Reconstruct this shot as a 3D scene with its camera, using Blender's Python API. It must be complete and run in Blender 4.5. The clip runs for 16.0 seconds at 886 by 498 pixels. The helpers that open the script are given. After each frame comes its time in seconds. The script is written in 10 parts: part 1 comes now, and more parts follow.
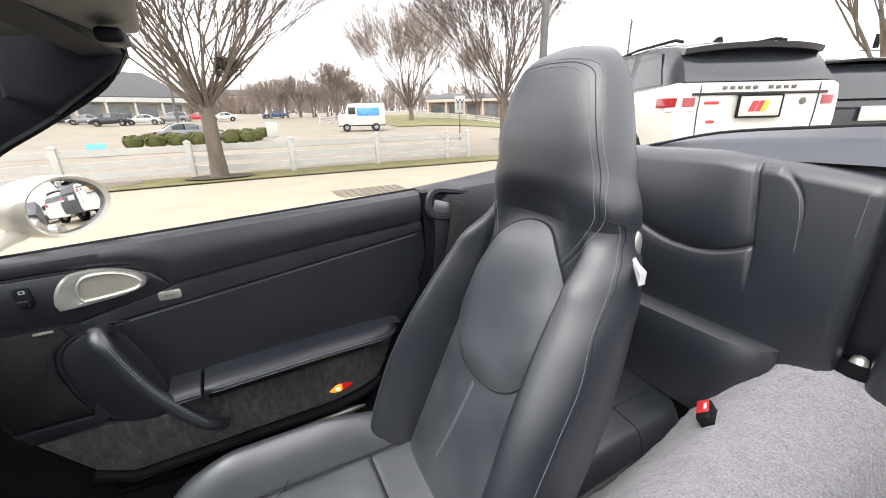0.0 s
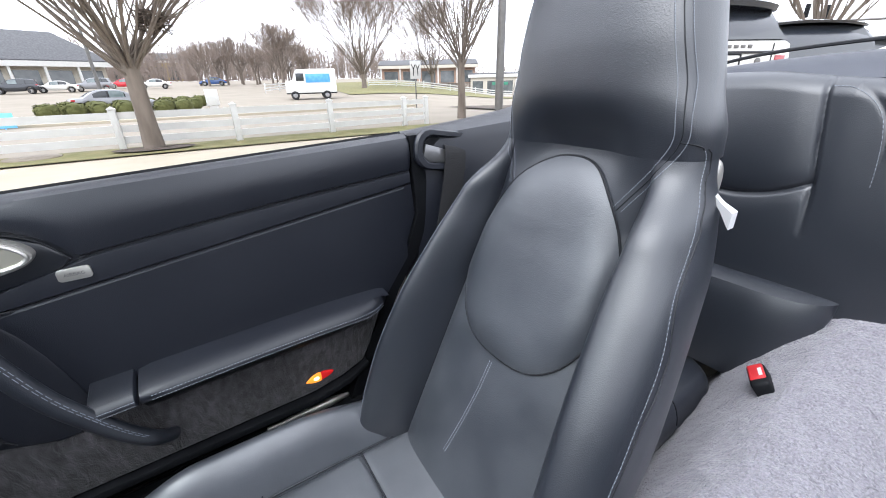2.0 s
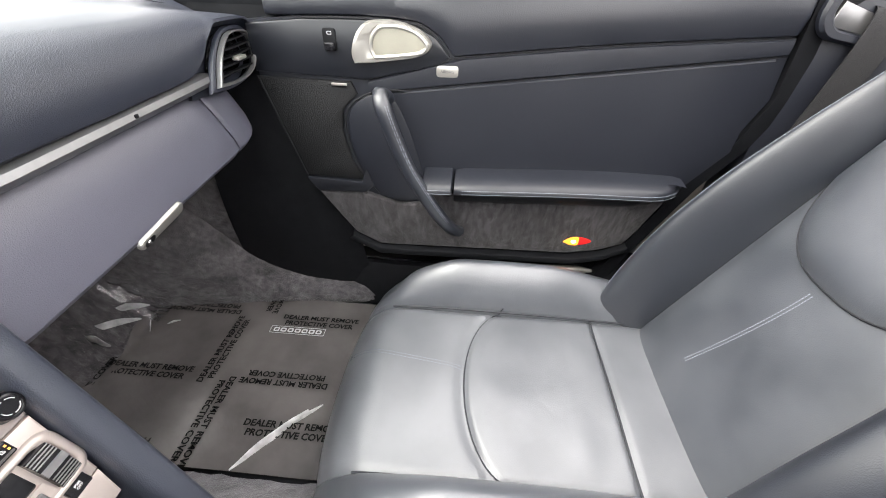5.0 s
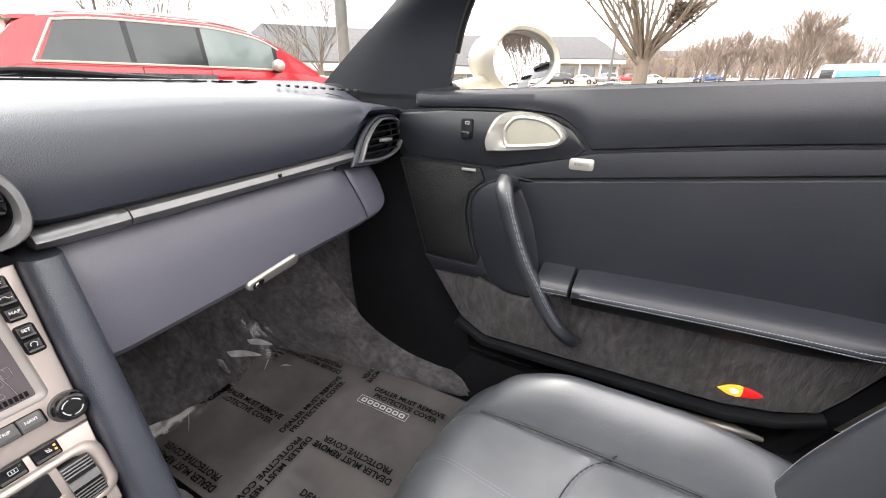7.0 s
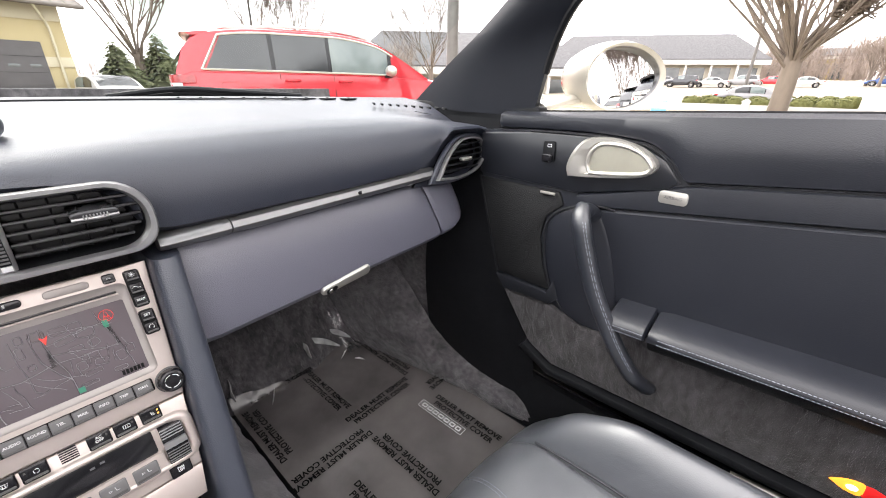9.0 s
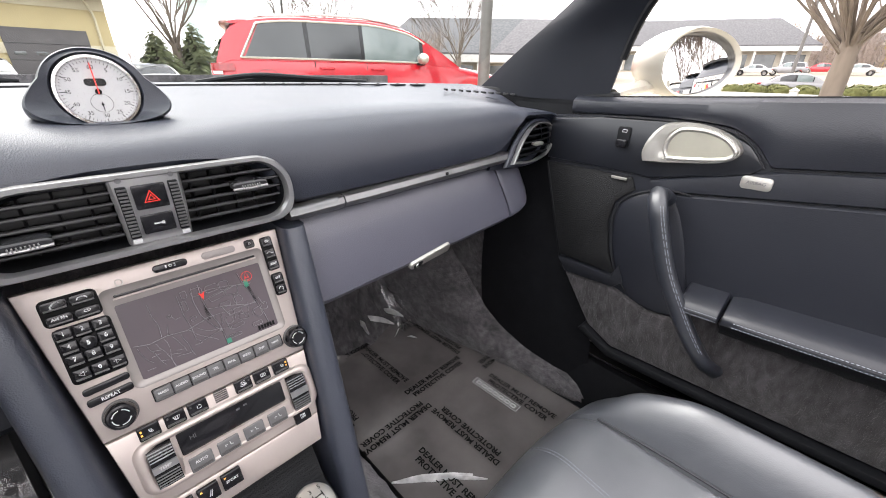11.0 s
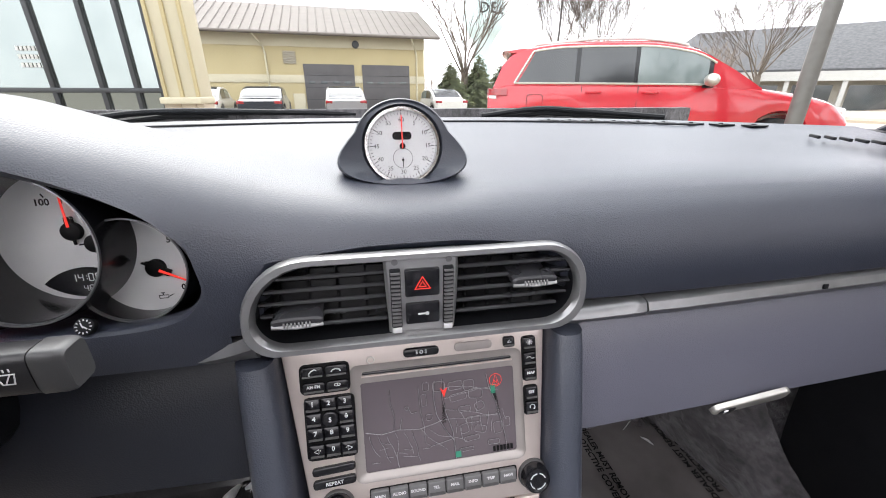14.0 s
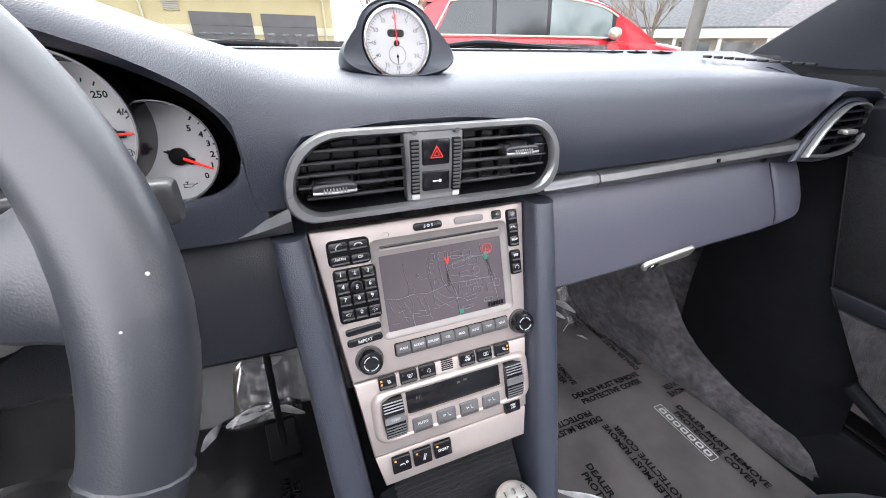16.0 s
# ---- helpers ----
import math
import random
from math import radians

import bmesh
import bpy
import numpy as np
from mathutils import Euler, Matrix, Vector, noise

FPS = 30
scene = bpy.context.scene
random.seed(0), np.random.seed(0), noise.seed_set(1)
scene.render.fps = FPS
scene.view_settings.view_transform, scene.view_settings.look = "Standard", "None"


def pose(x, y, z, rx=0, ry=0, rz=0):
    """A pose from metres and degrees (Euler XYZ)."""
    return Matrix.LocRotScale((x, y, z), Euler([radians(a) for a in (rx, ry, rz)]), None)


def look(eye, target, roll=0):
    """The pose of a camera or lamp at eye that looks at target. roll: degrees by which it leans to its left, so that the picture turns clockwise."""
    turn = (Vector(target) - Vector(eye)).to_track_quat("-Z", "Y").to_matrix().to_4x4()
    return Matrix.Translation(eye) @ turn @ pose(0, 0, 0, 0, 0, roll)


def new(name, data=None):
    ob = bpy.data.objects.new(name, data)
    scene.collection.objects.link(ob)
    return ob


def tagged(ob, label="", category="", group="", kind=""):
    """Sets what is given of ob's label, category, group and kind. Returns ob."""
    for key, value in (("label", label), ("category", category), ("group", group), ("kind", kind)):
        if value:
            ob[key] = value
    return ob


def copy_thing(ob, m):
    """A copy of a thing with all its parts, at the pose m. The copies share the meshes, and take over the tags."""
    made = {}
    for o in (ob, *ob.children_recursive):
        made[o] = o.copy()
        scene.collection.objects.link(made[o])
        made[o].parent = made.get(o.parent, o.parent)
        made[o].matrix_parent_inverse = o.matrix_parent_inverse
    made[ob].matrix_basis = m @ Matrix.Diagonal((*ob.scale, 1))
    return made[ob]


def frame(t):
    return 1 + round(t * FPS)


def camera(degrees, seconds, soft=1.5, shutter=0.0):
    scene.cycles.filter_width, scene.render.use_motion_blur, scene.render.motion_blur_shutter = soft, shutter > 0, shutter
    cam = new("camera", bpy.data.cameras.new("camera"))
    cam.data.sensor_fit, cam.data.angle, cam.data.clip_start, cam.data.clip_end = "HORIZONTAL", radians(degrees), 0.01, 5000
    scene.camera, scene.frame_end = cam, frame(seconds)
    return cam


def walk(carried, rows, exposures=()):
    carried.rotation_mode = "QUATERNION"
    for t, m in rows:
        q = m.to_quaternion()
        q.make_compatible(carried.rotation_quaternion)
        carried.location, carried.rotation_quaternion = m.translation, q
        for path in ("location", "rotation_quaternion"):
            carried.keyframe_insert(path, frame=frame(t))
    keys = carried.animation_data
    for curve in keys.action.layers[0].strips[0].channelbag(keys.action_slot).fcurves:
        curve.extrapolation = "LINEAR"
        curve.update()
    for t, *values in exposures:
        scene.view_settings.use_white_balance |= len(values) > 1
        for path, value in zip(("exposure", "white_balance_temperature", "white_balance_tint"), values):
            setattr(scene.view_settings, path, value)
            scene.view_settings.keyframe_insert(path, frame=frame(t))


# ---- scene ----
cam = camera(98.0, 16.0, soft=1.0)
PATH = [
    (0, (-0.19, -0.008, 1.093), (1.494, -0.866, 0.439), -1.4),
    (0.5, (-0.08, -0.011, 1.107), (1.451, -1.137, 0.485), -1.8),
    (1, (-0.024, -0.024, 1.088), (1.451, -1.222, 0.463), -1.9),
    (1.5, (-0.012, -0.01, 1.046), (1.479, -1.159, 0.37), -1.8),
    (2, (-0.026, -0.009, 1.01), (1.51, -1.014, 0.217), -1.3),
    (2.5, (-0.042, 0.001, 0.971), (1.53, -0.786, 0.017), -0.9),
    (3, (-0.055, 0.026, 0.935), (1.528, -0.576, -0.128), 0.1),
    (3.5, (-0.05, 0.059, 0.935), (1.512, -0.322, -0.255), 0.9),
    (4, (-0.046, 0.086, 0.925), (1.506, -0.072, -0.326), 1.1),
    (4.2, (-0.045, 0.093, 0.927), (1.496, 0.019, -0.346), 0.8),
    (6.3, (-0.056, 0.126, 0.924), (1.666, 0.602, 0.025), 0.9),
    (6.5, (-0.037, 0.12, 0.905), (1.678, 0.696, 0.052), 0.7),
    (7, (0.017, 0.075, 0.892), (1.654, 0.9, 0.095), 0.9),
    (7.5, (0.072, 0.041, 0.906), (1.592, 1.079, 0.125), 0.8),
    (8, (0.109, 0.016, 0.91), (1.537, 1.177, 0.128), 0.6),
    (8.5, (0.087, 0.032, 0.914), (1.478, 1.232, 0.124), 0.7),
    (8.7, (0.069, 0.04, 0.922), (1.456, 1.245, 0.131), 0.8),
    (10.8, (-0.038, 0.092, 0.917), (1.279, 1.341, 0.077), 1.2),
    (11, (-0.044, 0.093, 0.917), (1.245, 1.369, 0.075), 0.9),
    (11.5, (-0.081, 0.136, 0.92), (1.065, 1.544, 0.082), 0.8),
    (12, (-0.108, 0.186, 0.926), (0.797, 1.772, 0.11), 0.6),
    (12.5, (-0.1, 0.201, 0.934), (0.536, 1.927, 0.147), 0.4),
    (13, (-0.048, 0.229, 0.932), (0.4, 2.021, 0.164), 0.3),
    (13.5, (-0.032, 0.25, 0.935), (0.326, 2.063, 0.172), 0.2),
    (14, (-0.025, 0.257, 0.937), (0.312, 2.075, 0.175), 0.2),
    (14.5, (-0.027, 0.254, 0.93), (0.342, 2.059, 0.152), 0.1),
    (15, (-0.051, 0.233, 0.9), (0.407, 2.0, 0.082), 0.3),
    (15.5, (-0.078, 0.221, 0.886), (0.485, 1.93, 0.012), 0.3),
    (16, (-0.108, 0.197, 0.893), (0.561, 1.835, -0.04), 0.6),
]
walk(cam, [(t, look(eye, target, roll)) for t, eye, target, roll in PATH], exposures=[(0.0, 1.48, 6500, 10), (1.0, 1.36, 6000, 10), (1.5, 1.36, 5800, 10), (2.0, 1.55, 5900, 10), (2.5, 1.85, 6350, 10), (3.5, 2.6, 6700, 10), (4.2, 2.7, 6700, 10), (6.3, 2.32, 6850, 11), (7.5, 2.32, 6800, 12), (11.0, 2.12, 6600, 13), (12.5, 2.08, 6550, 13), (14.5, 1.98, 6400, 13), (15.0, 2.12, 6330, 13), (16.0, 2.42, 6250, 13)])

# ---- light ----
world = bpy.data.worlds.new("overcast")
scene.world = world
world.use_nodes = True
wn, wl = world.node_tree.nodes, world.node_tree.links
sky = wn.new("ShaderNodeTexSky")
sky.sky_type, sky.sun_disc = "NISHITA", False
sky.sun_elevation, sky.sun_rotation = radians(48), radians(-25)
pale = wn.new("ShaderNodeHueSaturation")
pale.inputs["Saturation"].default_value = 0.15
cloud = wn.new("ShaderNodeMix")
cloud.data_type = "RGBA"
cloud.inputs[0].default_value = 0.8
cloud.inputs[7].default_value = (10.0, 9.85, 9.95, 1)
wl.new(sky.outputs[0], pale.inputs["Color"])
wl.new(pale.outputs[0], cloud.inputs[6])
wl.new(cloud.outputs[2], wn["Background"].inputs[0])
wn["Background"].inputs[1].default_value = 0.115

sun_data = bpy.data.lights.new("sun", "SUN")
sun_data.energy, sun_data.angle, sun_data.color = 1.2, radians(55), (1.0, 0.96, 0.9)
sun = new("sun", sun_data)
sun.matrix_world = look((-3, 7, 9), (0, 0, 0))

# ---- materials ----
def material(name, color, rough=0.5, metal=0.0, color2=None, scale=20.0, bump=0.0, bump_scale=200.0, rough_var=0.0,
             spec=0.5, coat=0.0, island=0.0, voronoi=False, sheen=0.0, coat_rough=0.05, wrinkle=0.0, wrinkle_scale=30.0, emit=0.0, detail=4.0, stretch=(1, 1, 1), patch=0.0):
    """A principled surface with large-scale colour variation, fine relief and gloss variation."""
    m = bpy.data.materials.new(name)
    m.use_nodes = True
    n, l = m.node_tree.nodes, m.node_tree.links
    b = n["Principled BSDF"]
    b.inputs["Roughness"].default_value, b.inputs["Metallic"].default_value = rough, metal
    b.inputs["Specular IOR Level"].default_value, b.inputs["Coat Weight"].default_value = spec, coat
    b.inputs["Coat Roughness"].default_value = coat_rough
    b.inputs["Sheen Weight"].default_value = sheen
    b.inputs["Base Color"].default_value = (*color, 1)
    where = n.new("ShaderNodeTexCoord")
    fit = n.new("ShaderNodeMapping")
    fit.inputs["Scale"].default_value = stretch
    l.new(where.outputs["Object"], fit.inputs[0])
    big = n.new("ShaderNodeTexNoise")
    big.inputs["Scale"].default_value, big.inputs["Detail"].default_value = scale, detail
    l.new(fit.outputs[0], big.inputs["Vector"])
    if color2 is not None:
        mix = n.new("ShaderNodeMix")
        mix.data_type = "RGBA"
        mix.inputs[6].default_value, mix.inputs[7].default_value = (*color, 1), (*color2, 1)
        ramp = n.new("ShaderNodeMapRange")
        ramp.inputs[1].default_value, ramp.inputs[2].default_value = 0.3, 0.7
        l.new(big.outputs["Fac"], ramp.inputs[0])
        if island:
            geo, add = n.new("ShaderNodeObjectInfo"), n.new("ShaderNodeMath")
            add.operation = "MULTIPLY_ADD"
            add.inputs[1].default_value = island
            l.new(geo.outputs["Random"], add.inputs[0])
            l.new(ramp.outputs[0], add.inputs[2])
            l.new(add.outputs[0], mix.inputs[0])
        else:
            l.new(ramp.outputs[0], mix.inputs[0])
        l.new(mix.outputs[2], b.inputs["Base Color"])
    if patch:
        brush = n.new("ShaderNodeTexNoise")
        brush.inputs["Scale"].default_value, brush.inputs["Detail"].default_value, brush.inputs["Distortion"].default_value = patch, 5, 1.5
        span = n.new("ShaderNodeMapRange")
        span.inputs[1].default_value, span.inputs[2].default_value, span.inputs[3].default_value, span.inputs[4].default_value = 0.35, 0.65, 0.55, 1.25
        tone = n.new("ShaderNodeVectorMath")
        tone.operation = "SCALE"
        l.new(fit.outputs[0], brush.inputs["Vector"])
        l.new(brush.outputs["Fac"], span.inputs[0])
        l.new(b.inputs["Base Color"].links[0].from_socket, tone.inputs[0])
        l.new(span.outputs[0], tone.inputs["Scale"])
        l.new(tone.outputs[0], b.inputs["Base Color"])
    if rough_var:
        r = n.new("ShaderNodeMapRange")
        r.inputs[3].default_value, r.inputs[4].default_value = rough - rough_var, rough + rough_var
        l.new(big.outputs["Fac"], r.inputs[0])
        l.new(r.outputs[0], b.inputs["Roughness"])
    if bump:
        if voronoi:
            fine = n.new("ShaderNodeTexVoronoi")
            fine.feature = "SMOOTH_F1"
            out = fine.outputs["Distance"]
        else:
            fine = n.new("ShaderNodeTexNoise")
            fine.inputs["Detail"].default_value = 3
            out = fine.outputs["Fac"]
        fine.inputs["Scale"].default_value = bump_scale
        l.new(fit.outputs[0], fine.inputs["Vector"])
        bm_ = n.new("ShaderNodeBump")
        bm_.inputs["Strength"].default_value, bm_.inputs["Distance"].default_value = bump, 0.002
        l.new(out, bm_.inputs["Height"])
        if wrinkle:
            wv = n.new("ShaderNodeTexNoise")
            wv.inputs["Scale"].default_value, wv.inputs["Detail"].default_value, wv.inputs["Distortion"].default_value = wrinkle_scale, 5, 1.2
            l.new(fit.outputs[0], wv.inputs["Vector"])
            wb = n.new("ShaderNodeBump")
            wb.inputs["Strength"].default_value, wb.inputs["Distance"].default_value = wrinkle, 0.006
            l.new(wv.outputs["Fac"], wb.inputs["Height"])
            l.new(wb.outputs[0], bm_.inputs["Normal"])
        l.new(bm_.outputs[0], b.inputs["Normal"])
    if emit:
        b.inputs["Emission Color"].default_value = (*color, 1)
        b.inputs["Emission Strength"].default_value = emit
    return m


def glass_material(name, tint=(0.9, 0.95, 0.95), clear=0.92, rough=0.0, ior=1.2):
    """A thin pane: see-through, with a Fresnel gloss on top."""
    m = bpy.data.materials.new(name)
    m.use_nodes = True
    n, l = m.node_tree.nodes, m.node_tree.links
    n.remove(n["Principled BSDF"])
    t, g, f, x = (n.new("ShaderNode" + k) for k in ("BsdfTransparent", "BsdfGlossy", "Fresnel", "MixShader"))
    t.inputs[0].default_value = (*[c * clear for c in tint], 1)
    g.inputs["Roughness"].default_value = rough
    f.inputs[0].default_value = ior
    l.new(f.outputs[0], x.inputs[0])
    l.new(t.outputs[0], x.inputs[1])
    l.new(g.outputs[0], x.inputs[2])
    l.new(x.outputs[0], n["Material Output"].inputs[0])
    return m


NAVY = material("navy_leather", (0.0100, 0.0118, 0.0180), 0.40, spec=0.62, color2=(0.0140, 0.0160, 0.0230), scale=6, bump=0.14, bump_scale=900, voronoi=True, rough_var=0.06)
PILLAR = material("dark_pillar_lining", (0.0075, 0.0090, 0.0135), 0.62, spec=0.22, color2=(0.0095, 0.0112, 0.0165), scale=9, bump=0.12, bump_scale=1100, voronoi=True)
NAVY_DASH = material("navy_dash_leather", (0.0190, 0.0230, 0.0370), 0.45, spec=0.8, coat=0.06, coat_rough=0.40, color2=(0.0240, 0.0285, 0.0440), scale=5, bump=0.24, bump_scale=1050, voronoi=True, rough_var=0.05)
# navy leather with the light on the lower dash put into its base colour
NAVY_LIT = material("navy_lit_leather", (0.092, 0.093, 0.124), 0.42, spec=1.0, coat=0.12, coat_rough=0.35, color2=(0.106, 0.107, 0.140), scale=5, bump=0.22, bump_scale=1050, voronoi=True)
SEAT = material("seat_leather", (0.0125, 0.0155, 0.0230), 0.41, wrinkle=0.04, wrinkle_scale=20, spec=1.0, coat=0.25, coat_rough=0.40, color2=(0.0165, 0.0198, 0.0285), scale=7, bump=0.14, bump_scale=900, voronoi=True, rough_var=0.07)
# next three: the same navy seat leather, base colour raised to paint sky sheen
SEAT_SHEEN = material("sky_sheen_seat_leather", (0.033, 0.038, 0.048), 0.44, wrinkle=0.10, wrinkle_scale=22, spec=1.0, coat=0.7, coat_rough=0.42, color2=(0.068, 0.075, 0.088), scale=9, bump=0.14, bump_scale=800, voronoi=True, rough_var=0.12)
CUSHION = material("sky_sheen_cushion_leather", (0.066, 0.072, 0.084), 0.44, wrinkle=0.18, wrinkle_scale=11, spec=1.0, coat=1.0, coat_rough=0.42, color2=(0.125, 0.132, 0.147), scale=7, bump=0.12, bump_scale=850, voronoi=True, rough_var=0.12)
SEAT_MID = material("cushion_side_sheen_leather", (0.052, 0.058, 0.070), 0.42, wrinkle=0.18, wrinkle_scale=16, spec=1.0, coat=1.0, coat_rough=0.36, color2=(0.090, 0.097, 0.112), scale=8, bump=0.10, bump_scale=750, voronoi=True, rough_var=0.08)
# floor film with the driver footwell's shade put into its colour
FILM_SHADED = material("shaded_floor_film", (0.007, 0.007, 0.008), 0.24, color2=(0.014, 0.014, 0.016), scale=12, bump=0.3, bump_scale=25, wrinkle=0.3, wrinkle_scale=10, rough_var=0.08)
SEAM = material("seam_shadow", (0.006, 0.007, 0.010), 0.7)
STITCH = material("grey_stitching", (0.22, 0.24, 0.28), 0.7)
BLACK = material("black_plastic", (0.0060, 0.0065, 0.0080), 0.50, spec=0.16, color2=(0.0095, 0.0102, 0.0120), scale=30, bump=0.12, bump_scale=1200, rough_var=0.05)
GLOSS_BLACK = material("glossy_black", (0.008, 0.008, 0.010), 0.18, rough_var=0.04)
GRILLE = material("speaker_mesh", (0.0085, 0.009, 0.0105), 0.55, spec=0.3, bump=0.9, bump_scale=900, voronoi=True)
SILVER = material("satin_silver", (0.50, 0.485, 0.455), 0.34, 0.75, color2=(0.55, 0.535, 0.50), scale=60, bump=0.03, bump_scale=2500, rough_var=0.05)
SILVER_DARK = material("dark_satin_silver", (0.20, 0.20, 0.205), 0.34, 0.75, color2=(0.235, 0.235, 0.24), scale=60, rough_var=0.05)
CHAMPAGNE = material("champagne_fascia", (0.52, 0.455, 0.425), 0.36, 0.45, color2=(0.56, 0.492, 0.46), scale=40, bump=0.05, bump_scale=1800, rough_var=0.06)
CHROME = material("polished_metal", (0.7, 0.7, 0.7), 0.12, 1.0, rough_var=0.05)
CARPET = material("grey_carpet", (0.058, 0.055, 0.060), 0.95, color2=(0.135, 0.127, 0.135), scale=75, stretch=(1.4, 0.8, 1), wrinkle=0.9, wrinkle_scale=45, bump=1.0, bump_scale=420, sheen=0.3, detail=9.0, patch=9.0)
# grey carpet raised in colour to paint light falling on the tunnel flank
CARPET_LIT = material("lit_grey_carpet", (0.105, 0.099, 0.108), 0.95, color2=(0.215, 0.204, 0.22), scale=26, wrinkle=0.7, wrinkle_scale=45, bump=1.0, bump_scale=420, sheen=0.3, detail=9.0)
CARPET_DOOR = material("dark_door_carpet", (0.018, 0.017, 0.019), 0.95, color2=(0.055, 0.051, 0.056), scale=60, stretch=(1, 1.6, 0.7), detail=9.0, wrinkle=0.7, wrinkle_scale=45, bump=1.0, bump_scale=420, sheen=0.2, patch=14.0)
VENT_SILVER = material("vent_silver", (0.33, 0.33, 0.335), 0.32, 0.8, color2=(0.38, 0.38, 0.38), scale=60, rough_var=0.05)
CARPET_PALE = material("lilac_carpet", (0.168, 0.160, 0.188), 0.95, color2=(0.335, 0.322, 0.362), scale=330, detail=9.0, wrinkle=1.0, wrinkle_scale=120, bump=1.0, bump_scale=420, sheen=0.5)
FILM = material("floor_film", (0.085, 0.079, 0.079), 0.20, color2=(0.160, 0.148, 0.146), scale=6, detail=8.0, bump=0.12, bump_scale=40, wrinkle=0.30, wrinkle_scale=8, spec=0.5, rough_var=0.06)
GROOVE = material("leather_groove", (0.022, 0.024, 0.030), 0.55, spec=0.4)
KEY_GREY = material("grey_key_plastic", (0.105, 0.103, 0.105), 0.42, color2=(0.13, 0.128, 0.13), scale=50, rough_var=0.05)
INK = material("black_ink", (0.003, 0.003, 0.0035), 0.5, spec=0.15)
MAP_LINE = material("map_line", (0.30, 0.28, 0.30), 0.4)
WHITE_INK = material("white_print", (0.62, 0.62, 0.63), 0.5)
SCREEN = material("map_screen", (0.105, 0.088, 0.098), 0.22, color2=(0.12, 0.10, 0.112), scale=15, rough_var=0.04)
LCD = material("dark_display", (0.010, 0.010, 0.012), 0.12)
DIAL = material("white_dial", (0.60, 0.60, 0.61), 0.5, color2=(0.66, 0.66, 0.66), scale=50)
RED = material("red_needle", (0.65, 0.03, 0.02), 0.4, emit=0.25)
RED_PLASTIC = material("red_button", (0.55, 0.03, 0.035), 0.35, rough_var=0.05)
AMBER = material("amber_lamp", (0.95, 0.30, 0.03), 0.3, emit=0.35)
RED_LENS = material("red_lens", (0.70, 0.02, 0.02), 0.2, emit=0.06)
CREAM = material("cream_car_paint", (0.52, 0.495, 0.43), 0.22, coat=0.6, rough_var=0.04)
MIRROR = material("mirror_glass", (0.85, 0.86, 0.87), 0.015, 1.0)
PANE = glass_material("window_pane")
LENS = glass_material("clear_lens", (1, 1, 1), 0.97, 0.02)
CLEAR_FILM = glass_material("clear_plastic_film", (0.97, 0.97, 0.98), 0.93, 0.05, 1.55)
PLATE_DARK = material("smooth_dark_panel", (0.0085, 0.0100, 0.0140), 0.33, spec=0.6, color2=(0.011, 0.0125, 0.017), scale=14, bump=0.06, bump_scale=1400, rough_var=0.05)

# ---- building tools ----
def mesh_of(bm, name, mat, smooth=True):
    me = bpy.data.meshes.new(name)
    bmesh.ops.recalc_face_normals(bm, faces=bm.faces)
    bm.to_mesh(me)
    bm.free()
    me.materials.append(mat)
    if smooth:
        me.shade_smooth()
        me.set_sharp_from_angle(angle=radians(38))
    return me


def thing(name, label, category, at=(0, 0, 0), group="", kind=""):
    ob = new(name)
    ob.location = at
    ob.empty_display_size = 0.05
    return tagged(ob, label, category, group, kind)


def part(name, bm, mat, parent=None, label="", smooth=True):
    """One bmesh, in world coordinates, as one mesh object under a thing or a part."""
    if parent is not None:
        base = parent.location.copy()
        p = parent.parent
        while p is not None:
            base += p.location
            p = p.parent
        bm.transform(Matrix.Translation(-base))
    ob = new(name, mesh_of(bm, name, mat, smooth))
    ob.parent = parent
    if label:
        ob["label"] = label
    return ob


def solo(name, bm, mat, label, category, group="", kind="", smooth=True):
    """A thing that is one mesh."""
    return tagged(part(name, bm, mat, None, "", smooth), label, category, group, kind)


def lerp(a, b, t):
    return a + (b - a) * t


def table(x, xs, ys):
    """Smooth monotone interpolation in a small table."""
    if x <= xs[0]:
        return ys[0]
    if x >= xs[-1]:
        return ys[-1]
    n = len(xs)
    i = next(k for k in range(n - 1) if x <= xs[k + 1])
    h = [xs[k + 1] - xs[k] for k in range(n - 1)]
    d = [(ys[k + 1] - ys[k]) / h[k] for k in range(n - 1)]

    def slope(k):
        if k == 0 or k == n - 1:
            return d[0] if k == 0 else d[-1]
        if d[k - 1] * d[k] <= 0:
            return 0.0
        w1, w2 = 2 * h[k] + h[k - 1], h[k] + 2 * h[k - 1]
        return (w1 + w2) / (w1 / d[k - 1] + w2 / d[k])
    t = (x - xs[i]) / h[i]
    a, b = slope(i) * h[i], slope(i + 1) * h[i]
    return ys[i] * (1 + 2 * t) * (1 - t) ** 2 + a * t * (1 - t) ** 2 + ys[i + 1] * t * t * (3 - 2 * t) + b * t * t * (t - 1)


def box(bm, c, s, bev=0.0, m=None, seg=2):
    r = bmesh.ops.create_cube(bm, size=1.0)["verts"]
    bmesh.ops.scale(bm, vec=s, verts=r)
    if bev:
        ed = list({e for v in r for e in v.link_edges})
        out = bmesh.ops.bevel(bm, geom=ed, offset=bev, segments=seg, affect="EDGES", profile=0.5)
        r = list({v for f in out["faces"] for v in f.verts} | {v for v in r if v.is_valid})
    bmesh.ops.transform(bm, matrix=Matrix.Translation(c) @ (m or Matrix()), verts=r)
    return bm


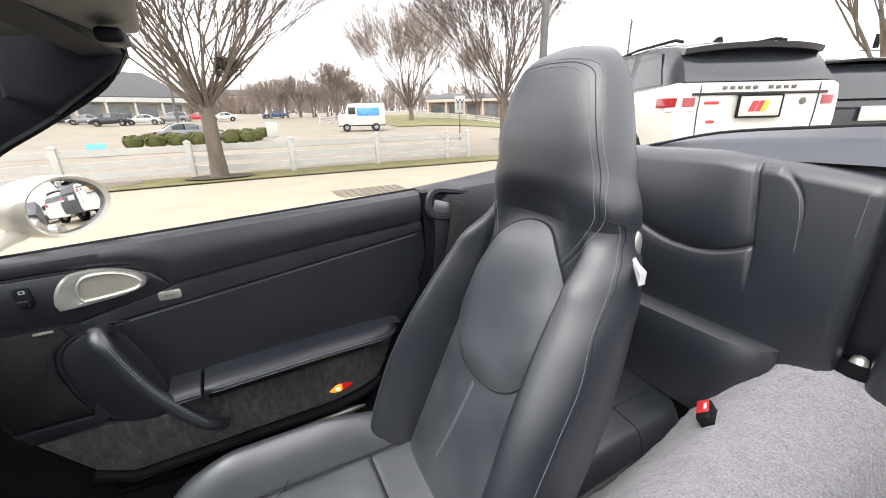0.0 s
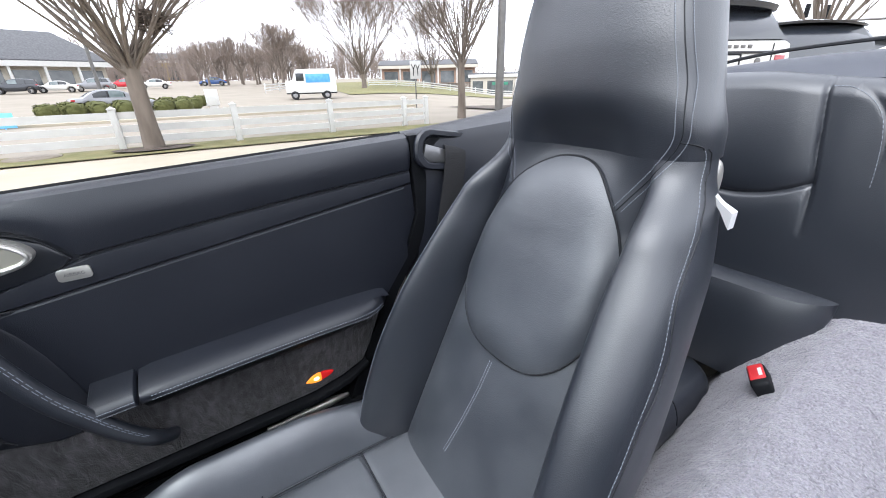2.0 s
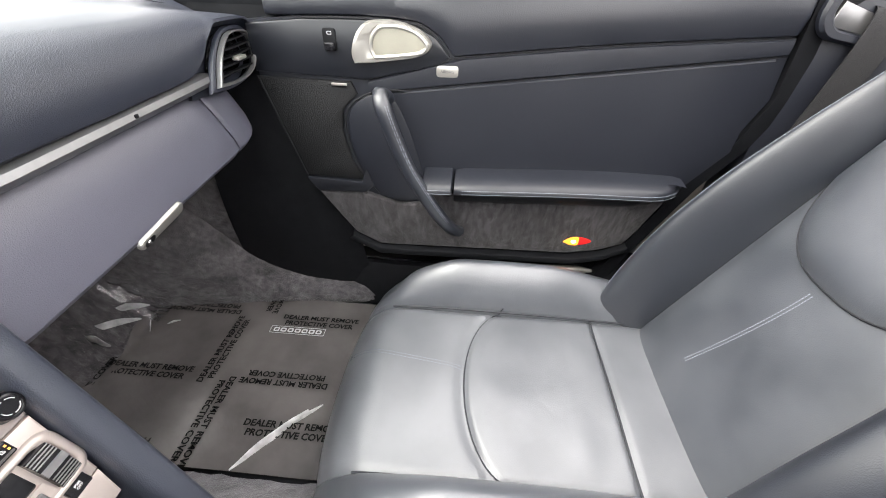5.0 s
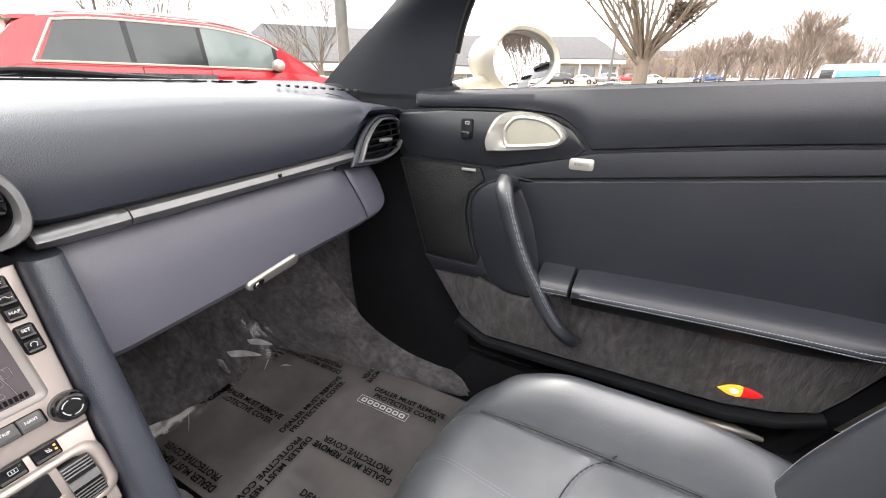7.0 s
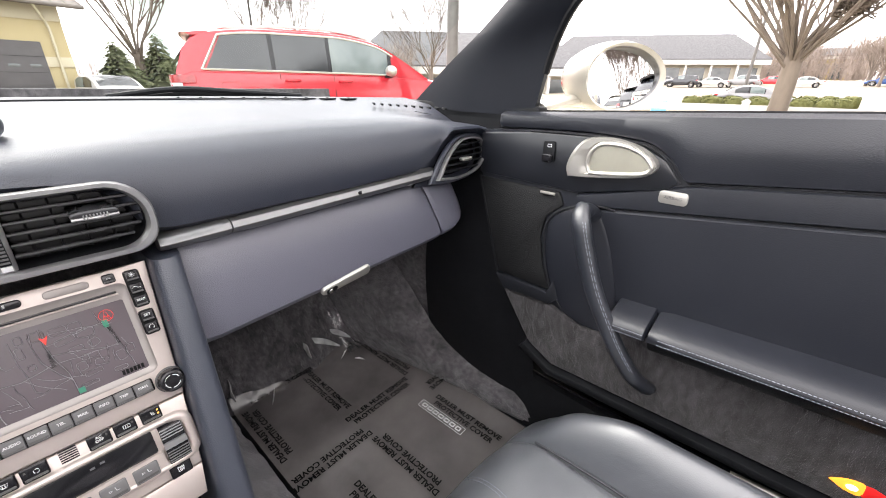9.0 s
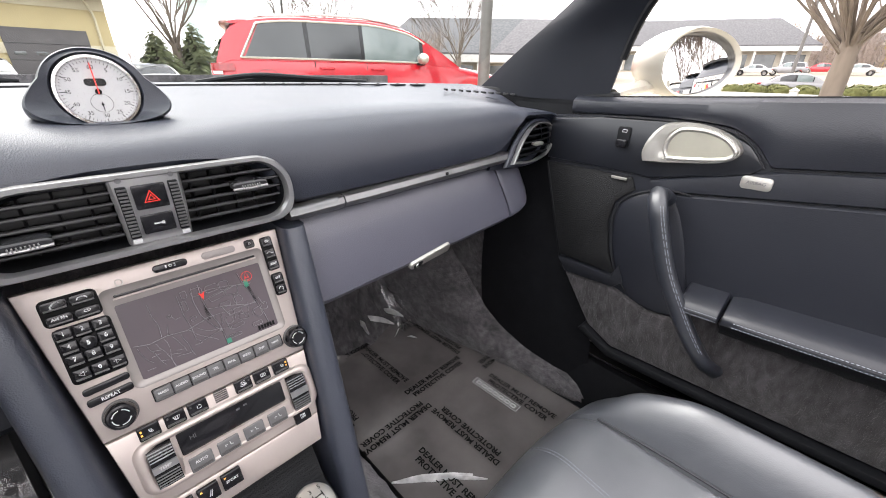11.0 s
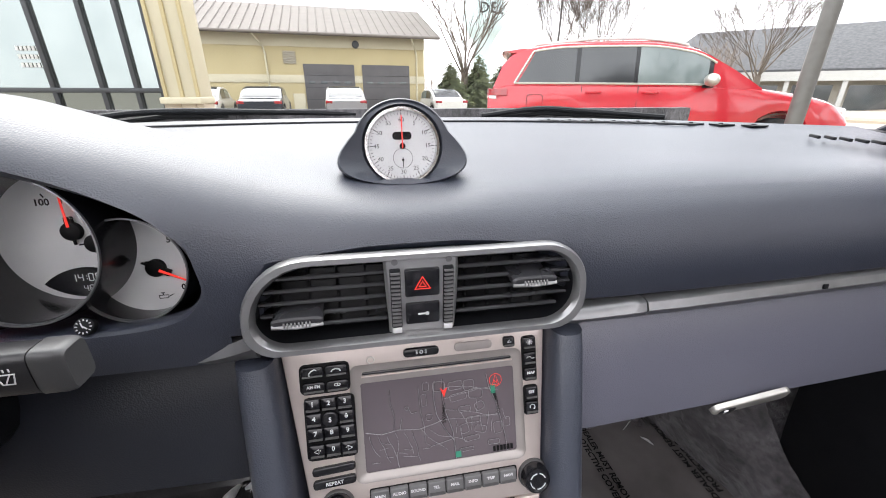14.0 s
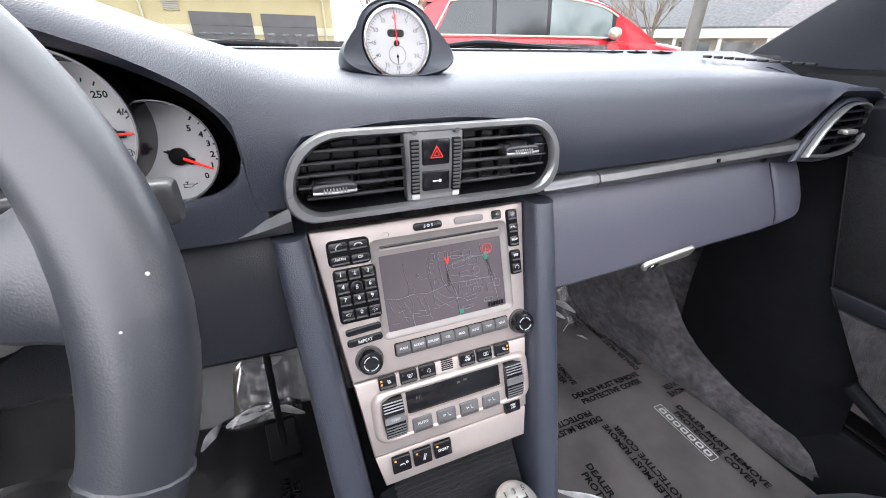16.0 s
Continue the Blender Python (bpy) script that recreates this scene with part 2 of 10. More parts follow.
def ball(bm, c, s, seg=20, rings=12, m=None):
    r = bmesh.ops.create_uvsphere(bm, u_segments=seg, v_segments=rings, radius=1.0)["verts"]
    bmesh.ops.scale(bm, vec=s, verts=r)
    bmesh.ops.transform(bm, matrix=Matrix.Translation(c) @ (m or Matrix()), verts=r)
    return bm


def loft(bm, rings, closed=True, caps=True):
    """Skin over rings of equally many points."""
    vs = [[bm.verts.new(p) for p in ring] for ring in rings]
    n = len(vs[0])
    for a, b in zip(vs, vs[1:]):
        for i in range(n if closed else n - 1):
            j = (i + 1) % n
            bm.faces.new((a[i], a[j], b[j], b[i]))
    if closed and caps:
        bm.faces.new(vs[0][::-1])
        bm.faces.new(vs[-1])
    return bm


def sheet(bm, f, nu, nv):
    """A surface f(u, v), u and v from 0 to 1."""
    return loft(bm, [[f(i / nu, j / nv) for j in range(nv + 1)] for i in range(nu + 1)], False)


def smooth_path(pts, per=6):
    """Catmull-Rom through the points."""
    p = [Vector(q) for q in pts]
    p = [2 * p[0] - p[1], *p, 2 * p[-1] - p[-2]]
    out = []
    for i in range(1, len(p) - 2):
        a, b, c, d = p[i - 1:i + 3]
        for k in range(per):
            t = k / per
            out.append(0.5 * (2 * b + (c - a) * t + (2 * a - 5 * b + 4 * c - d) * t * t + (3 * b - a - 3 * c + d) * t ** 3))
    out.append(p[-2])
    return out


def tube(bm, pts, r, n=8, flat=1.0, side=None):
    """A round bar along points; r a number or one for each point; flat squeezes it across 'side'."""
    pts = [Vector(p) for p in pts]
    rs = r if isinstance(r, (list, tuple)) else [r] * len(pts)
    rings, prev = [], None
    for i, p in enumerate(pts):
        d = (pts[min(i + 1, len(pts) - 1)] - pts[max(i - 1, 0)]).normalized()
        ref = Vector(side) if side else (prev or (Vector((0, 0, 1)) if abs(d.z) < 0.9 else Vector((1, 0, 0))))
        a = (ref - d * ref.dot(d)).normalized()
        prev = a
        b = d.cross(a)
        rings.append([p + rs[i] * (a * flat * math.cos(2 * math.pi * k / n) + b * math.sin(2 * math.pi * k / n)) for k in range(n)])
    return loft(bm, rings)


def prism(bm, outline, m, depth, bev=0.0, seg=2):
    """A flat outline in local x, y pushed out along local z from 0 to depth, with its front edge rounded."""
    lo = [bm.verts.new(m @ Vector((x, y, 0))) for x, y in outline]
    bm.faces.new(lo[::-1])
    n = len(lo)
    steps = [(0.0, depth - bev)] + [(bev * (1 - math.cos(a)), depth - bev + bev * math.sin(a)) for a in [math.pi / 2 * (k + 1) / seg for k in range(seg)]] if bev else [(0.0, depth)]
    area = sum(outline[i][0] * outline[(i + 1) % n][1] - outline[(i + 1) % n][0] * outline[i][1] for i in range(n))
    sg = 1 if area > 0 else -1
    prev = lo
    for inset, z in steps:
        ring = []
        for i, (x, y) in enumerate(outline):
            x0, y0 = outline[i - 1]
            x1, y1 = outline[(i + 1) % n]
            dx, dy = x1 - x0, y1 - y0
            k = math.hypot(dx, dy) or 1
            ring.append(bm.verts.new(m @ Vector((x - sg * inset * dy / k, y + sg * inset * dx / k, z))))
        for i in range(n):
            bm.faces.new((prev[i], prev[(i + 1) % n], ring[(i + 1) % n], ring[i]))
        prev = ring
    bm.faces.new(prev)
    return bm


def ring_prism(bm, outer, inner, m, depth):
    """A frame between two outlines of equally many points, with a rounded front."""
    n = len(outer)
    def at(o, z):
        return [bm.verts.new(m @ Vector((x, y, z))) for x, y in o]
    def between(t, z):
        return at([(lerp(a[0], b[0], t), lerp(a[1], b[1], t)) for a, b in zip(outer, inner)], z)
    loops = [at(outer, 0), between(0.0, depth * 0.6), between(0.2, depth), between(0.75, depth), between(1.0, depth * 0.6), at(inner, 0)]
    for a, b in zip(loops, loops[1:]):
        for i in range(n):
            bm.faces.new((a[i], a[(i + 1) % n], b[(i + 1) % n], b[i]))
    return bm


def rrect(w, h, r, n=4, cx=0.0, cy=0.0):
    """A rounded rectangle round (cx, cy)."""
    out = []
    for sx, sy, a0 in ((1, 1, 0), (-1, 1, 90), (-1, -1, 180), (1, -1, 270)):
        for k in range(n + 1):
            a = radians(a0 + 90 * k / n)
            out.append((cx + sx * (w / 2 - r) + r * math.cos(a), cy + sy * (h / 2 - r) + r * math.sin(a)))
    return out


def circle(r, n=32, cx=0.0, cy=0.0):
    return [(cx + r * math.cos(2 * math.pi * k / n), cy + r * math.sin(2 * math.pi * k / n)) for k in range(n)]


def plane_at(o, xdir, ydir):
    """A local frame: x along xdir, y near ydir, z out of the surface."""
    x = Vector(xdir).normalized()
    z = x.cross(Vector(ydir)).normalized()
    y = z.cross(x)
    return Matrix((( x.x, y.x, z.x, o[0]), (x.y, y.y, z.y, o[1]), (x.z, y.z, z.z, o[2]), (0, 0, 0, 1)))


def lettering(bm, body, size, m, align="CENTER", bold=0.0):
    """Words in the built-in font as flat meshes, laid into the local plane of m."""
    cu = bpy.data.curves.new("words", "FONT")
    cu.body, cu.size, cu.align_x, cu.align_y, cu.offset = body, size, align, "CENTER", bold
    cu.resolution_u = 2
    ob = bpy.data.objects.new("words", cu)
    scene.collection.objects.link(ob)
    bpy.context.view_layer.update()
    me = bpy.data.meshes.new_from_object(ob.evaluated_get(bpy.context.evaluated_depsgraph_get()))
    me.transform(m)
    bm.from_mesh(me)
    bpy.data.objects.remove(ob)
    bpy.data.curves.remove(cu)
    bpy.data.meshes.remove(me)
    return bm


def B():
    return bmesh.new()


def pane_part(name, bm, mat, parent, toward, label=""):
    """A single-skin pane whose faces look towards a place."""
    ob = part(name, bm, mat, parent, label)
    me = ob.data
    mid = sum((v.co for v in me.vertices), Vector()) / len(me.vertices)
    n = sum((p.normal for p in me.polygons), Vector())
    base = ob.matrix_world.translation if parent is None else parent.location
    if n.dot(Vector(toward) - base - mid) < 0:
        me.flip_normals()
    ob.visible_shadow = False
    return ob

# ---- dashboard ----
XS = (-0.66, -0.58, -0.50, -0.43, -0.36, -0.27, -0.21, -0.175, -0.152, -0.143, -0.1385, -0.1368, -0.1105, -0.095, 0.0, 0.09, 0.108, 0.122, 0.15, 0.49, 0.53, 0.58, 0.655, 0.69)
ZLOW = (0.775, 0.80, 0.86, 0.895, 0.912, 0.903, 0.888, 0.872, 0.855, 0.840, 0.822, 0.775, 0.776, 0.822, 0.833, 0.829, 0.812, 0.782, 0.778, 0.784, 0.800, 0.840, 0.838, 0.825)
TX = (-0.66, -0.52, -0.36, -0.27, -0.20, -0.128, -0.083, 0.0, 0.3, 0.5, 0.6, 0.69)
TZ = (0.89, 0.925, 0.948, 0.938, 0.914, 0.888, 0.877, 0.869, 0.871, 0.867, 0.858, 0.846)


def dash_back(x):
    return 1.03 - 0.29 * abs(x / 0.69) ** 2.4


def dash_section(x):
    zl, zt, yb = table(x, XS, ZLOW), table(x, TX, TZ), dash_back(x)
    zt = max(zt, zl + 0.012)
    zs = sum(table(x + 0.0035 * k, XS, ZLOW) * (25 - abs(k)) for k in range(-24, 25)) / 625
    zs = min(zs, zt - 0.012)
    hood = max(0.0, zt - 0.875)
    return [(x, 0.535, zl - 0.004), (x, 0.512, zl - 0.002), (x, 0.503, zl + 0.004), (x, 0.499, max(zl + 0.006, lerp(lerp(zl, zs, 0.45), zt, 0.25))), (x, 0.502, max(zl + 0.010, lerp(zs, zt, 0.5))),
            (x, 0.512, lerp(zs, zt, 0.75)), (x, 0.530, lerp(zs, zt, 0.92)), (x, 0.556, zt), (x, 0.60, zt + 0.001 - hood * 0.1),
            (x, lerp(0.60, yb, 0.25), lerp(zt, 0.876, 0.55)), (x, lerp(0.60, yb, 0.5), 0.879), (x, lerp(0.60, yb, 0.8), 0.884), (x, yb, 0.889), (x, yb + 0.02, 0.87)]


dashboard = thing("dashboard", "navy blue leather dashboard with silver trim strip and round air vents", "dashboard", (0, 0.6, 0.6))
bm = B()
dash_xs = sorted([-0.66 + 1.352 * i / 180 for i in range(181)] + [-0.175 + 0.0025 * i + 0.0003 for i in range(24)])
loft(bm, [dash_section(x) for x in dash_xs], False)
pad = part("upper_pad", bm, NAVY_DASH, dashboard, "grained navy leather dash top")
# end cap towards the passenger door
bm = B()
sec = dash_section(0.692)
loft(bm, [[(0.692, y, z) for _, y, z in sec], [(0.70, lerp(y, 0.62, 0.04), lerp(z, 0.84, 0.1)) for _, y, z in sec], [(0.702, y * 0 + 0.62, 0.84) for _, y, z in sec]], False)
part("end_cap", bm, NAVY_DASH, dashboard)
# defroster panel line and speaker grille at the foot of the windscreen
bm = B()
for k in range(9):
    x0 = 0.30 + 0.035 * k
    tube(bm, [(x0, dash_back(x0) - 0.035 - 0.006 * j, 0.8875) for j in range(2)], 0.0018, 6)
    box(bm, (x0, dash_back(x0) - 0.04, 0.8865), (0.028, 0.022, 0.002))
part("defroster_grille", bm, BLACK, dashboard, "black slotted defroster outlet")
bm = B()
for k in range(10):
    box(bm, (0.565 + 0.011 * k, 0.695 - 0.011 * k, 0.8815 - 0.0009 * k), (0.004, 0.030, 0.004), 0.001, Matrix.Rotation(radians(-35), 4, "Z"))
part("side_defroster", bm, BLACK, dashboard, "black slotted side outlet")
bm = B()
tube(bm, [(x, dash_back(x) - 0.065, 0.8865) for x in [-0.5 + 0.05 * i for i in range(21)]], 0.0016, 6)
part("dash_seam", bm, SEAM, dashboard)
bm = B()
for k in range(4):
    box(bm, (0.615 + 0.012 * k, 0.625, 0.868 - 0.002 * k), (0.008, 0.0045, 0.0006), 0, Matrix.Rotation(radians(8), 4, "Y"))
part("embossed_mark", bm, BLACK, dashboard)


def strip(x0, x1, za, zb, name, mat, y=0.5):
    bm = B()
    rings = []
    for i in range(13):
        t = i / 12
        x = lerp(x0, x1, t)
        lo, hi = lerp(za[0], zb[0], t), lerp(za[1], zb[1], t)
        e = 0.0012 if i in (0, 12) else 0
        rings.append([(x, 0.52, lo + e), (x, y + 0.008, lo + e), (x, y + 0.002 + e, lo + 0.003), (x, y - 0.002 + e, lerp(lo, hi, 0.5)), (x, y + 0.001 + e, hi - 0.003), (x, y + 0.007, hi - e), (x, 0.52, hi - e)])
    loft(bm, rings)
    return part(name, bm, mat, dashboard, "satin silver trim strip")


strip(0.124, 0.194, (0.7575, 0.774), (0.7575, 0.7765), "trim_strip", SILVER_DARK)
strip(0.1955, 0.54, (0.7575, 0.7765), (0.7665, 0.7855), "trim_strip", SILVER_DARK)
bm = B()
rings = []
for i in range(15):
    t = i / 14
    x = lerp(-0.1135, -0.186, t)
    lo, hi = lerp(0.757, 0.7515, t), lerp(0.779, 0.7525, t ** 1.15) - 0.003 * math.sin(math.pi * t)
    y = lerp(0.500, 0.520, t ** 2)
    rings.append([(x, 0.535, lo), (x, y + 0.006, lo), (x, y, lerp(lo, hi, 0.25)), (x, y - 0.002, lerp(lo, hi, 0.6)), (x, y + 0.003, hi), (x, 0.535, hi)])
loft(bm, rings)
part("trim_strip", bm, material("dark_trim_metal", (0.13, 0.13, 0.135), 0.42, 0.6, color2=(0.16, 0.16, 0.165), scale=50, rough_var=0.06), dashboard, "dark satin wedge-shaped trim strip")
bm = B()
box(bm, (0.372, 0.4985, 0.774), (0.006, 0.002, 0.005), 0.001)
part("strip_mark", bm, BLACK, dashboard)


# glove box and lower panels
def lower_section(x, zb):
    return [(x, 0.55, 0.757), (x, 0.528, 0.757), (x, 0.522, 0.751), (x, 0.511, lerp(0.75, zb, 0.35)), (x, 0.502, lerp(0.75, zb, 0.7)), (x, 0.501, zb + 0.012), (x, 0.510, zb + 0.002),
            (x, 0.545, zb - 0.002), (x, 0.70, zb + 0.01), (x, 0.90, zb + 0.05), (x, 0.90, 0.756)]


def lower_panel(name, x0, x1, z0, z1, mat, label, round_end=0):
    bm = B()
    rings = []
    for i in range(25):
        t = i / 24
        x, zb = lerp(x0, x1, t), lerp(z0, z1, t)
        sec = lower_section(x, zb)
        e = max(0.0, 1 - min(i, 24 - i) / 1.0) * 0.003
        if round_end and t > 0.25:
            k = (t - 0.25) / 0.75
            e += round_end * (1 - math.sqrt(max(0.0, 1 - k * k)))
        lean = 0.031 * max(0.0, min(1.0, (x - 0.14) / 0.41))
        if round_end:
            sec = [(a, b, c + (0.030 * t ** 3 if c < 0.72 else 0.0)) for a, b, c in sec]
        rings.append([(a - lean * (c - 0.66) / 0.09, b + e * (1 if b < 0.6 else 0), c) for a, b, c in sec])
    loft(bm, rings)
    return part(name, bm, mat, dashboard, label)


# lid and end panel: incoming light is painted as a paler navy
glove = lower_panel("glovebox_door", 0.142, 0.555, 0.628, 0.648, NAVY_LIT, "smooth navy glove box lid, lightened as lit")
lower_panel("lower_end_panel", 0.5585, 0.672, 0.6495, 0.662, NAVY_LIT, "smooth navy end panel, lightened as lit", 0.085)
# knee panel uses the darker navy to paint its shade under the wheel
lower_panel("knee_panel", -0.66, -0.124, 0.655, 0.632, NAVY, "smooth navy knee panel, darkened for shade")
GH = plane_at((0.335, 0.4995, 0.6475), (1, 0, 0.13), (0, -0.38, 1))
bm = B()
prism(bm, [(x, y + (0.004 if x < 0 and y < 0 else 0)) for x, y in rrect(0.088, 0.0185, 0.0075, 6)], GH, 0.0055, 0.0025, 3)
handle = part("glovebox_handle", bm, SILVER, glove, "satin silver glove box handle")
bm = B()
prism(bm, rrect(0.019, 0.0105, 0.0050, 5, -0.028, 0.0005), GH @ Matrix.Translation((0, 0, 0.0052)), 0.0006)
part("lock_recess", bm, BLACK, handle)
bm = B()
prism(bm, circle(0.0042, 18, -0.030, 0.0005), GH @ Matrix.Translation((0, 0, 0.0056)), 0.0016, 0.0005)
part("lock", bm, CHROME, handle, "round key lock")


# ---- air vents ----
def dshape(x0, x1, z0, z1, r0, r1, n=8):
    """An outline in x, z with larger round ends."""
    out = []
    for cx, cz, r, a0 in ((x1 - r1, z1 - r1, r1, 0), (x0 + r0, z1 - r0, r0, 90), (x0 + 0.02, z0 + 0.02, 0.02, 180), (x1 - 0.024, z0 + 0.024, 0.024, 270)):
        for k in range(n + 1):
            a = radians(a0 + 90 * k / n)
            out.append((cx + r * math.cos(a), cz + r * math.sin(a)))
    return out


FRONT = Matrix.Translation((0, -0.0805, 0)) @ plane_at((0, 0.492, 0), (1, 0, 0), (0, 0.10, 1))
outer = dshape(-0.1150, 0.1260, 0.7745, 0.8425, 0.044, 0.034)
inner = dshape(-0.1070, 0.1180, 0.7812, 0.8362, 0.039, 0.029)
SLAT = material("slat_plastic", (0.030, 0.030, 0.033), 0.26, rough_var=0.05)
vents = thing("centre_air_vents", "black slatted twin air vents in a satin silver oval ring", "air vent", (0.004, 0.5, 0.80))
bm = B()
ring_prism(bm, outer, inner, Matrix.Translation((0, 0.001, 0)) @ FRONT, 0.008)
part("ring", bm, VENT_SILVER, vents, "satin silver oval surround")
bm = B()
prism(bm, inner, Matrix.Translation((0, 0.030, 0)) @ FRONT, 0.002)
part("vent_back", bm, GLOSS_BLACK, vents)
bm = B()
io, ib = inner, inner
loft(bm, [[Matrix.Translation((0, 0.001, 0)) @ FRONT @ Vector((x, z, 0)) for x, z in inner], [Matrix.Translation((0, 0.030, 0)) @ FRONT @ Vector((x, z, 0)) for x, z in inner]], True, False)
part("vent_wall", bm, BLACK, vents)


def inside_span(z, pts):
    xs = []
    for (x0, z0), (x1, z1) in zip(pts, pts[1:] + pts[:1]):
        if (z0 - z) * (z1 - z) < 0:
            xs.append(x0 + (z - z0) / (z1 - z0) * (x1 - x0))
    return (min(xs), max(xs)) if len(xs) > 1 else None


for k in range(6):
    z = 0.7866 + 0.00901 * k
    sp = inside_span(z, inner)
    if not sp:
        continue
    for a, b in ((sp[0] + 0.001, -0.0205), (0.0275, sp[1] - 0.001)):
        bm = B()
        box(bm, ((a + b) / 2, 0.506, z - 0.002), (b - a, 0.024, 0.0032), 0.001, Matrix.Rotation(radians(-14), 4, "X"), 1)
        part("slat", bm, SLAT, vents)
for a, b in ((-0.105, -0.025), (0.031, 0.105)):
    for k in range(4):
        bm = B()
        box(bm, (lerp(a, b, (k + 0.5) / 4), 0.5205, 0.803), (0.0016, 0.010, 0.060))
        part("vane", bm, BLACK, vents)
for x, z in ((-0.079, 0.7975), (0.083, 0.8135)):
    bm = B()
    loft(bm, [[(x + w * a, y, z + h * b) for a, b in [(math.copysign(abs(math.cos(q)) ** 0.5, math.cos(q)), math.copysign(abs(math.sin(q)) ** 0.6, math.sin(q))) for q in [2 * math.pi * k / 20 for k in range(20)]]] for y, w, h in ((0.508, 0.0155, 0.0035), (0.490, 0.0165, 0.0042), (0.4835, 0.0165, 0.0036), (0.4822, 0.0150, 0.0022))])
    knob = part("vane_slider", bm, SLAT, vents, "dark grey slider tab with a bright ribbed lip")
    bm = B()
    tube(bm, [(x - 0.0160, 0.4832, z - 0.0024), (x, 0.4815, z - 0.0026), (x + 0.0160, 0.4832, z - 0.0024)], 0.0015, 8)
    part("slider_lip", bm, VENT_SILVER, knob)
    for k in range(8):
        bm = B()
        box(bm, (x - 0.0080 + 0.0023 * k, 0.4812, z - 0.0012), (0.0010, 0.0016, 0.0044), 0.0003, None, 1)
        part("grip_rib", bm, VENT_SILVER, knob)
bm = B()
rings = []
for i in range(7):
    t = i / 6
    w, z = lerp(0.0235, 0.0255, t), lerp(0.7760, 0.8365, t)
    y = 0.4885 + 0.003 * (2 * t - 1) ** 2 - 0.008 * t * 0 
    rings.append([(0.0035 - w, 0.502, z), (0.0035 - w, y + 0.001, z), (0.0035 - w + 0.002, y - 0.001, z), (0.0035 + w - 0.002, y - 0.001, z), (0.0035 + w, y + 0.001, z), (0.0035 + w, 0.502, z)])
loft(bm, rings)
bridge = part("bridge", bm, VENT_SILVER, vents, "satin silver centre bridge with hazard switch")
for x in (-0.0145, 0.0215):
    bm = B()
    n = 14
    prism(bm, rrect(0.0072, 0.044, 0.001), plane_at((x, 0.4895, 0.806), (1, 0, 0), (0, 0, 1)), 0.004, 0.001)
    wheel_ = part("thumbwheel", bm, BLACK, vents, "ribbed black thumbwheel")
    bm = B()
    for k in range(n):
        box(bm, (x, 0.4848, 0.787 + 0.039 * k / (n - 1)), (0.0062, 0.0016, 0.0013))
    part("ribs", bm, KEY_GREY, wheel_)
    bm = B()
    box(bm, (x, 0.4866, 0.7815), (0.0062, 0.002, 0.004), 0.0005)
    part("white_tip", bm, WHITE_INK, vents)
    bm = B()
    prism(bm, circle(0.0022, 14), plane_at((x, 0.4876, 0.8335), (1, 0, 0), (0, 0, 1)), 0.001)
    part("screw", bm, SILVER_DARK, vents)
for z, h, nm in ((0.8175, 0.0205, "hazard_switch"), (0.794, 0.0165, "lock_switch")):
    bm = B()
    box(bm, (0.0035, 0.4875, z), (0.0235, 0.004, h), 0.0012)
    part(nm, bm, GLOSS_BLACK, vents, "black push switch")
bm = B()
M = plane_at((0.0035, 0.4852, 0.8165), (1, 0, 0), (0, 0, 1))
def tri(r):
    return [(r * math.cos(radians(90 + 120 * k)), r * math.sin(radians(90 + 120 * k))) for k in range(3)]
ring_prism(bm, tri(0.0066), tri(0.0054), M, 0.0003)
ring_prism(bm, tri(0.0032), tri(0.0022), M, 0.0003)
part("hazard_triangle", bm, RED, vents, "red warning triangle")
bm = B()
box(bm, (0.0035, 0.4852, 0.794), (0.007, 0.0004, 0.0012))
prism(bm, circle(0.0014, 10), plane_at((0.0065, 0.4853, 0.794), (1, 0, 0), (0, 0, 1)), 0.0003)
part("key_mark", bm, WHITE_INK, vents)

side = thing("side_air_vent", "black slatted side air vent in a pointed silver ring", "air vent", (0.6, 0.5, 0.8))
def side_outline(k):
    pts = [(0.528, 0.7655), (0.56, 0.803), (0.60, 0.828), (0.645, 0.829), (0.674, 0.820), (0.681, 0.80), (0.672, 0.783), (0.640, 0.768), (0.585, 0.7615)]
    cx, cz = 0.618, 0.797
    p = smooth_path([(x, z, 0) for x, z in pts + pts[:1]], 4)[:-1]
    return [(cx + (q.x - cx) * k, cz + (q.y - cz) * k) for q in p]
def bend(bm, x0=0.60, k=1.5):
    for v in bm.verts:
        v.co.y += k * max(0.0, v.co.x - x0) ** 2
SIDE = plane_at((0, 0.499, 0), (1, 0, 0), (0, 0.15, 1)) @ Matrix.Translation((0, 0, 0))
SIDE = Matrix.Translation((0, -0.115, 0)) @ plane_at((0, 0.494, 0), (1, 0, 0), (0, 0.15, 1))
SK = math.hypot(1, 0.15)
def so(k):
    return [(x, z * SK) for x, z in side_outline(k)]
bm = B()
ring_prism(bm, so(1.0), so(0.89), SIDE, 0.008)
bend(bm)
part("ring", bm, VENT_SILVER, side, "pointed satin silver surround")
bm = B()
ring_prism(bm, so(1.17), so(0.97), Matrix.Translation((0, 0.006, 0)) @ SIDE, 0.006)
bend(bm)
part("vent_surround", bm, NAVY_DASH, side, "navy leather round the vent")
bm = B()
prism(bm, so(1.34), Matrix.Translation((0, 0.030, 0)) @ SIDE, 0.006)
bend(bm)
part("vent_housing", bm, NAVY_DASH, side)
bm = B()
prism(bm, so(0.9), Matrix.Translation((0, 0.022, 0)) @ SIDE, 0.002)
bend(bm)
part("vent_back", bm, GLOSS_BLACK, side)
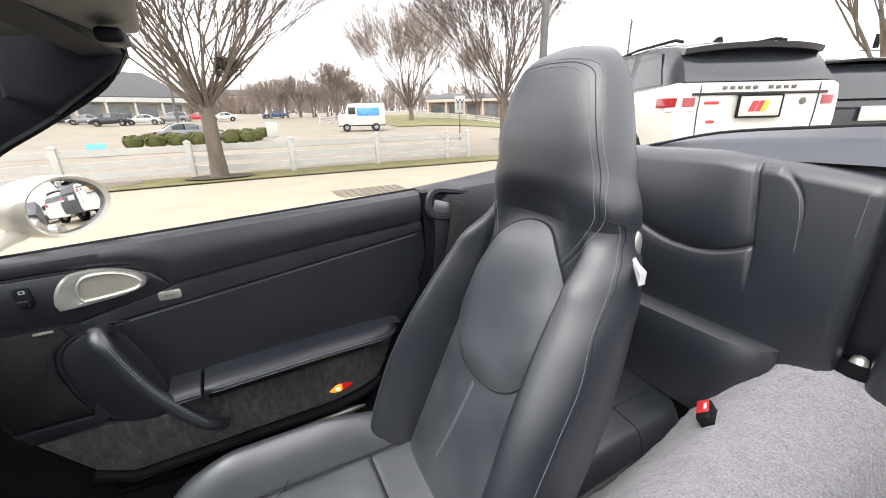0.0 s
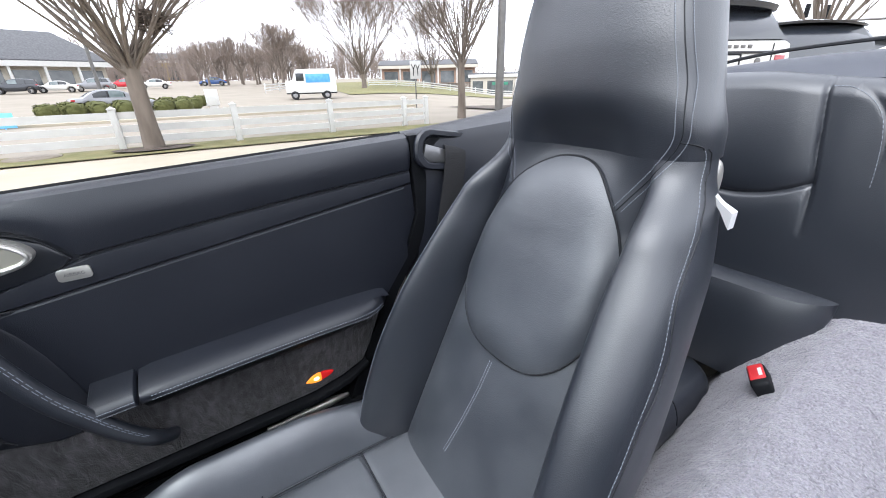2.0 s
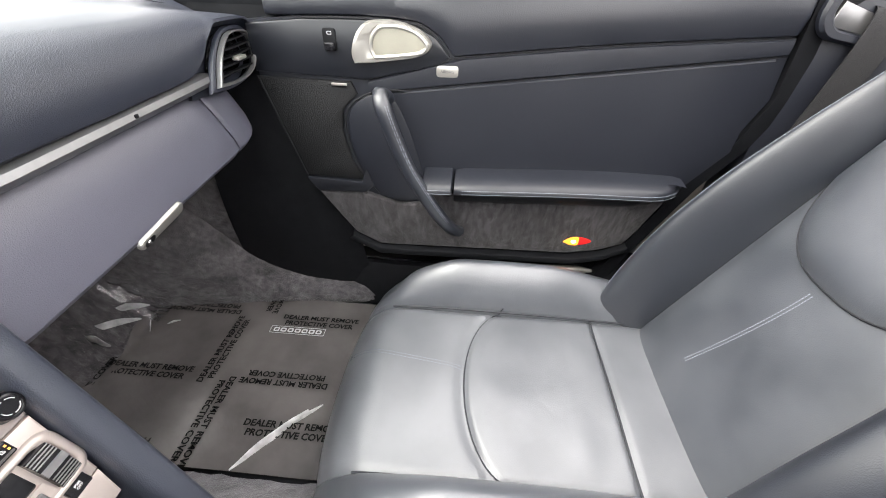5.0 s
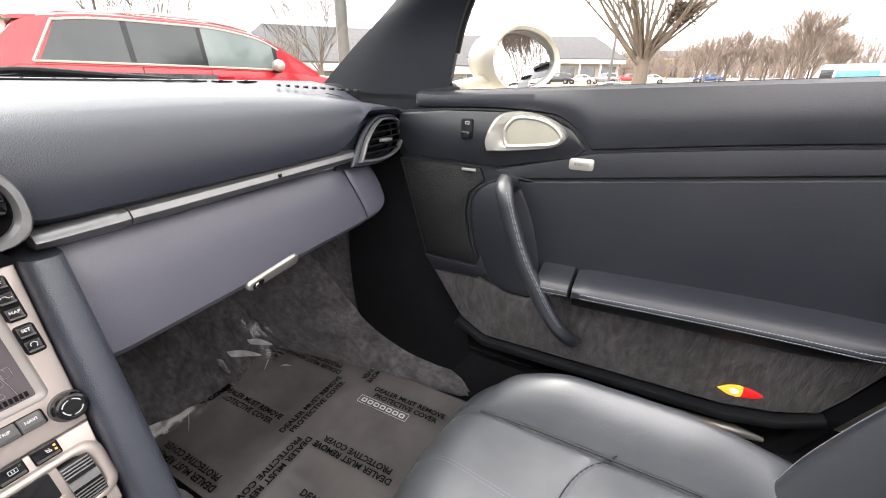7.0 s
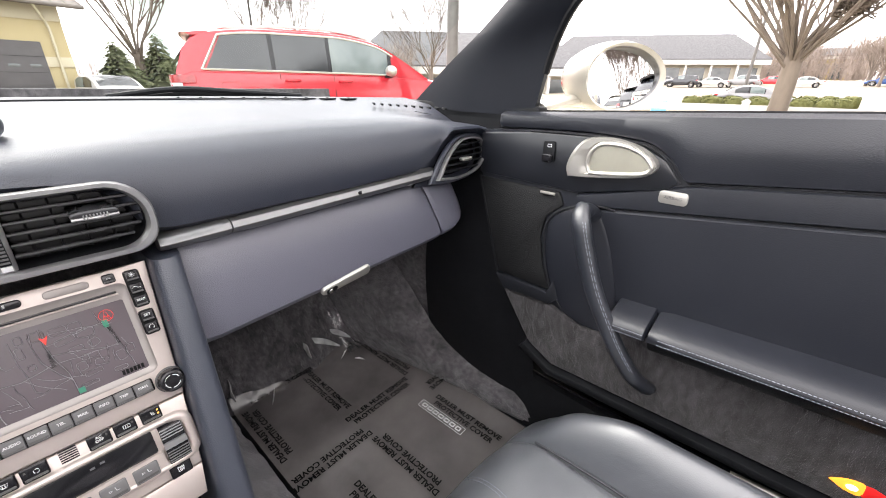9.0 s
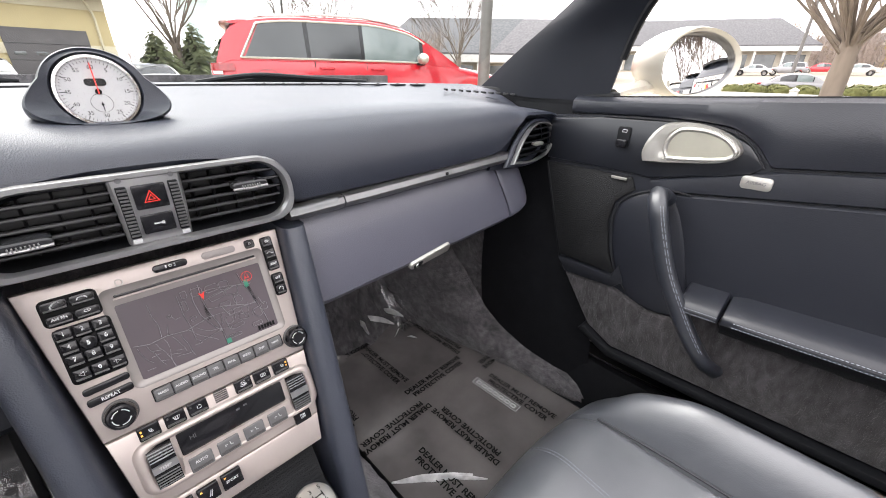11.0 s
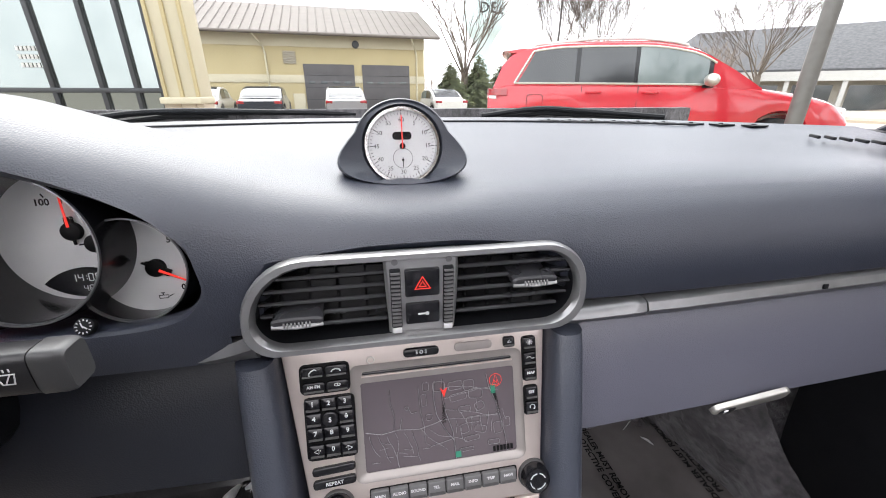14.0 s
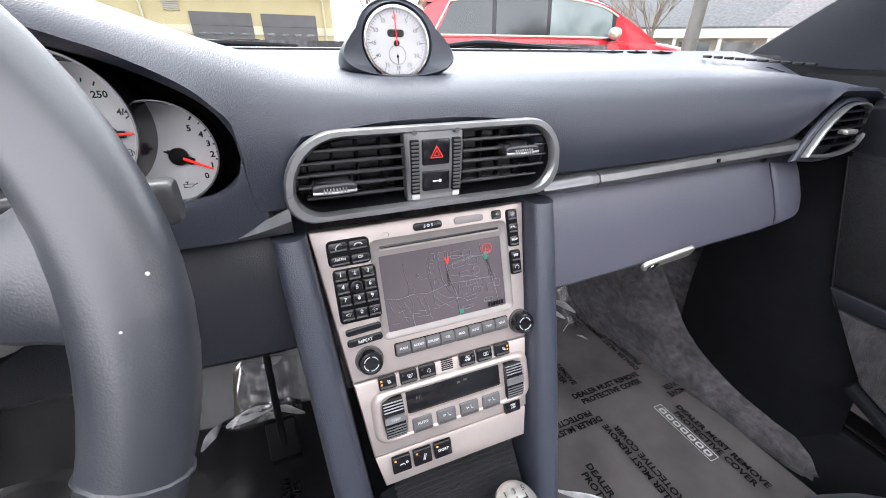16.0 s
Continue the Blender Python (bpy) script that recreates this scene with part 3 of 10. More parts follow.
for k in range(5):
    z = 0.776 + 0.0105 * k
    sp = inside_span(z, side_outline(0.87))
    if sp:
        bm = B()
        box(bm, ((sp[0] + sp[1]) / 2, 0.502 + (z - 0.797) * 0.15, z), (sp[1] - sp[0], 0.016, 0.0022), 0, Matrix.Rotation(radians(-10), 4, "X"))
        bmesh.ops.subdivide_edges(bm, edges=[e for e in bm.edges if abs(e.verts[0].co.x - e.verts[1].co.x) > 0.03], cuts=5)
        bend(bm)
        part("slat", bm, BLACK, side)
bm = B()
box(bm, (0.605, 0.490, 0.795), (0.026, 0.012, 0.006), 0.002)
part("vane_slider", bm, SILVER, side)

# ---- stopwatch on the dash ----
clock = thing("stopwatch_clock", "round white stopwatch dial in a navy dash-top pod", "clock", (0.001, 0.60, 0.87))
CK = plane_at((0.001, 0.582, 0.8945), (1, 0, 0), (0, 0.22, 1)) @ Matrix.Scale(0.92, 4)
bm = B()
prism(bm, circle(0.0335, 48), Matrix.Translation((0, 0.012, -0.003)) @ CK, 0.012)
part("clock_body", bm, BLACK, clock)
bm = B()
ring_prism(bm, circle(0.0338, 64), circle(0.0295, 64), CK, 0.005)
part("bezel", bm, CHROME, clock, "polished metal bezel")
bm = B()
prism(bm, circle(0.0300, 48), CK, 0.0012)
dial = part("dial", bm, DIAL, clock, "white dial with black minute numbers")
bm = B()
for k in range(60):
    a = radians(90 - 6 * k)
    L = 0.0030 if k % 5 == 0 else 0.0017
    c = CK @ Matrix.Translation(((0.0285 - L / 2) * math.cos(a), (0.0285 - L / 2) * math.sin(a), 0.0014)) @ Matrix.Rotation(a, 4, "Z")
    box(bm, (0, 0, 0), (L, 0.0004 if k % 5 else 0.0007, 0.0002), 0, c)
for k in range(1, 13):
    a = radians(90 - 30 * k)
    lettering(bm, str(5 * k), 0.0052, CK @ Matrix.Translation((0.0228 * math.cos(a), 0.0225 * math.sin(a), 0.0015)))
ring_prism(bm, circle(0.0088, 24, 0, -0.0105), circle(0.0085, 24, 0, -0.0105), CK @ Matrix.Translation((0, 0, 0.0013)), 0.0003)
prism(bm, circle(0.0026, 20), CK @ Matrix.Translation((0, 0, 0.0014)), 0.0018)
prism(bm, circle(0.0011, 12, 0, -0.012), CK @ Matrix.Translation((0, 0, 0.0014)), 0.0012)
box(bm, (0, 0, 0), (0.0006, 0.009, 0.0003), 0, CK @ Matrix.Translation((0, -0.014, 0.0022)))
part("dial_print", bm, INK, dial, smooth=False)
bm = B()
prism(bm, rrect(0.017, 0.0068, 0.003, 4, 0, 0.0088), CK @ Matrix.Translation((0, 0, 0.0013)), 0.0004)
part("dial_window", bm, LCD, dial)
bm = B()
box(bm, (0, 0, 0), (0.0009, 0.028, 0.0005), 0, CK @ Matrix.Translation((0, 0.012, 0.0032)))
part("needle", bm, RED, clock, "thin red sweep hand")
bm = B()
bm.faces.new([bm.verts.new(CK @ Vector((x, y, 0.0042))) for x, y in circle(0.0298, 40)])
pane_part("glass", bm, LENS, clock, (0, 0, 0.9))
# hood wrapped closely round the watch, with a broad lip at its foot
def pod_edge(a, k):
    c, d = math.cos(a), math.sin(a)
    low = max(0.0, -d)
    x = c * (0.0425 + 0.027 * max(0.0, 0.30 - d) ** 1.0)
    y = d * (0.0405 if d > 0 else 0.0345)
    return x * k, y * k if d > 0 else y * max(k, 0.96)
bm = B()
turn = [2 * math.pi * j / 64 for j in range(64)]
rings = [[CK @ Vector((0.0335 * math.cos(a), 0.0335 * math.sin(a), 0.0)) for a in turn],
         [CK @ Vector((0.0355 * math.cos(a), 0.0350 * math.sin(a), 0.006)) for a in turn]]
for k, h in ((0.93, 0.0105), (0.97, 0.0115), (1.0, 0.009), (1.015, 0.003), (1.015, -0.008), (0.98, -0.025), (0.88, -0.045), (0.65, -0.062), (0.25, -0.070)):
    rings.append([CK @ Vector((*pod_edge(a, k), h + (0.012 * max(0.0, -math.sin(a)) ** 2 if h > 0 else 0) - 0.008 * max(0.0, math.sin(a)))) for a in turn])
loft(bm, rings, True, False)
part("pod", bm, material("pod_leather", (0.022, 0.026, 0.037), 0.42, color2=(0.027, 0.031, 0.043), scale=9, bump=0.1, bump_scale=900, voronoi=True), clock, "navy leather-look pod")

# ---- instrument cluster ----
cluster = thing("instrument_cluster", "round white-faced gauges with red needles under a navy hood", "gauge cluster", (-0.30, 0.56, 0.82))
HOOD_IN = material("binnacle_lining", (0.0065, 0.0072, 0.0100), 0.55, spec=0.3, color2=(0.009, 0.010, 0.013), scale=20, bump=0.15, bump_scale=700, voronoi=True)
GREY_TRIM = material("grey_metal_trim", (0.15, 0.15, 0.155), 0.36, 0.65, color2=(0.19, 0.19, 0.195), scale=50, bump=0.03, bump_scale=2000, rough_var=0.06)


def hood_z(x):
    return table(x, XS, ZLOW)


def lip_z(x):
    """Top of the sill under the gauges, rising into the round corner of the opening."""
    return table(x, (-0.64, -0.20, -0.172, -0.156, -0.147, -0.142, -0.1388), (0.786, 0.7895, 0.792, 0.797, 0.804, 0.812, 0.823))


bm = B()
def inner_hood(u, v):
    x = lerp(-0.64, -0.137, u)
    return (x + 0.010 * v * (1 if x > -0.3 else 0), lerp(0.533, 0.612, v), lerp(hood_z(x) - 0.004, min(hood_z(x), 0.885) - 0.016, v))
sheet(bm, inner_hood, 60, 6)
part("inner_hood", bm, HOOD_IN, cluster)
bm = B()
box(bm, (-0.38, 0.614, 0.805), (0.52, 0.01, 0.13))
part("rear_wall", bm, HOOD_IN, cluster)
bm = B()
def lower_lip(u, v):
    x = -0.1290 - 0.51 * (1 - u) ** 1.6
    zl = lip_z(x)
    k = v * 6
    ys, zs = (0.5045, 0.5040, 0.5050, 0.509, 0.517, 0.545, 0.612), (0.757, zl - 0.008, zl - 0.0025, zl - 0.0003, zl - 0.001, zl - 0.010, zl - 0.014)
    i = min(5, int(k))
    return (x, lerp(ys[i], ys[i + 1], k - i), lerp(zs[i], zs[i + 1], k - i))
sheet(bm, lower_lip, 60, 12)
part("lower_lip", bm, NAVY_DASH, cluster, "navy leather sill under the gauges")
GT = 0.16


def gauge(name, ring_at, r, depth, numbers, needles, label, ticks=(), behind=None):
    """A deep tube with a thin metal ring in front and a white dial at its bottom."""
    M = plane_at(ring_at, (1, 0, 0), (0, GT, 1))
    D = M @ Matrix.Translation((0, 0, -depth))
    def trim(bm):
        """Takes away what would stand inside the larger tube in front."""
        if behind:
            bmesh.ops.delete(bm, geom=[f for f in bm.faces if math.hypot(f.calc_center_median().x - behind[0], f.calc_center_median().z - behind[1] + GT * (f.calc_center_median().y - behind[2])) < behind[3]], context="FACES")
    bm = B()
    n = 64
    def loop(m, k, z):
        return [m @ Vector((a, b, z)) for a, b in circle(r * k, n)]
    loft(bm, [loop(D, 1.0, -0.002), loop(D, 0.99, 0.0), loop(M, 0.955, 0.0), loop(M, 0.975, 0.003), loop(M, 1.0, 0.002), loop(M, 1.02, -0.003), loop(D, 1.05, -0.004)], True, False)
    trim(bm)
    part("gauge_tube", bm, GLOSS_BLACK, cluster, "deep glossy black gauge tube")
    bm = B()
    loft(bm, [loop(M, 0.958, 0.001), loop(M, 0.968, 0.0034), loop(M, 0.990, 0.0034), loop(M, 1.004, 0.001)], True, False)
    trim(bm)
    part("gauge_ring", bm, GREY_TRIM, cluster, "thin grey metal gauge ring")
    bm = B()
    flat = circle(r * 0.995, n)
    loft(bm, [[D @ Vector((x * k, y * k, 0.001)) for x, y in flat] for k in [1 - j / 24 for j in range(24)]], True, False)
    trim(bm)
    g = part(name, bm, DIAL, cluster, label)
    for text, u, v, size in numbers:
        bm = B()
        lettering(bm, text, size, D @ Matrix.Translation((u, v, 0.0013)), bold=0.0002)
        part("gauge_number", bm, INK, g, smooth=False)
    for u, v, a, L, w in ticks:
        bm = B()
        box(bm, (0, 0, 0), (L, w, 0.0003), 0, D @ Matrix.Translation((u, v, 0.0013)) @ Matrix.Rotation(radians(a), 4, "Z"))
        part("gauge_tick", bm, INK, g, smooth=False)
    for u, v, hr, ang, L in needles:
        a = radians(ang)
        hub_ = B()
        prism(hub_, circle(hr, 28, u, v), D @ Matrix.Translation((0, 0, 0.001)), 0.004, 0.001)
        box(hub_, (0, 0, 0), (hr * 1.6, hr * 0.8, 0.003), 0.0008, D @ Matrix.Translation((u + hr * 0.8 * math.cos(a), v + hr * 0.8 * math.sin(a), 0.0028)) @ Matrix.Rotation(a, 4, "Z"))
        box(hub_, (0, 0, 0), (hr * 0.6, hr * 0.16, 0.002), 0, D @ Matrix.Translation((u - hr * 1.2 * math.cos(a), v - hr * 1.2 * math.sin(a), 0.0028)) @ Matrix.Rotation(a, 4, "Z"))
        part("needle_hub", hub_, INK, g)
        bm = B()
        loft(bm, [[D @ Vector((u + q * math.cos(a) - o * w * math.sin(a), v + q * math.sin(a) + o * w * math.cos(a), h)) for o, h in ((-1, 0.0054), (0, 0.0062), (1, 0.0054))] for q, w in ((hr * 0.5, 0.0011), (L, 0.0007))])
        part("needle", bm, RED, g, "red gauge needle")
    bm = B()
    bm.faces.new([bm.verts.new(M @ Vector((x, y, -0.002))) for x, y in circle(r * 0.95, 40)])
    pane_part("glass", bm, LENS, cluster, (-0.1, 0.2, 0.9))
    return D, g


def arc_ticks(r, angles, L=0.003, w=0.0008, cx=0.0, cy=0.0):
    return [(cx + r * math.cos(radians(a)), cy + r * math.sin(radians(a)), a, L, w) for a in angles]


D1, g1 = gauge("oil_gauge", (-0.192, 0.530, 0.822), 0.037, 0.0207,
      [("5", 0.0173, 0.0165, 0.0062), ("4", 0.0243, 0.0115, 0.0062), ("3", 0.0280, 0.0045, 0.0062), ("2", 0.0292, -0.0038, 0.0062), ("1", 0.0272, -0.0122, 0.0062), ("0", 0.0217, -0.0200, 0.0062)],
      [(0.0063, -0.0036, 0.0066, -27, 0.0245)], "white oil pressure gauge with red needle", arc_ticks(0.0300, (56, 32, 10, -13), 0.0032, 0.0013, 0.003, -0.001) + arc_ticks(0.0300, (44, 21, -2), 0.002, 0.0008, 0.003, -0.001), (-0.246, 0.8435, 0.52, 0.0487))
D2, g2 = gauge("fuel_gauge", (-0.246, 0.520, 0.8435), 0.0487, 0.0500,
      [("100", -0.0135, 0.0262, 0.0068), ("175", 0.0025, 0.0272, 0.0068), ("250", 0.0175, 0.0235, 0.0068), ("4/4", 0.0285, 0.0110, 0.0062), ("0", 0.0312, -0.0210, 0.0062)],
      [(0.0021, 0.0046, 0.0068, 93, 0.0290), (0.0154, -0.0052, 0.0068, 2, 0.0170)], "white temperature and fuel gauge with digital clock",
      arc_ticks(0.0300, (62, 76, 90, 104, 118), 0.003, 0.0009, 0.0021, 0.0046) + arc_ticks(0.0195, (40, 20, -20), 0.003, 0.0009, 0.0154, -0.0052), (-0.36, 0.848, 0.53, 0.058))
gauge("rev_counter", (-0.36, 0.530, 0.848), 0.058, 0.040, [(str(k), 0.045 * math.cos(radians(220 - 30 * k)), 0.045 * math.sin(radians(220 - 30 * k)), 0.010) for k in range(9)], [(0, 0, 0.011, 218, 0.042)], "white rev counter")
gauge("speedometer", (-0.474, 0.520, 0.8435), 0.0487, 0.050, [(str(40 * k), 0.036 * math.cos(radians(220 - 48 * k)), 0.036 * math.sin(radians(220 - 48 * k)), 0.007) for k in range(6)], [(0, 0, 0.0085, 218, 0.034)], "white speedometer", (), (-0.36, 0.848, 0.53, 0.058))
gauge("temperature_gauge", (-0.528, 0.530, 0.822), 0.037, 0.0207, [], [(0, 0, 0.0070, 200, 0.024)], "white oil temperature gauge", (), (-0.474, 0.8435, 0.52, 0.0487))
bm = B()
prism(bm, [(-0.028 + 0.056 * t, 0.0115 * math.sin(math.pi * t) ** 0.8) for t in [k / 20 for k in range(21)]] + [(0.028 - 0.056 * t, -0.0115 * math.sin(math.pi * t) ** 0.8) for t in [k / 20 for k in range(1, 20)]], D2 @ Matrix.Translation((0.0030, -0.0345, 0.001)), 0.0006)
display = part("digital_display", bm, LCD, g2, "dark lens-shaped digital display")
bm = B()


def digits(bm, text, h, m):
    """Seven-bar digits, colon and degree mark, as on a liquid crystal display."""
    on = {"1": "bc", "4": "fgbc", "0": "abcdef", "6": "afgedc"}
    x = 0.0
    w, q = h * 0.52, h * 0.13
    for ch in text:
        if ch == ":":
            for z in (0.3, 0.7):
                box(bm, (0, 0, 0), (q, q, 0.0002), 0, m @ Matrix.Translation((x + q, z * h, 0)))
            x += h * 0.38
            continue
        for seg in on[ch]:
            cx, cy, sw, sh = {"a": (w / 2, h, w, q), "g": (w / 2, h / 2, w, q), "d": (w / 2, 0, w, q), "f": (0, h * 0.75, q, h / 2), "b": (w, h * 0.75, q, h / 2), "e": (0, h * 0.25, q, h / 2), "c": (w, h * 0.25, q, h / 2)}[seg]
            box(bm, (0, 0, 0), (sw * 0.9, sh * 0.9, 0.0002), 0, m @ Matrix.Translation((x + cx, cy, 0)))
        x += h * 0.85
    return x


bm = B()
digits(bm, "14:06", 0.0056, D2 @ Matrix.Translation((-0.0065, -0.0338, 0.0019)))
x_ = digits(bm, "46", 0.0046, D2 @ Matrix.Translation((0.0005, -0.0418, 0.0019)))
lettering(bm, "\u00b0F", 0.0050, D2 @ Matrix.Translation((0.0005 + x_ + 0.0022, -0.0400, 0.0019)))
part("display_digits", bm, WHITE_INK, display, smooth=False)
bm = B()
M1 = D1 @ Matrix.Translation((0.0075, -0.0262, 0.0014))
ring_prism(bm, [(-0.0035, -0.0016), (0.0028, -0.0016), (0.0034, 0.0012), (-0.0035, 0.0012)], [(-0.0030, -0.0011), (0.0024, -0.0011), (0.0029, 0.0007), (-0.0030, 0.0007)], M1, 0.0003)
box(bm, (0, 0, 0), (0.0040, 0.0006, 0.0003), 0, M1 @ Matrix.Translation((0.0050, 0.0006, 0)) @ Matrix.Rotation(radians(25), 4, "Z"))
box(bm, (0, 0, 0), (0.0006, 0.0016, 0.0003), 0, M1 @ Matrix.Translation((-0.0006, 0.0020, 0)))
box(bm, (0, 0, 0), (0.0024, 0.0006, 0.0003), 0, M1 @ Matrix.Translation((-0.0006, 0.0028, 0)))
part("oil_can_mark", bm, INK, g1)
bm = B()
PM = D2 @ Matrix.Translation((0.0250, -0.0185, 0.0014))
ring_prism(bm, rrect(0.0034, 0.0050, 0.0005, 2), rrect(0.0024, 0.0040, 0.0003, 2), PM, 0.0003)
box(bm, (0, 0, 0), (0.0024, 0.0006, 0.0003), 0, PM @ Matrix.Translation((0, 0.0004, 0)))
tube(bm, [PM @ Vector(p) for p in ((0.0017, 0.0012, 0.0001), (0.0030, 0.0006, 0.0001), (0.0030, -0.0020, 0.0001))], 0.00028, 4)
part("fuel_pump_mark", bm, INK, g2)
LM = plane_at((-0.2760, 0.5175, 0.7925), (1, 0, 0), (0, 0.8, 0.6))
bm = B()
prism(bm, circle(0.0010, 10, 0, 0.0032), LM, 0.0004)
box(bm, (0, 0, 0), (0.0040, 0.0034, 0.0004), 0.0001, LM)
box(bm, (0, 0, 0), (0.0062, 0.0008, 0.0006), 0, LM @ Matrix.Rotation(radians(42), 4, "Z"))
part("seat_belt_lamp", bm, material("red_pilot_lamp", (0.85, 0.02, 0.03), 0.4, emit=1.2), cluster, "lit red seat belt lamp")
KM = plane_at((-0.2155, 0.5110, 0.7925), (1, 0, 0), (0, 0.55, 1))
bm = B()
prism(bm, circle(0.0060, 24), KM, 0.0045, 0.001)
knob_ = part("clock_button", bm, BLACK, cluster, "black clock set button")
bm = B()
for k in range(12):
    a = radians(30 * k)
    box(bm, (0, 0, 0), (0.0012, 0.0006, 0.0002), 0, KM @ Matrix.Translation((0.0043 * math.cos(a), 0.0043 * math.sin(a), 0.0046)) @ Matrix.Rotation(a, 4, "Z"))
box(bm, (0, 0, 0), (0.0030, 0.0007, 0.0002), 0, KM @ Matrix.Translation((0.0010, -0.0008, 0.0046)) @ Matrix.Rotation(radians(-35), 4, "Z"))
box(bm, (0, 0, 0), (0.0036, 0.0007, 0.0002), 0, KM @ Matrix.Translation((-0.0010, 0.0008, 0.0046)) @ Matrix.Rotation(radians(115), 4, "Z"))
part("clock_mark", bm, WHITE_INK, knob_)

# ---- centre console ----
AMBER_DIM = material("amber_pilot_lamp", (0.9, 0.42, 0.08), 0.4, emit=0.12)
console = thing("centre_console", "champagne silver centre console with navigation unit and climate panel", "console", (0.006, 0.45, 0.45))
NRM = math.hypot(1, 0.36)
FACE = plane_at((0.0, 0.516, 0.75), (1, 0, 0), (0, 0.36, 1))


def F(x, z, out=0.0):
    """A place on the fascia plane, by x and height z."""
    return FACE @ Matrix.Translation((x, (z - 0.75) * NRM, out))


KEY_EDGE = material("key_edge_plastic", (0.060, 0.058, 0.058), 0.35, rough_var=0.05)
FUNNEL = material("warm_grey_funnel", (0.30, 0.275, 0.262), 0.40, 0.35, color2=(0.34, 0.31, 0.295), scale=30, rough_var=0.06)


def key(name, x0, x1, z0, z1, mat=None, label="", out=0.0025, r=0.0012, parent=None, text="", tsize=0.0035, tmat=None, slant=0.0, ledge=False):
    """A push button on the fascia: rounded cap, its print, and a paler finger ledge along its foot."""
    bm = B()
    w, h = abs(x1 - x0), abs(z1 - z0) * NRM
    m = F((x0 + x1) / 2, (z0 + z1) / 2)
    if slant:
        m = m @ Matrix.Rotation(radians(slant), 4, "Z")
    prism(bm, rrect(w, h, min(r, w / 2.1, h / 2.1), 3), m, out, min(0.0012, out * 0.5), 3)
    k = part(name, bm, mat or BLACK, parent or console, label)
    up = 0.0
    if ledge:
        bm = B()
        loft(bm, [[m @ Vector((q * w * 0.42, -h * 0.5 + a * h, out + b)) for a, b in ((0.10, -0.0004), (0.14, 0.0007), (0.26, 0.0005), (0.30, -0.0004))] for q in (-1, 1)])
        part("key_ledge", bm, KEY_EDGE, k)
        up = h * 0.13
    if text:
        bm = B()
        for n, line in enumerate(text.split("|")):
            lettering(bm, line, tsize, m @ Matrix.Translation((0, up + tsize * (0.45 - 0.9 * n if "|" in text else 0), out + 0.0002)), bold=0.00010)
        part("key_print", bm, tmat or WHITE_INK, k, smooth=False)
    return k


def icon(k, m, strokes, r=0.00030):
    """A small line drawing on a key, as thin raised strokes."""
    bm = B()
    for pts in strokes:
        tube(bm, [m @ Vector((x, y, 0.0001)) for x, y in pts], r, 4)
    part("key_print", bm, WHITE_INK, k, smooth=False)


def arc(cx, cy, r, a0, a1, n=8):
    return [(cx + r * math.cos(radians(lerp(a0, a1, i / n))), cy + r * math.sin(radians(lerp(a0, a1, i / n)))) for i in range(n + 1)]


# fascia with a sunk screen
bm = B()
SX0, SY0 = 0.018, (0.6905 - 0.75) * NRM
hole = rrect(0.143, 0.0965, 0.007, 4, SX0, SY0)
corners = [(0.111, 0.0), (-0.103, 0.0), (-0.087, -0.145), (0.101, -0.145)]


def rim_loop(inset, z):
    """The outer edge of the fascia, with as many points as the rounded screen opening."""
    c = [(x + (-inset if x > 0 else inset), y + (-inset if y > -0.07 else inset)) for x, y in corners]
    out = []
    for q in range(4):
        a, b, d = c[q - 1], c[q], c[(q + 1) % 4]
        for k in range(5):
            o = a if k < 2 else d
            f = (0.30, 0.12, 0.0, 0.12, 0.30)[k]
            out.append((lerp(b[0], o[0], f), lerp(b[1], o[1], f)))
    return [FACE @ Vector((x, y, z)) for x, y in out]


view = [(x, y) for x, y in rrect(0.1285, 0.0745, 0.002, 4, SX0 + 0.0008, SY0 - 0.0055)]
loft(bm, [rim_loop(0, -0.03), rim_loop(0, -0.0022), rim_loop(0.0008, -0.0006), rim_loop(0.0024, 0.0)] + [[FACE @ Vector((x, y, z)) for x, y in hole] for z in (0.0,)], True, False)
fascia = part("navigation_fascia", bm, CHAMPAGNE, console, "champagne silver navigation fascia")
bm = B()
loft(bm, [[FACE @ Vector((lerp(a, c, t), lerp(b, d, t), z)) for (a, b), (c, d) in zip(hole, view)] for t, z in ((0.0, 0.0), (0.10, -0.0012), (0.35, -0.0024), (0.80, -0.0036), (1.0, -0.0042), (1.0, -0.0062))], True, False)
part("screen_funnel", bm, FUNNEL, fascia, "warm grey funnel round the screen")
m = FACE @ Matrix.Translation((SX0, SY0 - 0.0015, -0.0058))
bm = B()
prism(bm, rrect(0.131, 0.077, 0.003, 4, 0.0008, -0.004), m, 0.0009)
screen = part("screen", bm, SCREEN, fascia, "dim navigation screen with a street map")
bm = B()
prism(bm, rrect(0.124, 0.0022, 0.001, 3, 0.0006, 0.0418), m @ Matrix.Translation((0, 0, 0.0030)), 0.0016, 0.0006)
part("disc_slot", bm, GLOSS_BLACK, fascia, "narrow dark disc slot")
bm = B()
prism(bm, rrect(0.126, 0.0014, 0.0006, 3, 0.0006, 0.0394), m @ Matrix.Translation((0, 0, 0.0024)), 0.0022, 0.0006)
part("slot_lip", bm, CHAMPAGNE, fascia)
# street map
rng = random.Random(5)
sm = m @ Matrix.Translation((0.0008, -0.0050, 0.0010))
line_bm, case_bm = B(), B()


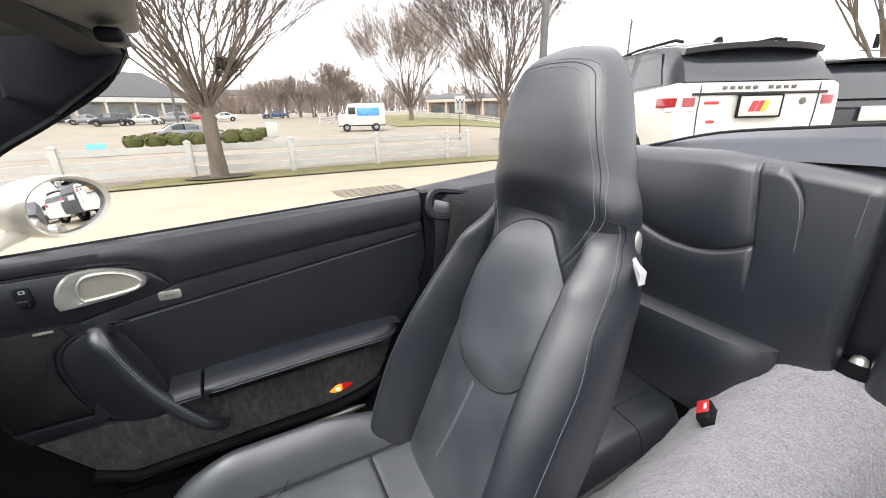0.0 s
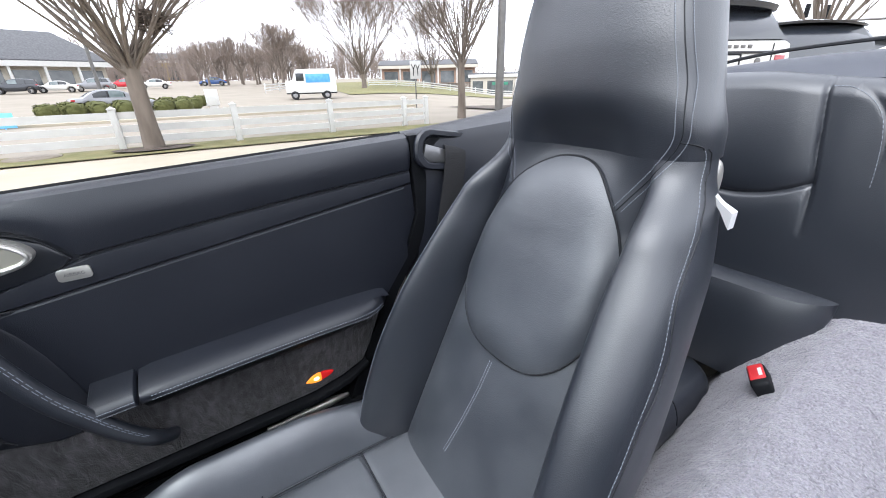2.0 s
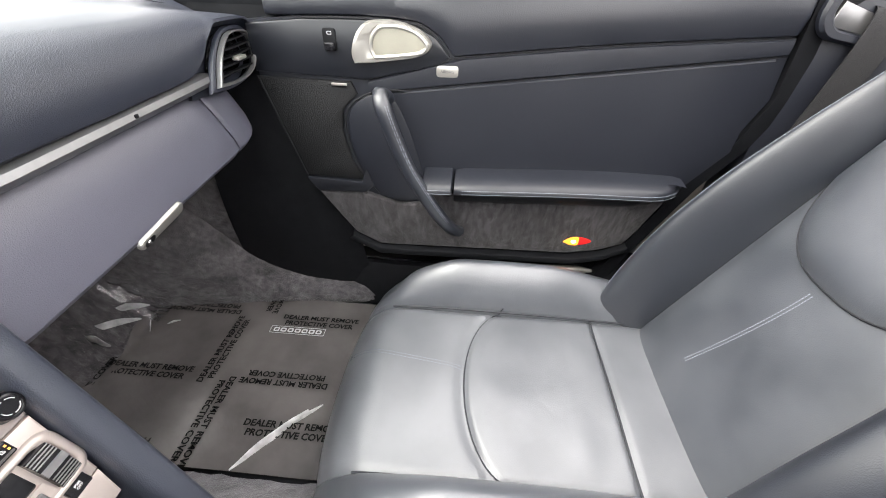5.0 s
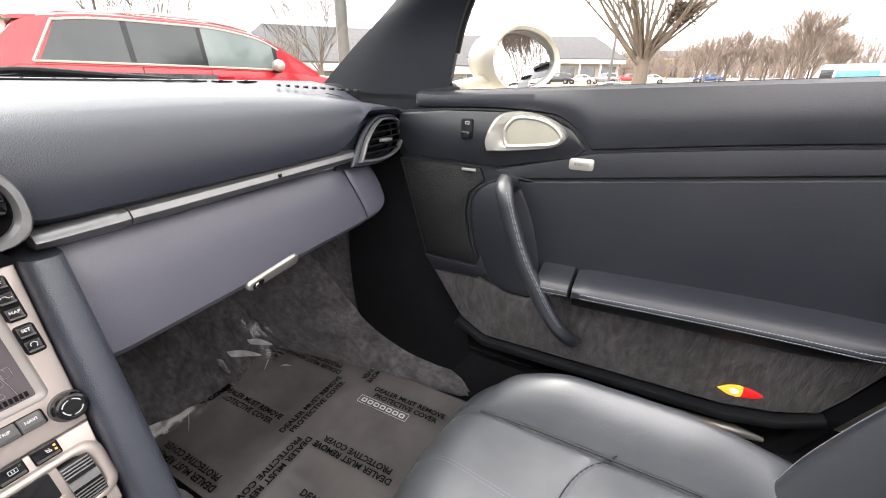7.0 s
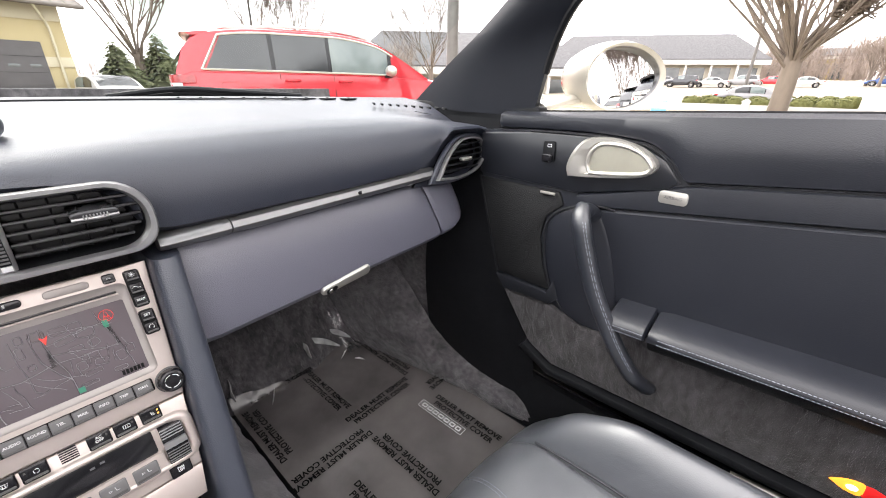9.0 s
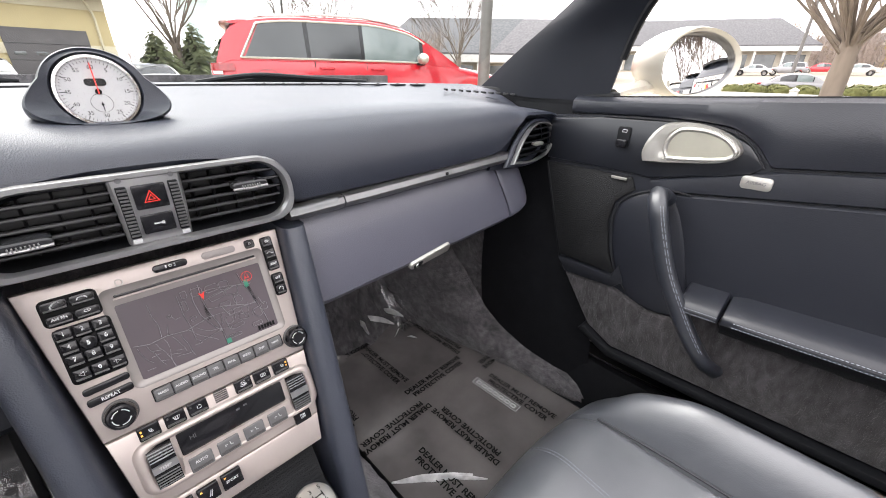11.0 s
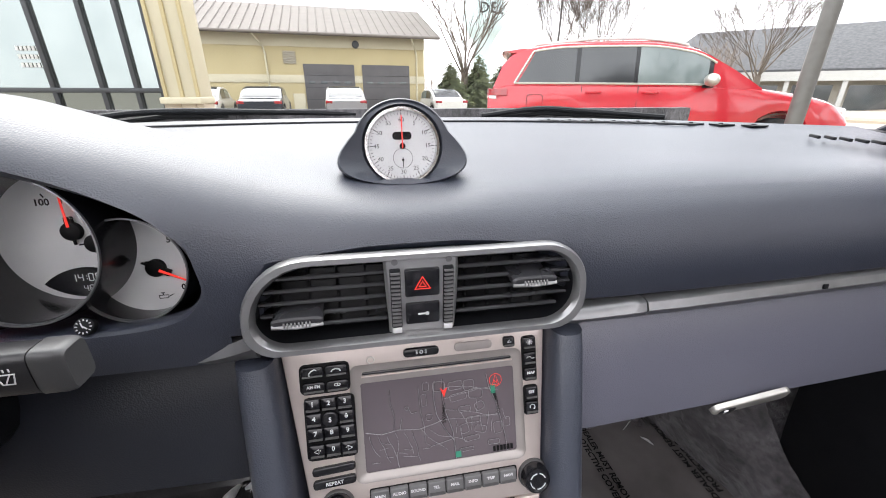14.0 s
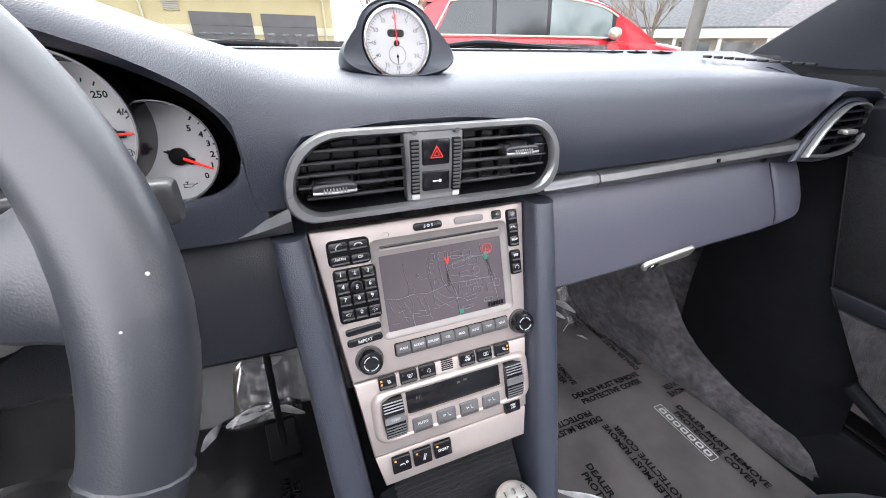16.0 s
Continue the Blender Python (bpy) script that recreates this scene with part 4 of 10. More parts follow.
def street(pts, w=0.00020):
    pts = [(max(-0.0625, min(0.0625, x)), max(-0.0355, min(0.0340, y))) for x, y in pts]
    tube(line_bm, [sm @ Vector((x, y, 0.0004)) for x, y in pts], w, 4)
    tube(case_bm, [sm @ Vector((x, y, 0.0)) for x, y in pts], w * 2.1, 4)


def wander(x, y, hd, n, step, turn_):
    pts = [(x, y)]
    for _ in range(n):
        hd += rng.uniform(-turn_, turn_)
        x, y = x + step * math.cos(radians(hd)), y + step * math.sin(radians(hd))
        pts.append((x, y))
    return pts


def block(x, y, w, h, a):
    c, s_ = math.cos(radians(a)), math.sin(radians(a))
    p = rrect(w, h, min(w, h) * 0.28, 3)
    street([(x + u * c - v * s_, y + u * s_ + v * c) for u, v in p + p[:1]])


street([(0.0020, 0.034), (0.0015, 0.018), (0.0040, 0.004), (0.0090, -0.012), (0.0100, -0.022), (0.0105, -0.0355)], 0.00032)
street([(-0.0045, 0.033), (-0.0060, 0.020), (-0.0040, 0.004), (0.0030, -0.010), (0.0098, -0.020)], 0.00030)
street([(-0.0625, -0.003), (-0.050, -0.006), (-0.036, -0.004), (-0.020, -0.006), (-0.006, -0.003), (0.003, 0.000)], 0.00030)
street([(-0.0420, 0.030), (-0.0415, 0.018), (-0.0390, 0.008), (-0.0400, -0.004)])
street([(-0.0180, 0.030), (-0.0175, 0.010), (-0.0150, -0.004), (-0.0145, -0.018), (-0.010, -0.022), (0.0095, -0.018)])
street([(-0.0270, 0.012), (-0.0250, 0.008), (-0.0200, 0.009)])
street(arc(-0.0285, 0.013, 0.0016, 0, 360, 10))
street([(-0.0350, -0.004), (-0.0330, 0.005)])
for k in range(8):
    street(wander(-0.060 + 0.007 * k, -0.006 - 0.001 * (k % 3), -85 + 4 * k, 4 + k % 4, 0.0050, 16))
for k in range(9):
    x, y = -0.058 + 0.0052 * k + rng.uniform(-0.002, 0.002), -0.030 + 0.016 * rng.random()
    street(wander(x, y, rng.choice((8, -12, 172)), 2, 0.0035, 14))
for k in range(4):
    street(wander(0.0025, 0.026 - 0.009 * k, 8 - 5 * k, 8, 0.0060, 13))
for x, y, w, h, a in ((-0.0010, 0.028, 0.010, 0.008, 0), (0.0130, 0.027, 0.012, 0.007, 4), (0.0245, 0.026, 0.009, 0.009, 0), (0.0150, 0.017, 0.014, 0.006, 8), (0.0300, 0.018, 0.012, 0.008, -6), (0.0200, 0.006, 0.010, 0.005, 3), (0.0330, 0.007, 0.008, 0.007, 20), (0.0270, -0.004, 0.012, 0.005, 0), (0.0190, -0.011, 0.007, 0.008, 10), (0.0330, -0.013, 0.010, 0.006, -14),
                      (0.0250, -0.020, 0.013, 0.004, 6), (0.0480, -0.014, 0.007, 0.010, 8), (0.0560, -0.010, 0.006, 0.008, 0), (0.0440, -0.026, 0.010, 0.004, 0), (0.0200, -0.029, 0.012, 0.003, 3), (-0.0120, 0.029, 0.005, 0.007, 0), (-0.0140, 0.018, 0.004, 0.010, 4), (-0.0105, 0.003, 0.005, 0.005, 0)):
    block(x, y, w, h, a)
for k in range(10):
    street(wander(0.012 + 0.0045 * k, -0.014 + 0.004 * (k % 5), rng.choice((80, 95, -85, 10)), 3, 0.0036, 22))
street([(0.0400, 0.034), (0.0420, 0.022), (0.0470, 0.010), (0.0500, -0.002), (0.0540, -0.020), (0.0560, -0.0355)], 0.00026)
part("street_outline", case_bm, material("map_casing", (0.030, 0.024, 0.028), 0.4), screen, "dark outlines of the streets", False)
part("street_network", line_bm, MAP_LINE, screen, "pale street lines", False)
MAP_GREEN = material("map_green", (0.03, 0.22, 0.14), 0.4)
bm = B()
prism(bm, [(0, -0.0046), (0.0030, 0.0036), (0, 0.0012), (-0.0030, 0.0036)], sm @ Matrix.Translation((0.0030, 0.0230, 0.0006)), 0.0004)
part("map_arrow", bm, RED, screen, "red position arrow")
for x, y, w, h in ((0.0125, -0.0320, 0.0048, 0.0050), (0.0455, 0.0205, 0.0040, 0.0080)):
    bm = B()
    prism(bm, rrect(w, h, 0.0003, 2, x, y), sm @ Matrix.Translation((0, 0, 0.0006)), 0.0003)
    part("map_marker", bm, MAP_GREEN, screen, "green map marker")
bm = B()
ring_prism(bm, circle(0.0056, 24, 0.0480, 0.0275), circle(0.0052, 24, 0.0480, 0.0275), sm @ Matrix.Translation((0, 0, 0.0006)), 0.0003)
tube(bm, [sm @ Vector((0.0480 + a, 0.0275 + b, 0.0008)) for a, b in ((-0.0028, -0.0038), (0, 0.0052), (0.0028, -0.0038), (-0.0028, -0.0038))], 0.00030, 4)
part("map_compass", bm, RED, screen, "red compass arrow")
bm = B()
lettering(bm, "N", 0.0042, sm @ Matrix.Translation((0.0480, 0.0262, 0.0010)))
part("compass_letter", bm, RED, screen, smooth=False)
bm = B()
for k in range(6):
    box(bm, (0, 0, 0), (0.0022, 0.0046, 0.0003), 0, sm @ Matrix.Translation((0.0440 + 0.0031 * k, -0.0320, 0.0008)))
part("map_scale", bm, INK, screen, "row of plain dark bars", smooth=False)
bm = B()
lettering(bm, "SAWMILL", 0.0040, sm @ Matrix.Translation((0.0022, 0.0050, 0.0009)) @ Matrix.Rotation(radians(90), 4, "Z"), bold=0.00008)
part("street_name", bm, INK, screen, smooth=False)
bm = B()
lettering(bm, "LIBERTY RD S", 0.0034, sm @ Matrix.Translation((0.0480, 0.0080, 0.0009)) @ Matrix.Rotation(radians(-80), 4, "Z"), bold=0.00008)
part("street_name", bm, INK, screen, smooth=False)
bm = B()
prism(bm, [(-0.0895, -0.1462), (0.0975, -0.1462), (0.091, -0.226), (-0.081, -0.226)], FACE @ Matrix.Translation((0.003, 0, -0.03)), 0.030, 0.003)
climate = part("climate_fascia", bm, CHAMPAGNE, console, "champagne silver climate fascia")
bm = B()
prism(bm, [(-0.0805, -0.2272), (0.0905, -0.2272), (0.086, -0.262), (-0.074, -0.262)], FACE @ Matrix.Translation((0.003, 0, -0.03)), 0.028, 0.003)
part("lower_fascia", bm, CHAMPAGNE, console)
# left keypad on its dark beds
for x, z, w, h, r_ in ((-0.0715, 0.7296, 0.0380, 0.0225, 0.0045), (-0.0695, 0.6925, 0.0385, 0.0475, 0.0040)):
    bm = B()
    prism(bm, rrect(w, h * NRM, r_, 4), F(x, z), 0.0012, 0.0006)
    part("keypad_bed", bm, INK, fascia)
phone = []
for r_, (za, zb) in enumerate(((0.7395, 0.7305), (0.7278, 0.7192))):
    for c_, t_ in enumerate((("", ""), ("AM FM", "CD"))[r_]):
        xa = -0.0892 + 0.0179 * c_ + 0.0004 * r_
        phone.append(key("phone_key" if r_ == 0 else "source_key", xa, xa + 0.0174, zb, za, GLOSS_BLACK, "", 0.0030, 0.003, fascia, t_, 0.0034, slant=1, ledge=True))
for k_, x, a in ((phone[0], -0.0804, 35), (phone[1], -0.0626, 0)):
    im = F(x, 0.7358, 0.0034) @ Matrix.Rotation(radians(a), 4, "Z")
    icon(k_, im, [[(-0.0034, -0.0012), (-0.0026, 0.0004), (0, 0.0010), (0.0026, 0.0004), (0.0034, -0.0012)]], 0.00055)
for r_ in range(4):
    for c_ in range(3):
        t_ = (("1", "2", "3"), ("4", "5", "6"), ("7", "8", "9"), ("", "0", ""))[r_][c_]
        xa = -0.0880 + 0.0122 * c_ + 0.0004 * r_
        z0 = 0.7158 - 0.0110 * r_ - (0.0016 if r_ == 3 else 0)
        if (r_, c_) == (1, 1):
            bm = B()
            prism(bm, circle(0.0064, 28), F(xa + 0.0060, z0 - 0.0052), 0.0042, 0.0016, 4)
            k_ = part("number_key", bm, GLOSS_BLACK, fascia, "round domed key")
            bm = B()
            lettering(bm, "5", 0.0052, F(xa + 0.0060, z0 - 0.0052, 0.0044), bold=0.00018)
            part("key_print", bm, WHITE_INK, k_, smooth=False)
        else:
            k_ = key("number_key", xa, xa + 0.0119, z0 - 0.0105, z0, GLOSS_BLACK, "", 0.0030, 0.001, fascia, t_, 0.0052, ledge=True)
            if r_ == 3 and c_ != 1:
                d_ = 1 if c_ else -1
                icon(k_, F(xa + 0.0060, z0 - 0.0045, 0.0032), [[(d_ * -0.0012, 0.0018), (d_ * 0.0022, 0), (d_ * -0.0012, -0.0018), (d_ * -0.0012, 0.0018)], [(d_ * -0.0026, 0.0010), (d_ * -0.0026, 0.0002)]], 0.00026)
for nm, z0, z1, t_ in (("long_key", 0.6580, 0.6640, ""), ("repeat_key", 0.6480, 0.6545, "REPEAT")):
    key(nm, -0.0860, -0.0530, z0, z1, GLOSS_BLACK, "", 0.0030, 0.0024, fascia, t_, 0.0040, slant=3)
# right column
bm = B()
prism(bm, rrect(0.0130, 0.0365 * NRM, 0.003, 4), F(0.0960, 0.7265), 0.0010, 0.0005)
prism(bm, rrect(0.0130, 0.0245 * NRM, 0.003, 4), F(0.0960, 0.6925), 0.0010, 0.0005)
part("keypad_bed", bm, INK, fascia)
menu = {}
for z_, t_ in ((0.7390, "sun"), (0.7265, "wave"), (0.7140, "MAP"), (0.6985, "SET"), (0.6865, "back")):
    menu[t_] = key("menu_key", 0.0905, 0.1015, z_ - 0.0052, z_ + 0.0052, GLOSS_BLACK, "", 0.0034, 0.0012, fascia, t_ if t_.isupper() else "", 0.0036, ledge=True)
icon(menu["sun"], F(0.096, 0.7402, 0.0036), [[(0.0026 * math.cos(a), 0.0026 * math.sin(a)), (-0.0026 * math.cos(a), -0.0026 * math.sin(a))] for a in (0, 0.785, 1.571, 2.356)], 0.00026)
icon(menu["wave"], F(0.096, 0.7277, 0.0036), [[(-0.0036, -0.0006), (-0.0022, 0.0008), (0.0, 0.0008), (0.0012, -0.0008), (0.0036, -0.0006)]], 0.00034)
icon(menu["back"], F(0.096, 0.6877, 0.0036), [arc(0, 0, 0.0022, 200, -60)], 0.00034)
# top row
key("sos_key", -0.010, 0.019, 0.7382, 0.7450, GLOSS_BLACK, "", 0.0028, 0.0032, fascia, "S O S", 0.0040)
key("top_lens", 0.032, 0.064, 0.7382, 0.7450, FUNNEL, "", 0.0012, 0.0032, fascia)
k_ = key("eject_key", 0.0735, 0.0835, 0.7375, 0.7460, GLOSS_BLACK, "", 0.0030, 0.002, fascia, ledge=True)
icon(k_, F(0.0785, 0.7425, 0.0032), [[(-0.0016, -0.0008), (0, 0.0012), (0.0016, -0.0008), (-0.0016, -0.0008)]], 0.00024)
bm = B()
ring_prism(bm, circle(0.0032, 20, -0.036, 0), circle(0.0022, 20, -0.036, 0), F(0, 0.739), 0.0010)
part("light_sensor", bm, SILVER, fascia)


def dial_knob(x, z, parent):
    bm = B()
    prism(bm, circle(0.0132, 36), F(x, z), 0.003, 0.001)
    part("knob_base", bm, KEY_EDGE, parent)
    bm = B()
    n = 48
    loft(bm, [[F(x, z, h) @ Vector((k * math.cos(a) * (1 + (0.018 if i % 2 and f else 0)), k * math.sin(a) * (1 + (0.018 if i % 2 and f else 0)), 0)) for i, a in enumerate([2 * math.pi * j / n for j in range(n)])] for k, h, f in ((0.0118, 0.002, 1), (0.0115, 0.0095, 1), (0.0104, 0.0120, 0), (0.0086, 0.0124, 0), (0.0080, 0.0118, 0))])
    k = part("rotary_knob", bm, GLOSS_BLACK, parent, "ribbed black rotary knob")
    for a0, a1 in ((20, 75), (95, 160), (180, 240), (260, 340)):
        bm = B()
        tube(bm, [F(x, z, 0.0122) @ Vector((0.0066 * math.cos(radians(lerp(a0, a1, t / 8))), 0.0066 * math.sin(radians(lerp(a0, a1, t / 8))), 0)) for t in range(9)], 0.00045, 5)
        part("knob_ring", bm, WHITE_INK, k, "pale ring mark")


dial_knob(-0.0685, 0.6325, fascia)
dial_knob(0.0945, 0.6315, fascia)
bm = B()
prism(bm, rrect(0.1240, 0.0128 * NRM, 0.002, 3), F(0.0183, 0.6342), 0.0008, 0.0004)
part("keypad_bed", bm, INK, fascia)
for k_, t_ in enumerate(("MAIN", "AUDIO", "SOUND", "TEL", "MAIL", "INFO", "TRIP", "NAVI")):
    xa = -0.0427 + 0.01525 * k_
    key("function_key", xa, xa + 0.0146, 0.6285, 0.6400, KEY_GREY, "", 0.0042, 0.0012, fascia, t_, 0.0034, ledge=True)
# climate panel
SEAT_ICON = [[(-0.0012, 0.0022), (-0.0006, -0.0010), (0.0020, -0.0014)], [(-0.0004, 0.0014), (0.0004, -0.0002), (0.0020, -0.0004)], [(0.0006, 0.0018), (0.0012, 0.0004)]]
ICONS = (SEAT_ICON, [[(-0.0028, 0.0016), (0.0028, 0.0016), (0.0014, -0.0014), (-0.0014, -0.0014), (-0.0028, 0.0016)], [(-0.0008, 0.0010), (-0.0008, -0.0018)], [(0.0008, 0.0010), (0.0008, -0.0018)]],
         [arc(0, 0, 0.0018, 20, 110), arc(0, 0, 0.0018, 140, 230), arc(0, 0, 0.0018, 260, 350)], None, [[(-0.0026, 0.0018), (0.0026, 0.0018), (0.0026, -0.0014), (-0.0026, -0.0014), (-0.0026, 0.0018)], [(-0.0008, 0.0010), (-0.0008, -0.0008)], [(0.0008, 0.0010), (0.0008, -0.0008)]], SEAT_ICON)
for k_, x_ in enumerate((-0.0555, -0.0345, -0.0150, 0.0285, 0.0480, 0.0690)):
    kk = key("climate_key", x_ - 0.0086, x_ + 0.0086, 0.6015, 0.6140, GLOSS_BLACK, "", 0.0042, 0.0014, climate, "AC|OFF" if k_ == 3 else "", 0.0036, ledge=True)
    if ICONS[k_]:
        icon(kk, F(x_ + 0.0012, 0.6085, 0.0045), ICONS[k_], 0.00032)
    lamps = {0: (AMBER_DIM, AMBER_DIM), 5: (AMBER_DIM, AMBER_DIM)}.get(k_, (KEY_EDGE,))
    for n, mt in enumerate(lamps):
        bm = B()
        box(bm, (0, 0, 0), (0.0016, 0.0018, 0.0004), 0, F(x_ + (0.0058 if k_ > 2 else -0.0058), 0.6105 - 0.0034 * n, 0.0044))
        part("key_lamp", bm, mt, kk)
for j in range(6):
    bm = B()
    box(bm, (0, 0, 0), (0.0125, 0.0011, 0.001), 0, F(0.0068, 0.6028 + 0.0020 * j, 0.0004))
    part("sensor_slot", bm, BLACK, climate)
bm = B()
outer_ = rrect(0.174, 0.0555, 0.014, 6)
loft(bm, [[F(0.0125, 0.5740, z) @ Vector((x * k - (1 - k) * 0.0, y * q, 0)) for x, y in outer_] for k, q, z in ((1.0, 1.0, 0.0), (0.990, 0.975, 0.0020), (0.965, 0.93, 0.0040), (0.93, 0.87, 0.0050), (0.905, 0.80, 0.0046), (0.885, 0.735, 0.0028), (0.880, 0.72, 0.0004))], True, False)
part("climate_frame", bm, CHAMPAGNE, climate, "raised rounded champagne surround")
bm = B()
loft(bm, [[F(0.0125, 0.5625, z) @ Vector((x, y, 0)) for x, y in ((-0.053, 0.0075 + o), (0.053, 0.0075 + o), (0.056, -0.012), (-0.056, -0.012))] for o, z in ((0.0, 0.0), (0.0, 0.0036))])
part("key_shelf", bm, CHAMPAGNE, climate)
key("climate_display", -0.0395, 0.0640, 0.5700, 0.5925, LCD, "dark climate display", 0.0010, 0.002, climate)
bm = B()
lettering(bm, "HI", 0.0062, F(-0.027, 0.5835, 0.0014))
part("display_digits", bm, SILVER_DARK, climate, smooth=False)
for x_, z_ in ((0.0165, 0.5865), (0.0240, 0.5875)):
    bm = B()
    box(bm, (0, 0, 0), (0.0036, 0.0020, 0.0002), 0, F(x_, z_, 0.0014))
    part("display_mark", bm, SILVER_DARK, climate, smooth=False)
for xa, xb, t_ in ((-0.0640, -0.0440, "TEMP"), (0.0690, 0.0885, "")):
    bm = B()
    w = (xb - xa) / 2
    prof_ = [(0.0215, 0.001), (0.0190, 0.0052), (0.0120, 0.0070), (0.0030, 0.0078), (-0.0060, 0.0076), (-0.0140, 0.0066), (-0.0200, 0.0046), (-0.0215, 0.001)]
    loft(bm, [[F((xa + xb) / 2, 0.5725) @ Vector((q * w, a, b)) for a, b in prof_] for q in (-1, 1)])
    kk = part("rocker_key", bm, GLOSS_BLACK, climate, "black ribbed rocker wheel")
    bm = B()
    loft(bm, [[F((xa + xb) / 2, 0.5725) @ Vector((q * w * 1.005, a, b)) for a, b in ((0.0050, 0.0072), (0.0044, 0.0092), (-0.0020, 0.0096), (-0.0032, 0.0072))] for q in (-1, 1)])
    part("rocker_tab", bm, VENT_SILVER, kk, "satin silver finger tab")
    for n, a in enumerate((0.0175, 0.0148, 0.0120, 0.0092, -0.0065, -0.0095, -0.0125, -0.0155, -0.0182)):
        bm = B()
        h_ = table(-a, [-p[0] for p in prof_], [p[1] for p in prof_])
        tube(bm, [F((xa + xb) / 2, 0.5725) @ Vector((q * w * 0.97, a, h_)) for q in (-1, 1)], 0.0007, 5)
        part("rocker_rib", bm, SILVER_DARK if n < 4 else KEY_GREY, kk)
    if t_:
        bm = B()
        lettering(bm, t_, 0.0040, F((xa + xb) / 2, 0.5725) @ Matrix.Translation((0, 0.0014, 0.0098)), bold=0.00012)
        part("key_print", bm, WHITE_INK, kk, smooth=False)
for k_ in range(4):
    xa = -0.0375 + 0.0256 * k_
    kk = key("air_key", xa, xa + 0.0205, 0.5520, 0.5660, KEY_GREY, "", 0.0062, 0.0015, climate, "AUTO" if k_ == 0 else "", 0.0040, ledge=True)
    if k_:
        icon(kk, F(xa + 0.010, 0.5605, 0.0065), [[(0.0012, 0.0024), (0.0018, -0.0008), (0.0040, -0.0012)], [(-0.0034, 0.0012), (-0.0012, 0.0004), (-0.0034, -0.0008), (-0.0034, 0.0012)]], 0.00034)
for xa, t_ in ((-0.063, ""), (-0.041, ""), (-0.019, "SPORT")):
    kk = key("chassis_key", xa, xa + 0.0190, 0.5170, 0.5330, GLOSS_BLACK, "", 0.004, 0.0012, console, t_, 0.0040)
    if not t_:
        icon(kk, F(xa + 0.0105, 0.5250, 0.0042), [[(-0.0010, -0.0034), (0.0012, 0.0030)], [(0.0004, -0.0036), (0.0026, 0.0026)]] if xa > -0.05 else [[(-0.0030, 0), (0.0010, 0.0008), (0.0022, -0.0012)], arc(0.0044, 0.0010, 0.0010, 0, 360)], 0.00045)
    bm = B()
    box(bm, (0, 0, 0), (0.0020, 0.0014, 0.0004), 0, F(xa + 0.0035, 0.5298, 0.0042))
    part("key_lamp", bm, AMBER_DIM, kk)
key("release_key", 0.0655, 0.0845, 0.5375, 0.5515, GLOSS_BLACK, "", 0.004, 0.0012, console, "PSM|OFF", 0.0034)
# leather cheeks beside the fascia
CHEEK = material("cheek_leather", (0.040, 0.046, 0.064), 0.42, spec=0.8, color2=(0.047, 0.053, 0.072), scale=8, bump=0.22, bump_scale=950, voronoi=True, rough_var=0.05)
for s in (1, -1):
    bm = B()
    rings = []
    for i in range(25):
        t = i / 24
        z = lerp(0.757, 0.40, t)
        y = 0.500 - 0.36 * (0.757 - z) * (1 - 0.1 * t)
        xi = (0.1125 - 0.024 * t) if s > 0 else (0.1045 - 0.026 * t)
        w = lerp(0.028, 0.036, t)
        e = 0.004 * max(0.0, 1 - i / 1.5)
        sec = [(0.0, 0.12), (0.0, 0.022)]
        for k in range(11):
            a = math.pi * k / 10
            sec.append((0.5 - 0.5 * math.copysign(abs(math.cos(a)) ** 0.7, math.cos(a)), 0.016 - 0.020 * math.sin(a) ** 0.75))
        sec += [(1.0, 0.030), (0.97, 0.14)]
        rings.append([(s * (xi + w * p), y + q, z - e) for p, q in sec])
    loft(bm, rings)
    part("console_cheek", bm, CHEEK, console, "navy leather side cheek")
# open tray under the controls
bm = B()
prism(bm, [(-0.068, 0), (0.076, 0), (0.070, -0.085), (-0.060, -0.085)], plane_at((0.0045, 0.455, 0.502), (1, 0, 0), (0, 0.75, 0.65)), 0.001)
part("tray_mat", bm, GRILLE, console, "ribbed black rubber tray mat")
bm = B()
for k in range(16):
    z = 0.500 - 0.0036 * k
    tube(bm, [(-0.062, 0.452 - 0.0042 * k, z), (0.076, 0.452 - 0.0042 * k, z)], 0.0013, 5)
part("tray_ribs", bm, BLACK, console)
# tunnel, shifter and armrest
bm = B()
rings = []
for i in range(25):
    t = i / 24
    y = lerp(0.46, -0.46, t)
    z = table(y, (-0.46, -0.1, 0.2, 0.34, 0.46), (0.40, 0.39, 0.40, 0.425, 0.45))
    w = table(y, (-0.46, 0.1, 0.46), (0.095, 0.088, 0.090))
    rings.append([(0.005 - w - 0.012, y, 0.15), (0.005 - w, y, z - 0.04), (0.005 - w + 0.012, y, z - 0.006), (0.005 - w + 0.03, y, z), (0.005 + w - 0.03, y, z), (0.005 + w - 0.012, y, z - 0.006), (0.005 + w, y, z - 0.04), (0.005 + w + 0.012, y, 0.15)])
loft(bm, rings)
tunnel = part("tunnel_trim", bm, NAVY, console, "navy leather tunnel trim")
bm = B()
for k in range(2):
    s = -1 if k else 1
    tube(bm, [(0.005 + s * 0.058, y, 0.428 - 0.02 * max(0, 0.3 - y)) for y in (0.40, 0.36, 0.32, 0.28)], 0.004, 6)
part("tray_edge", bm, SILVER_DARK, console)
shifter = thing("gear_lever", "silver-topped gear lever with printed shift pattern", "gear lever", (0.05, 0.365, 0.40))
bm = B()
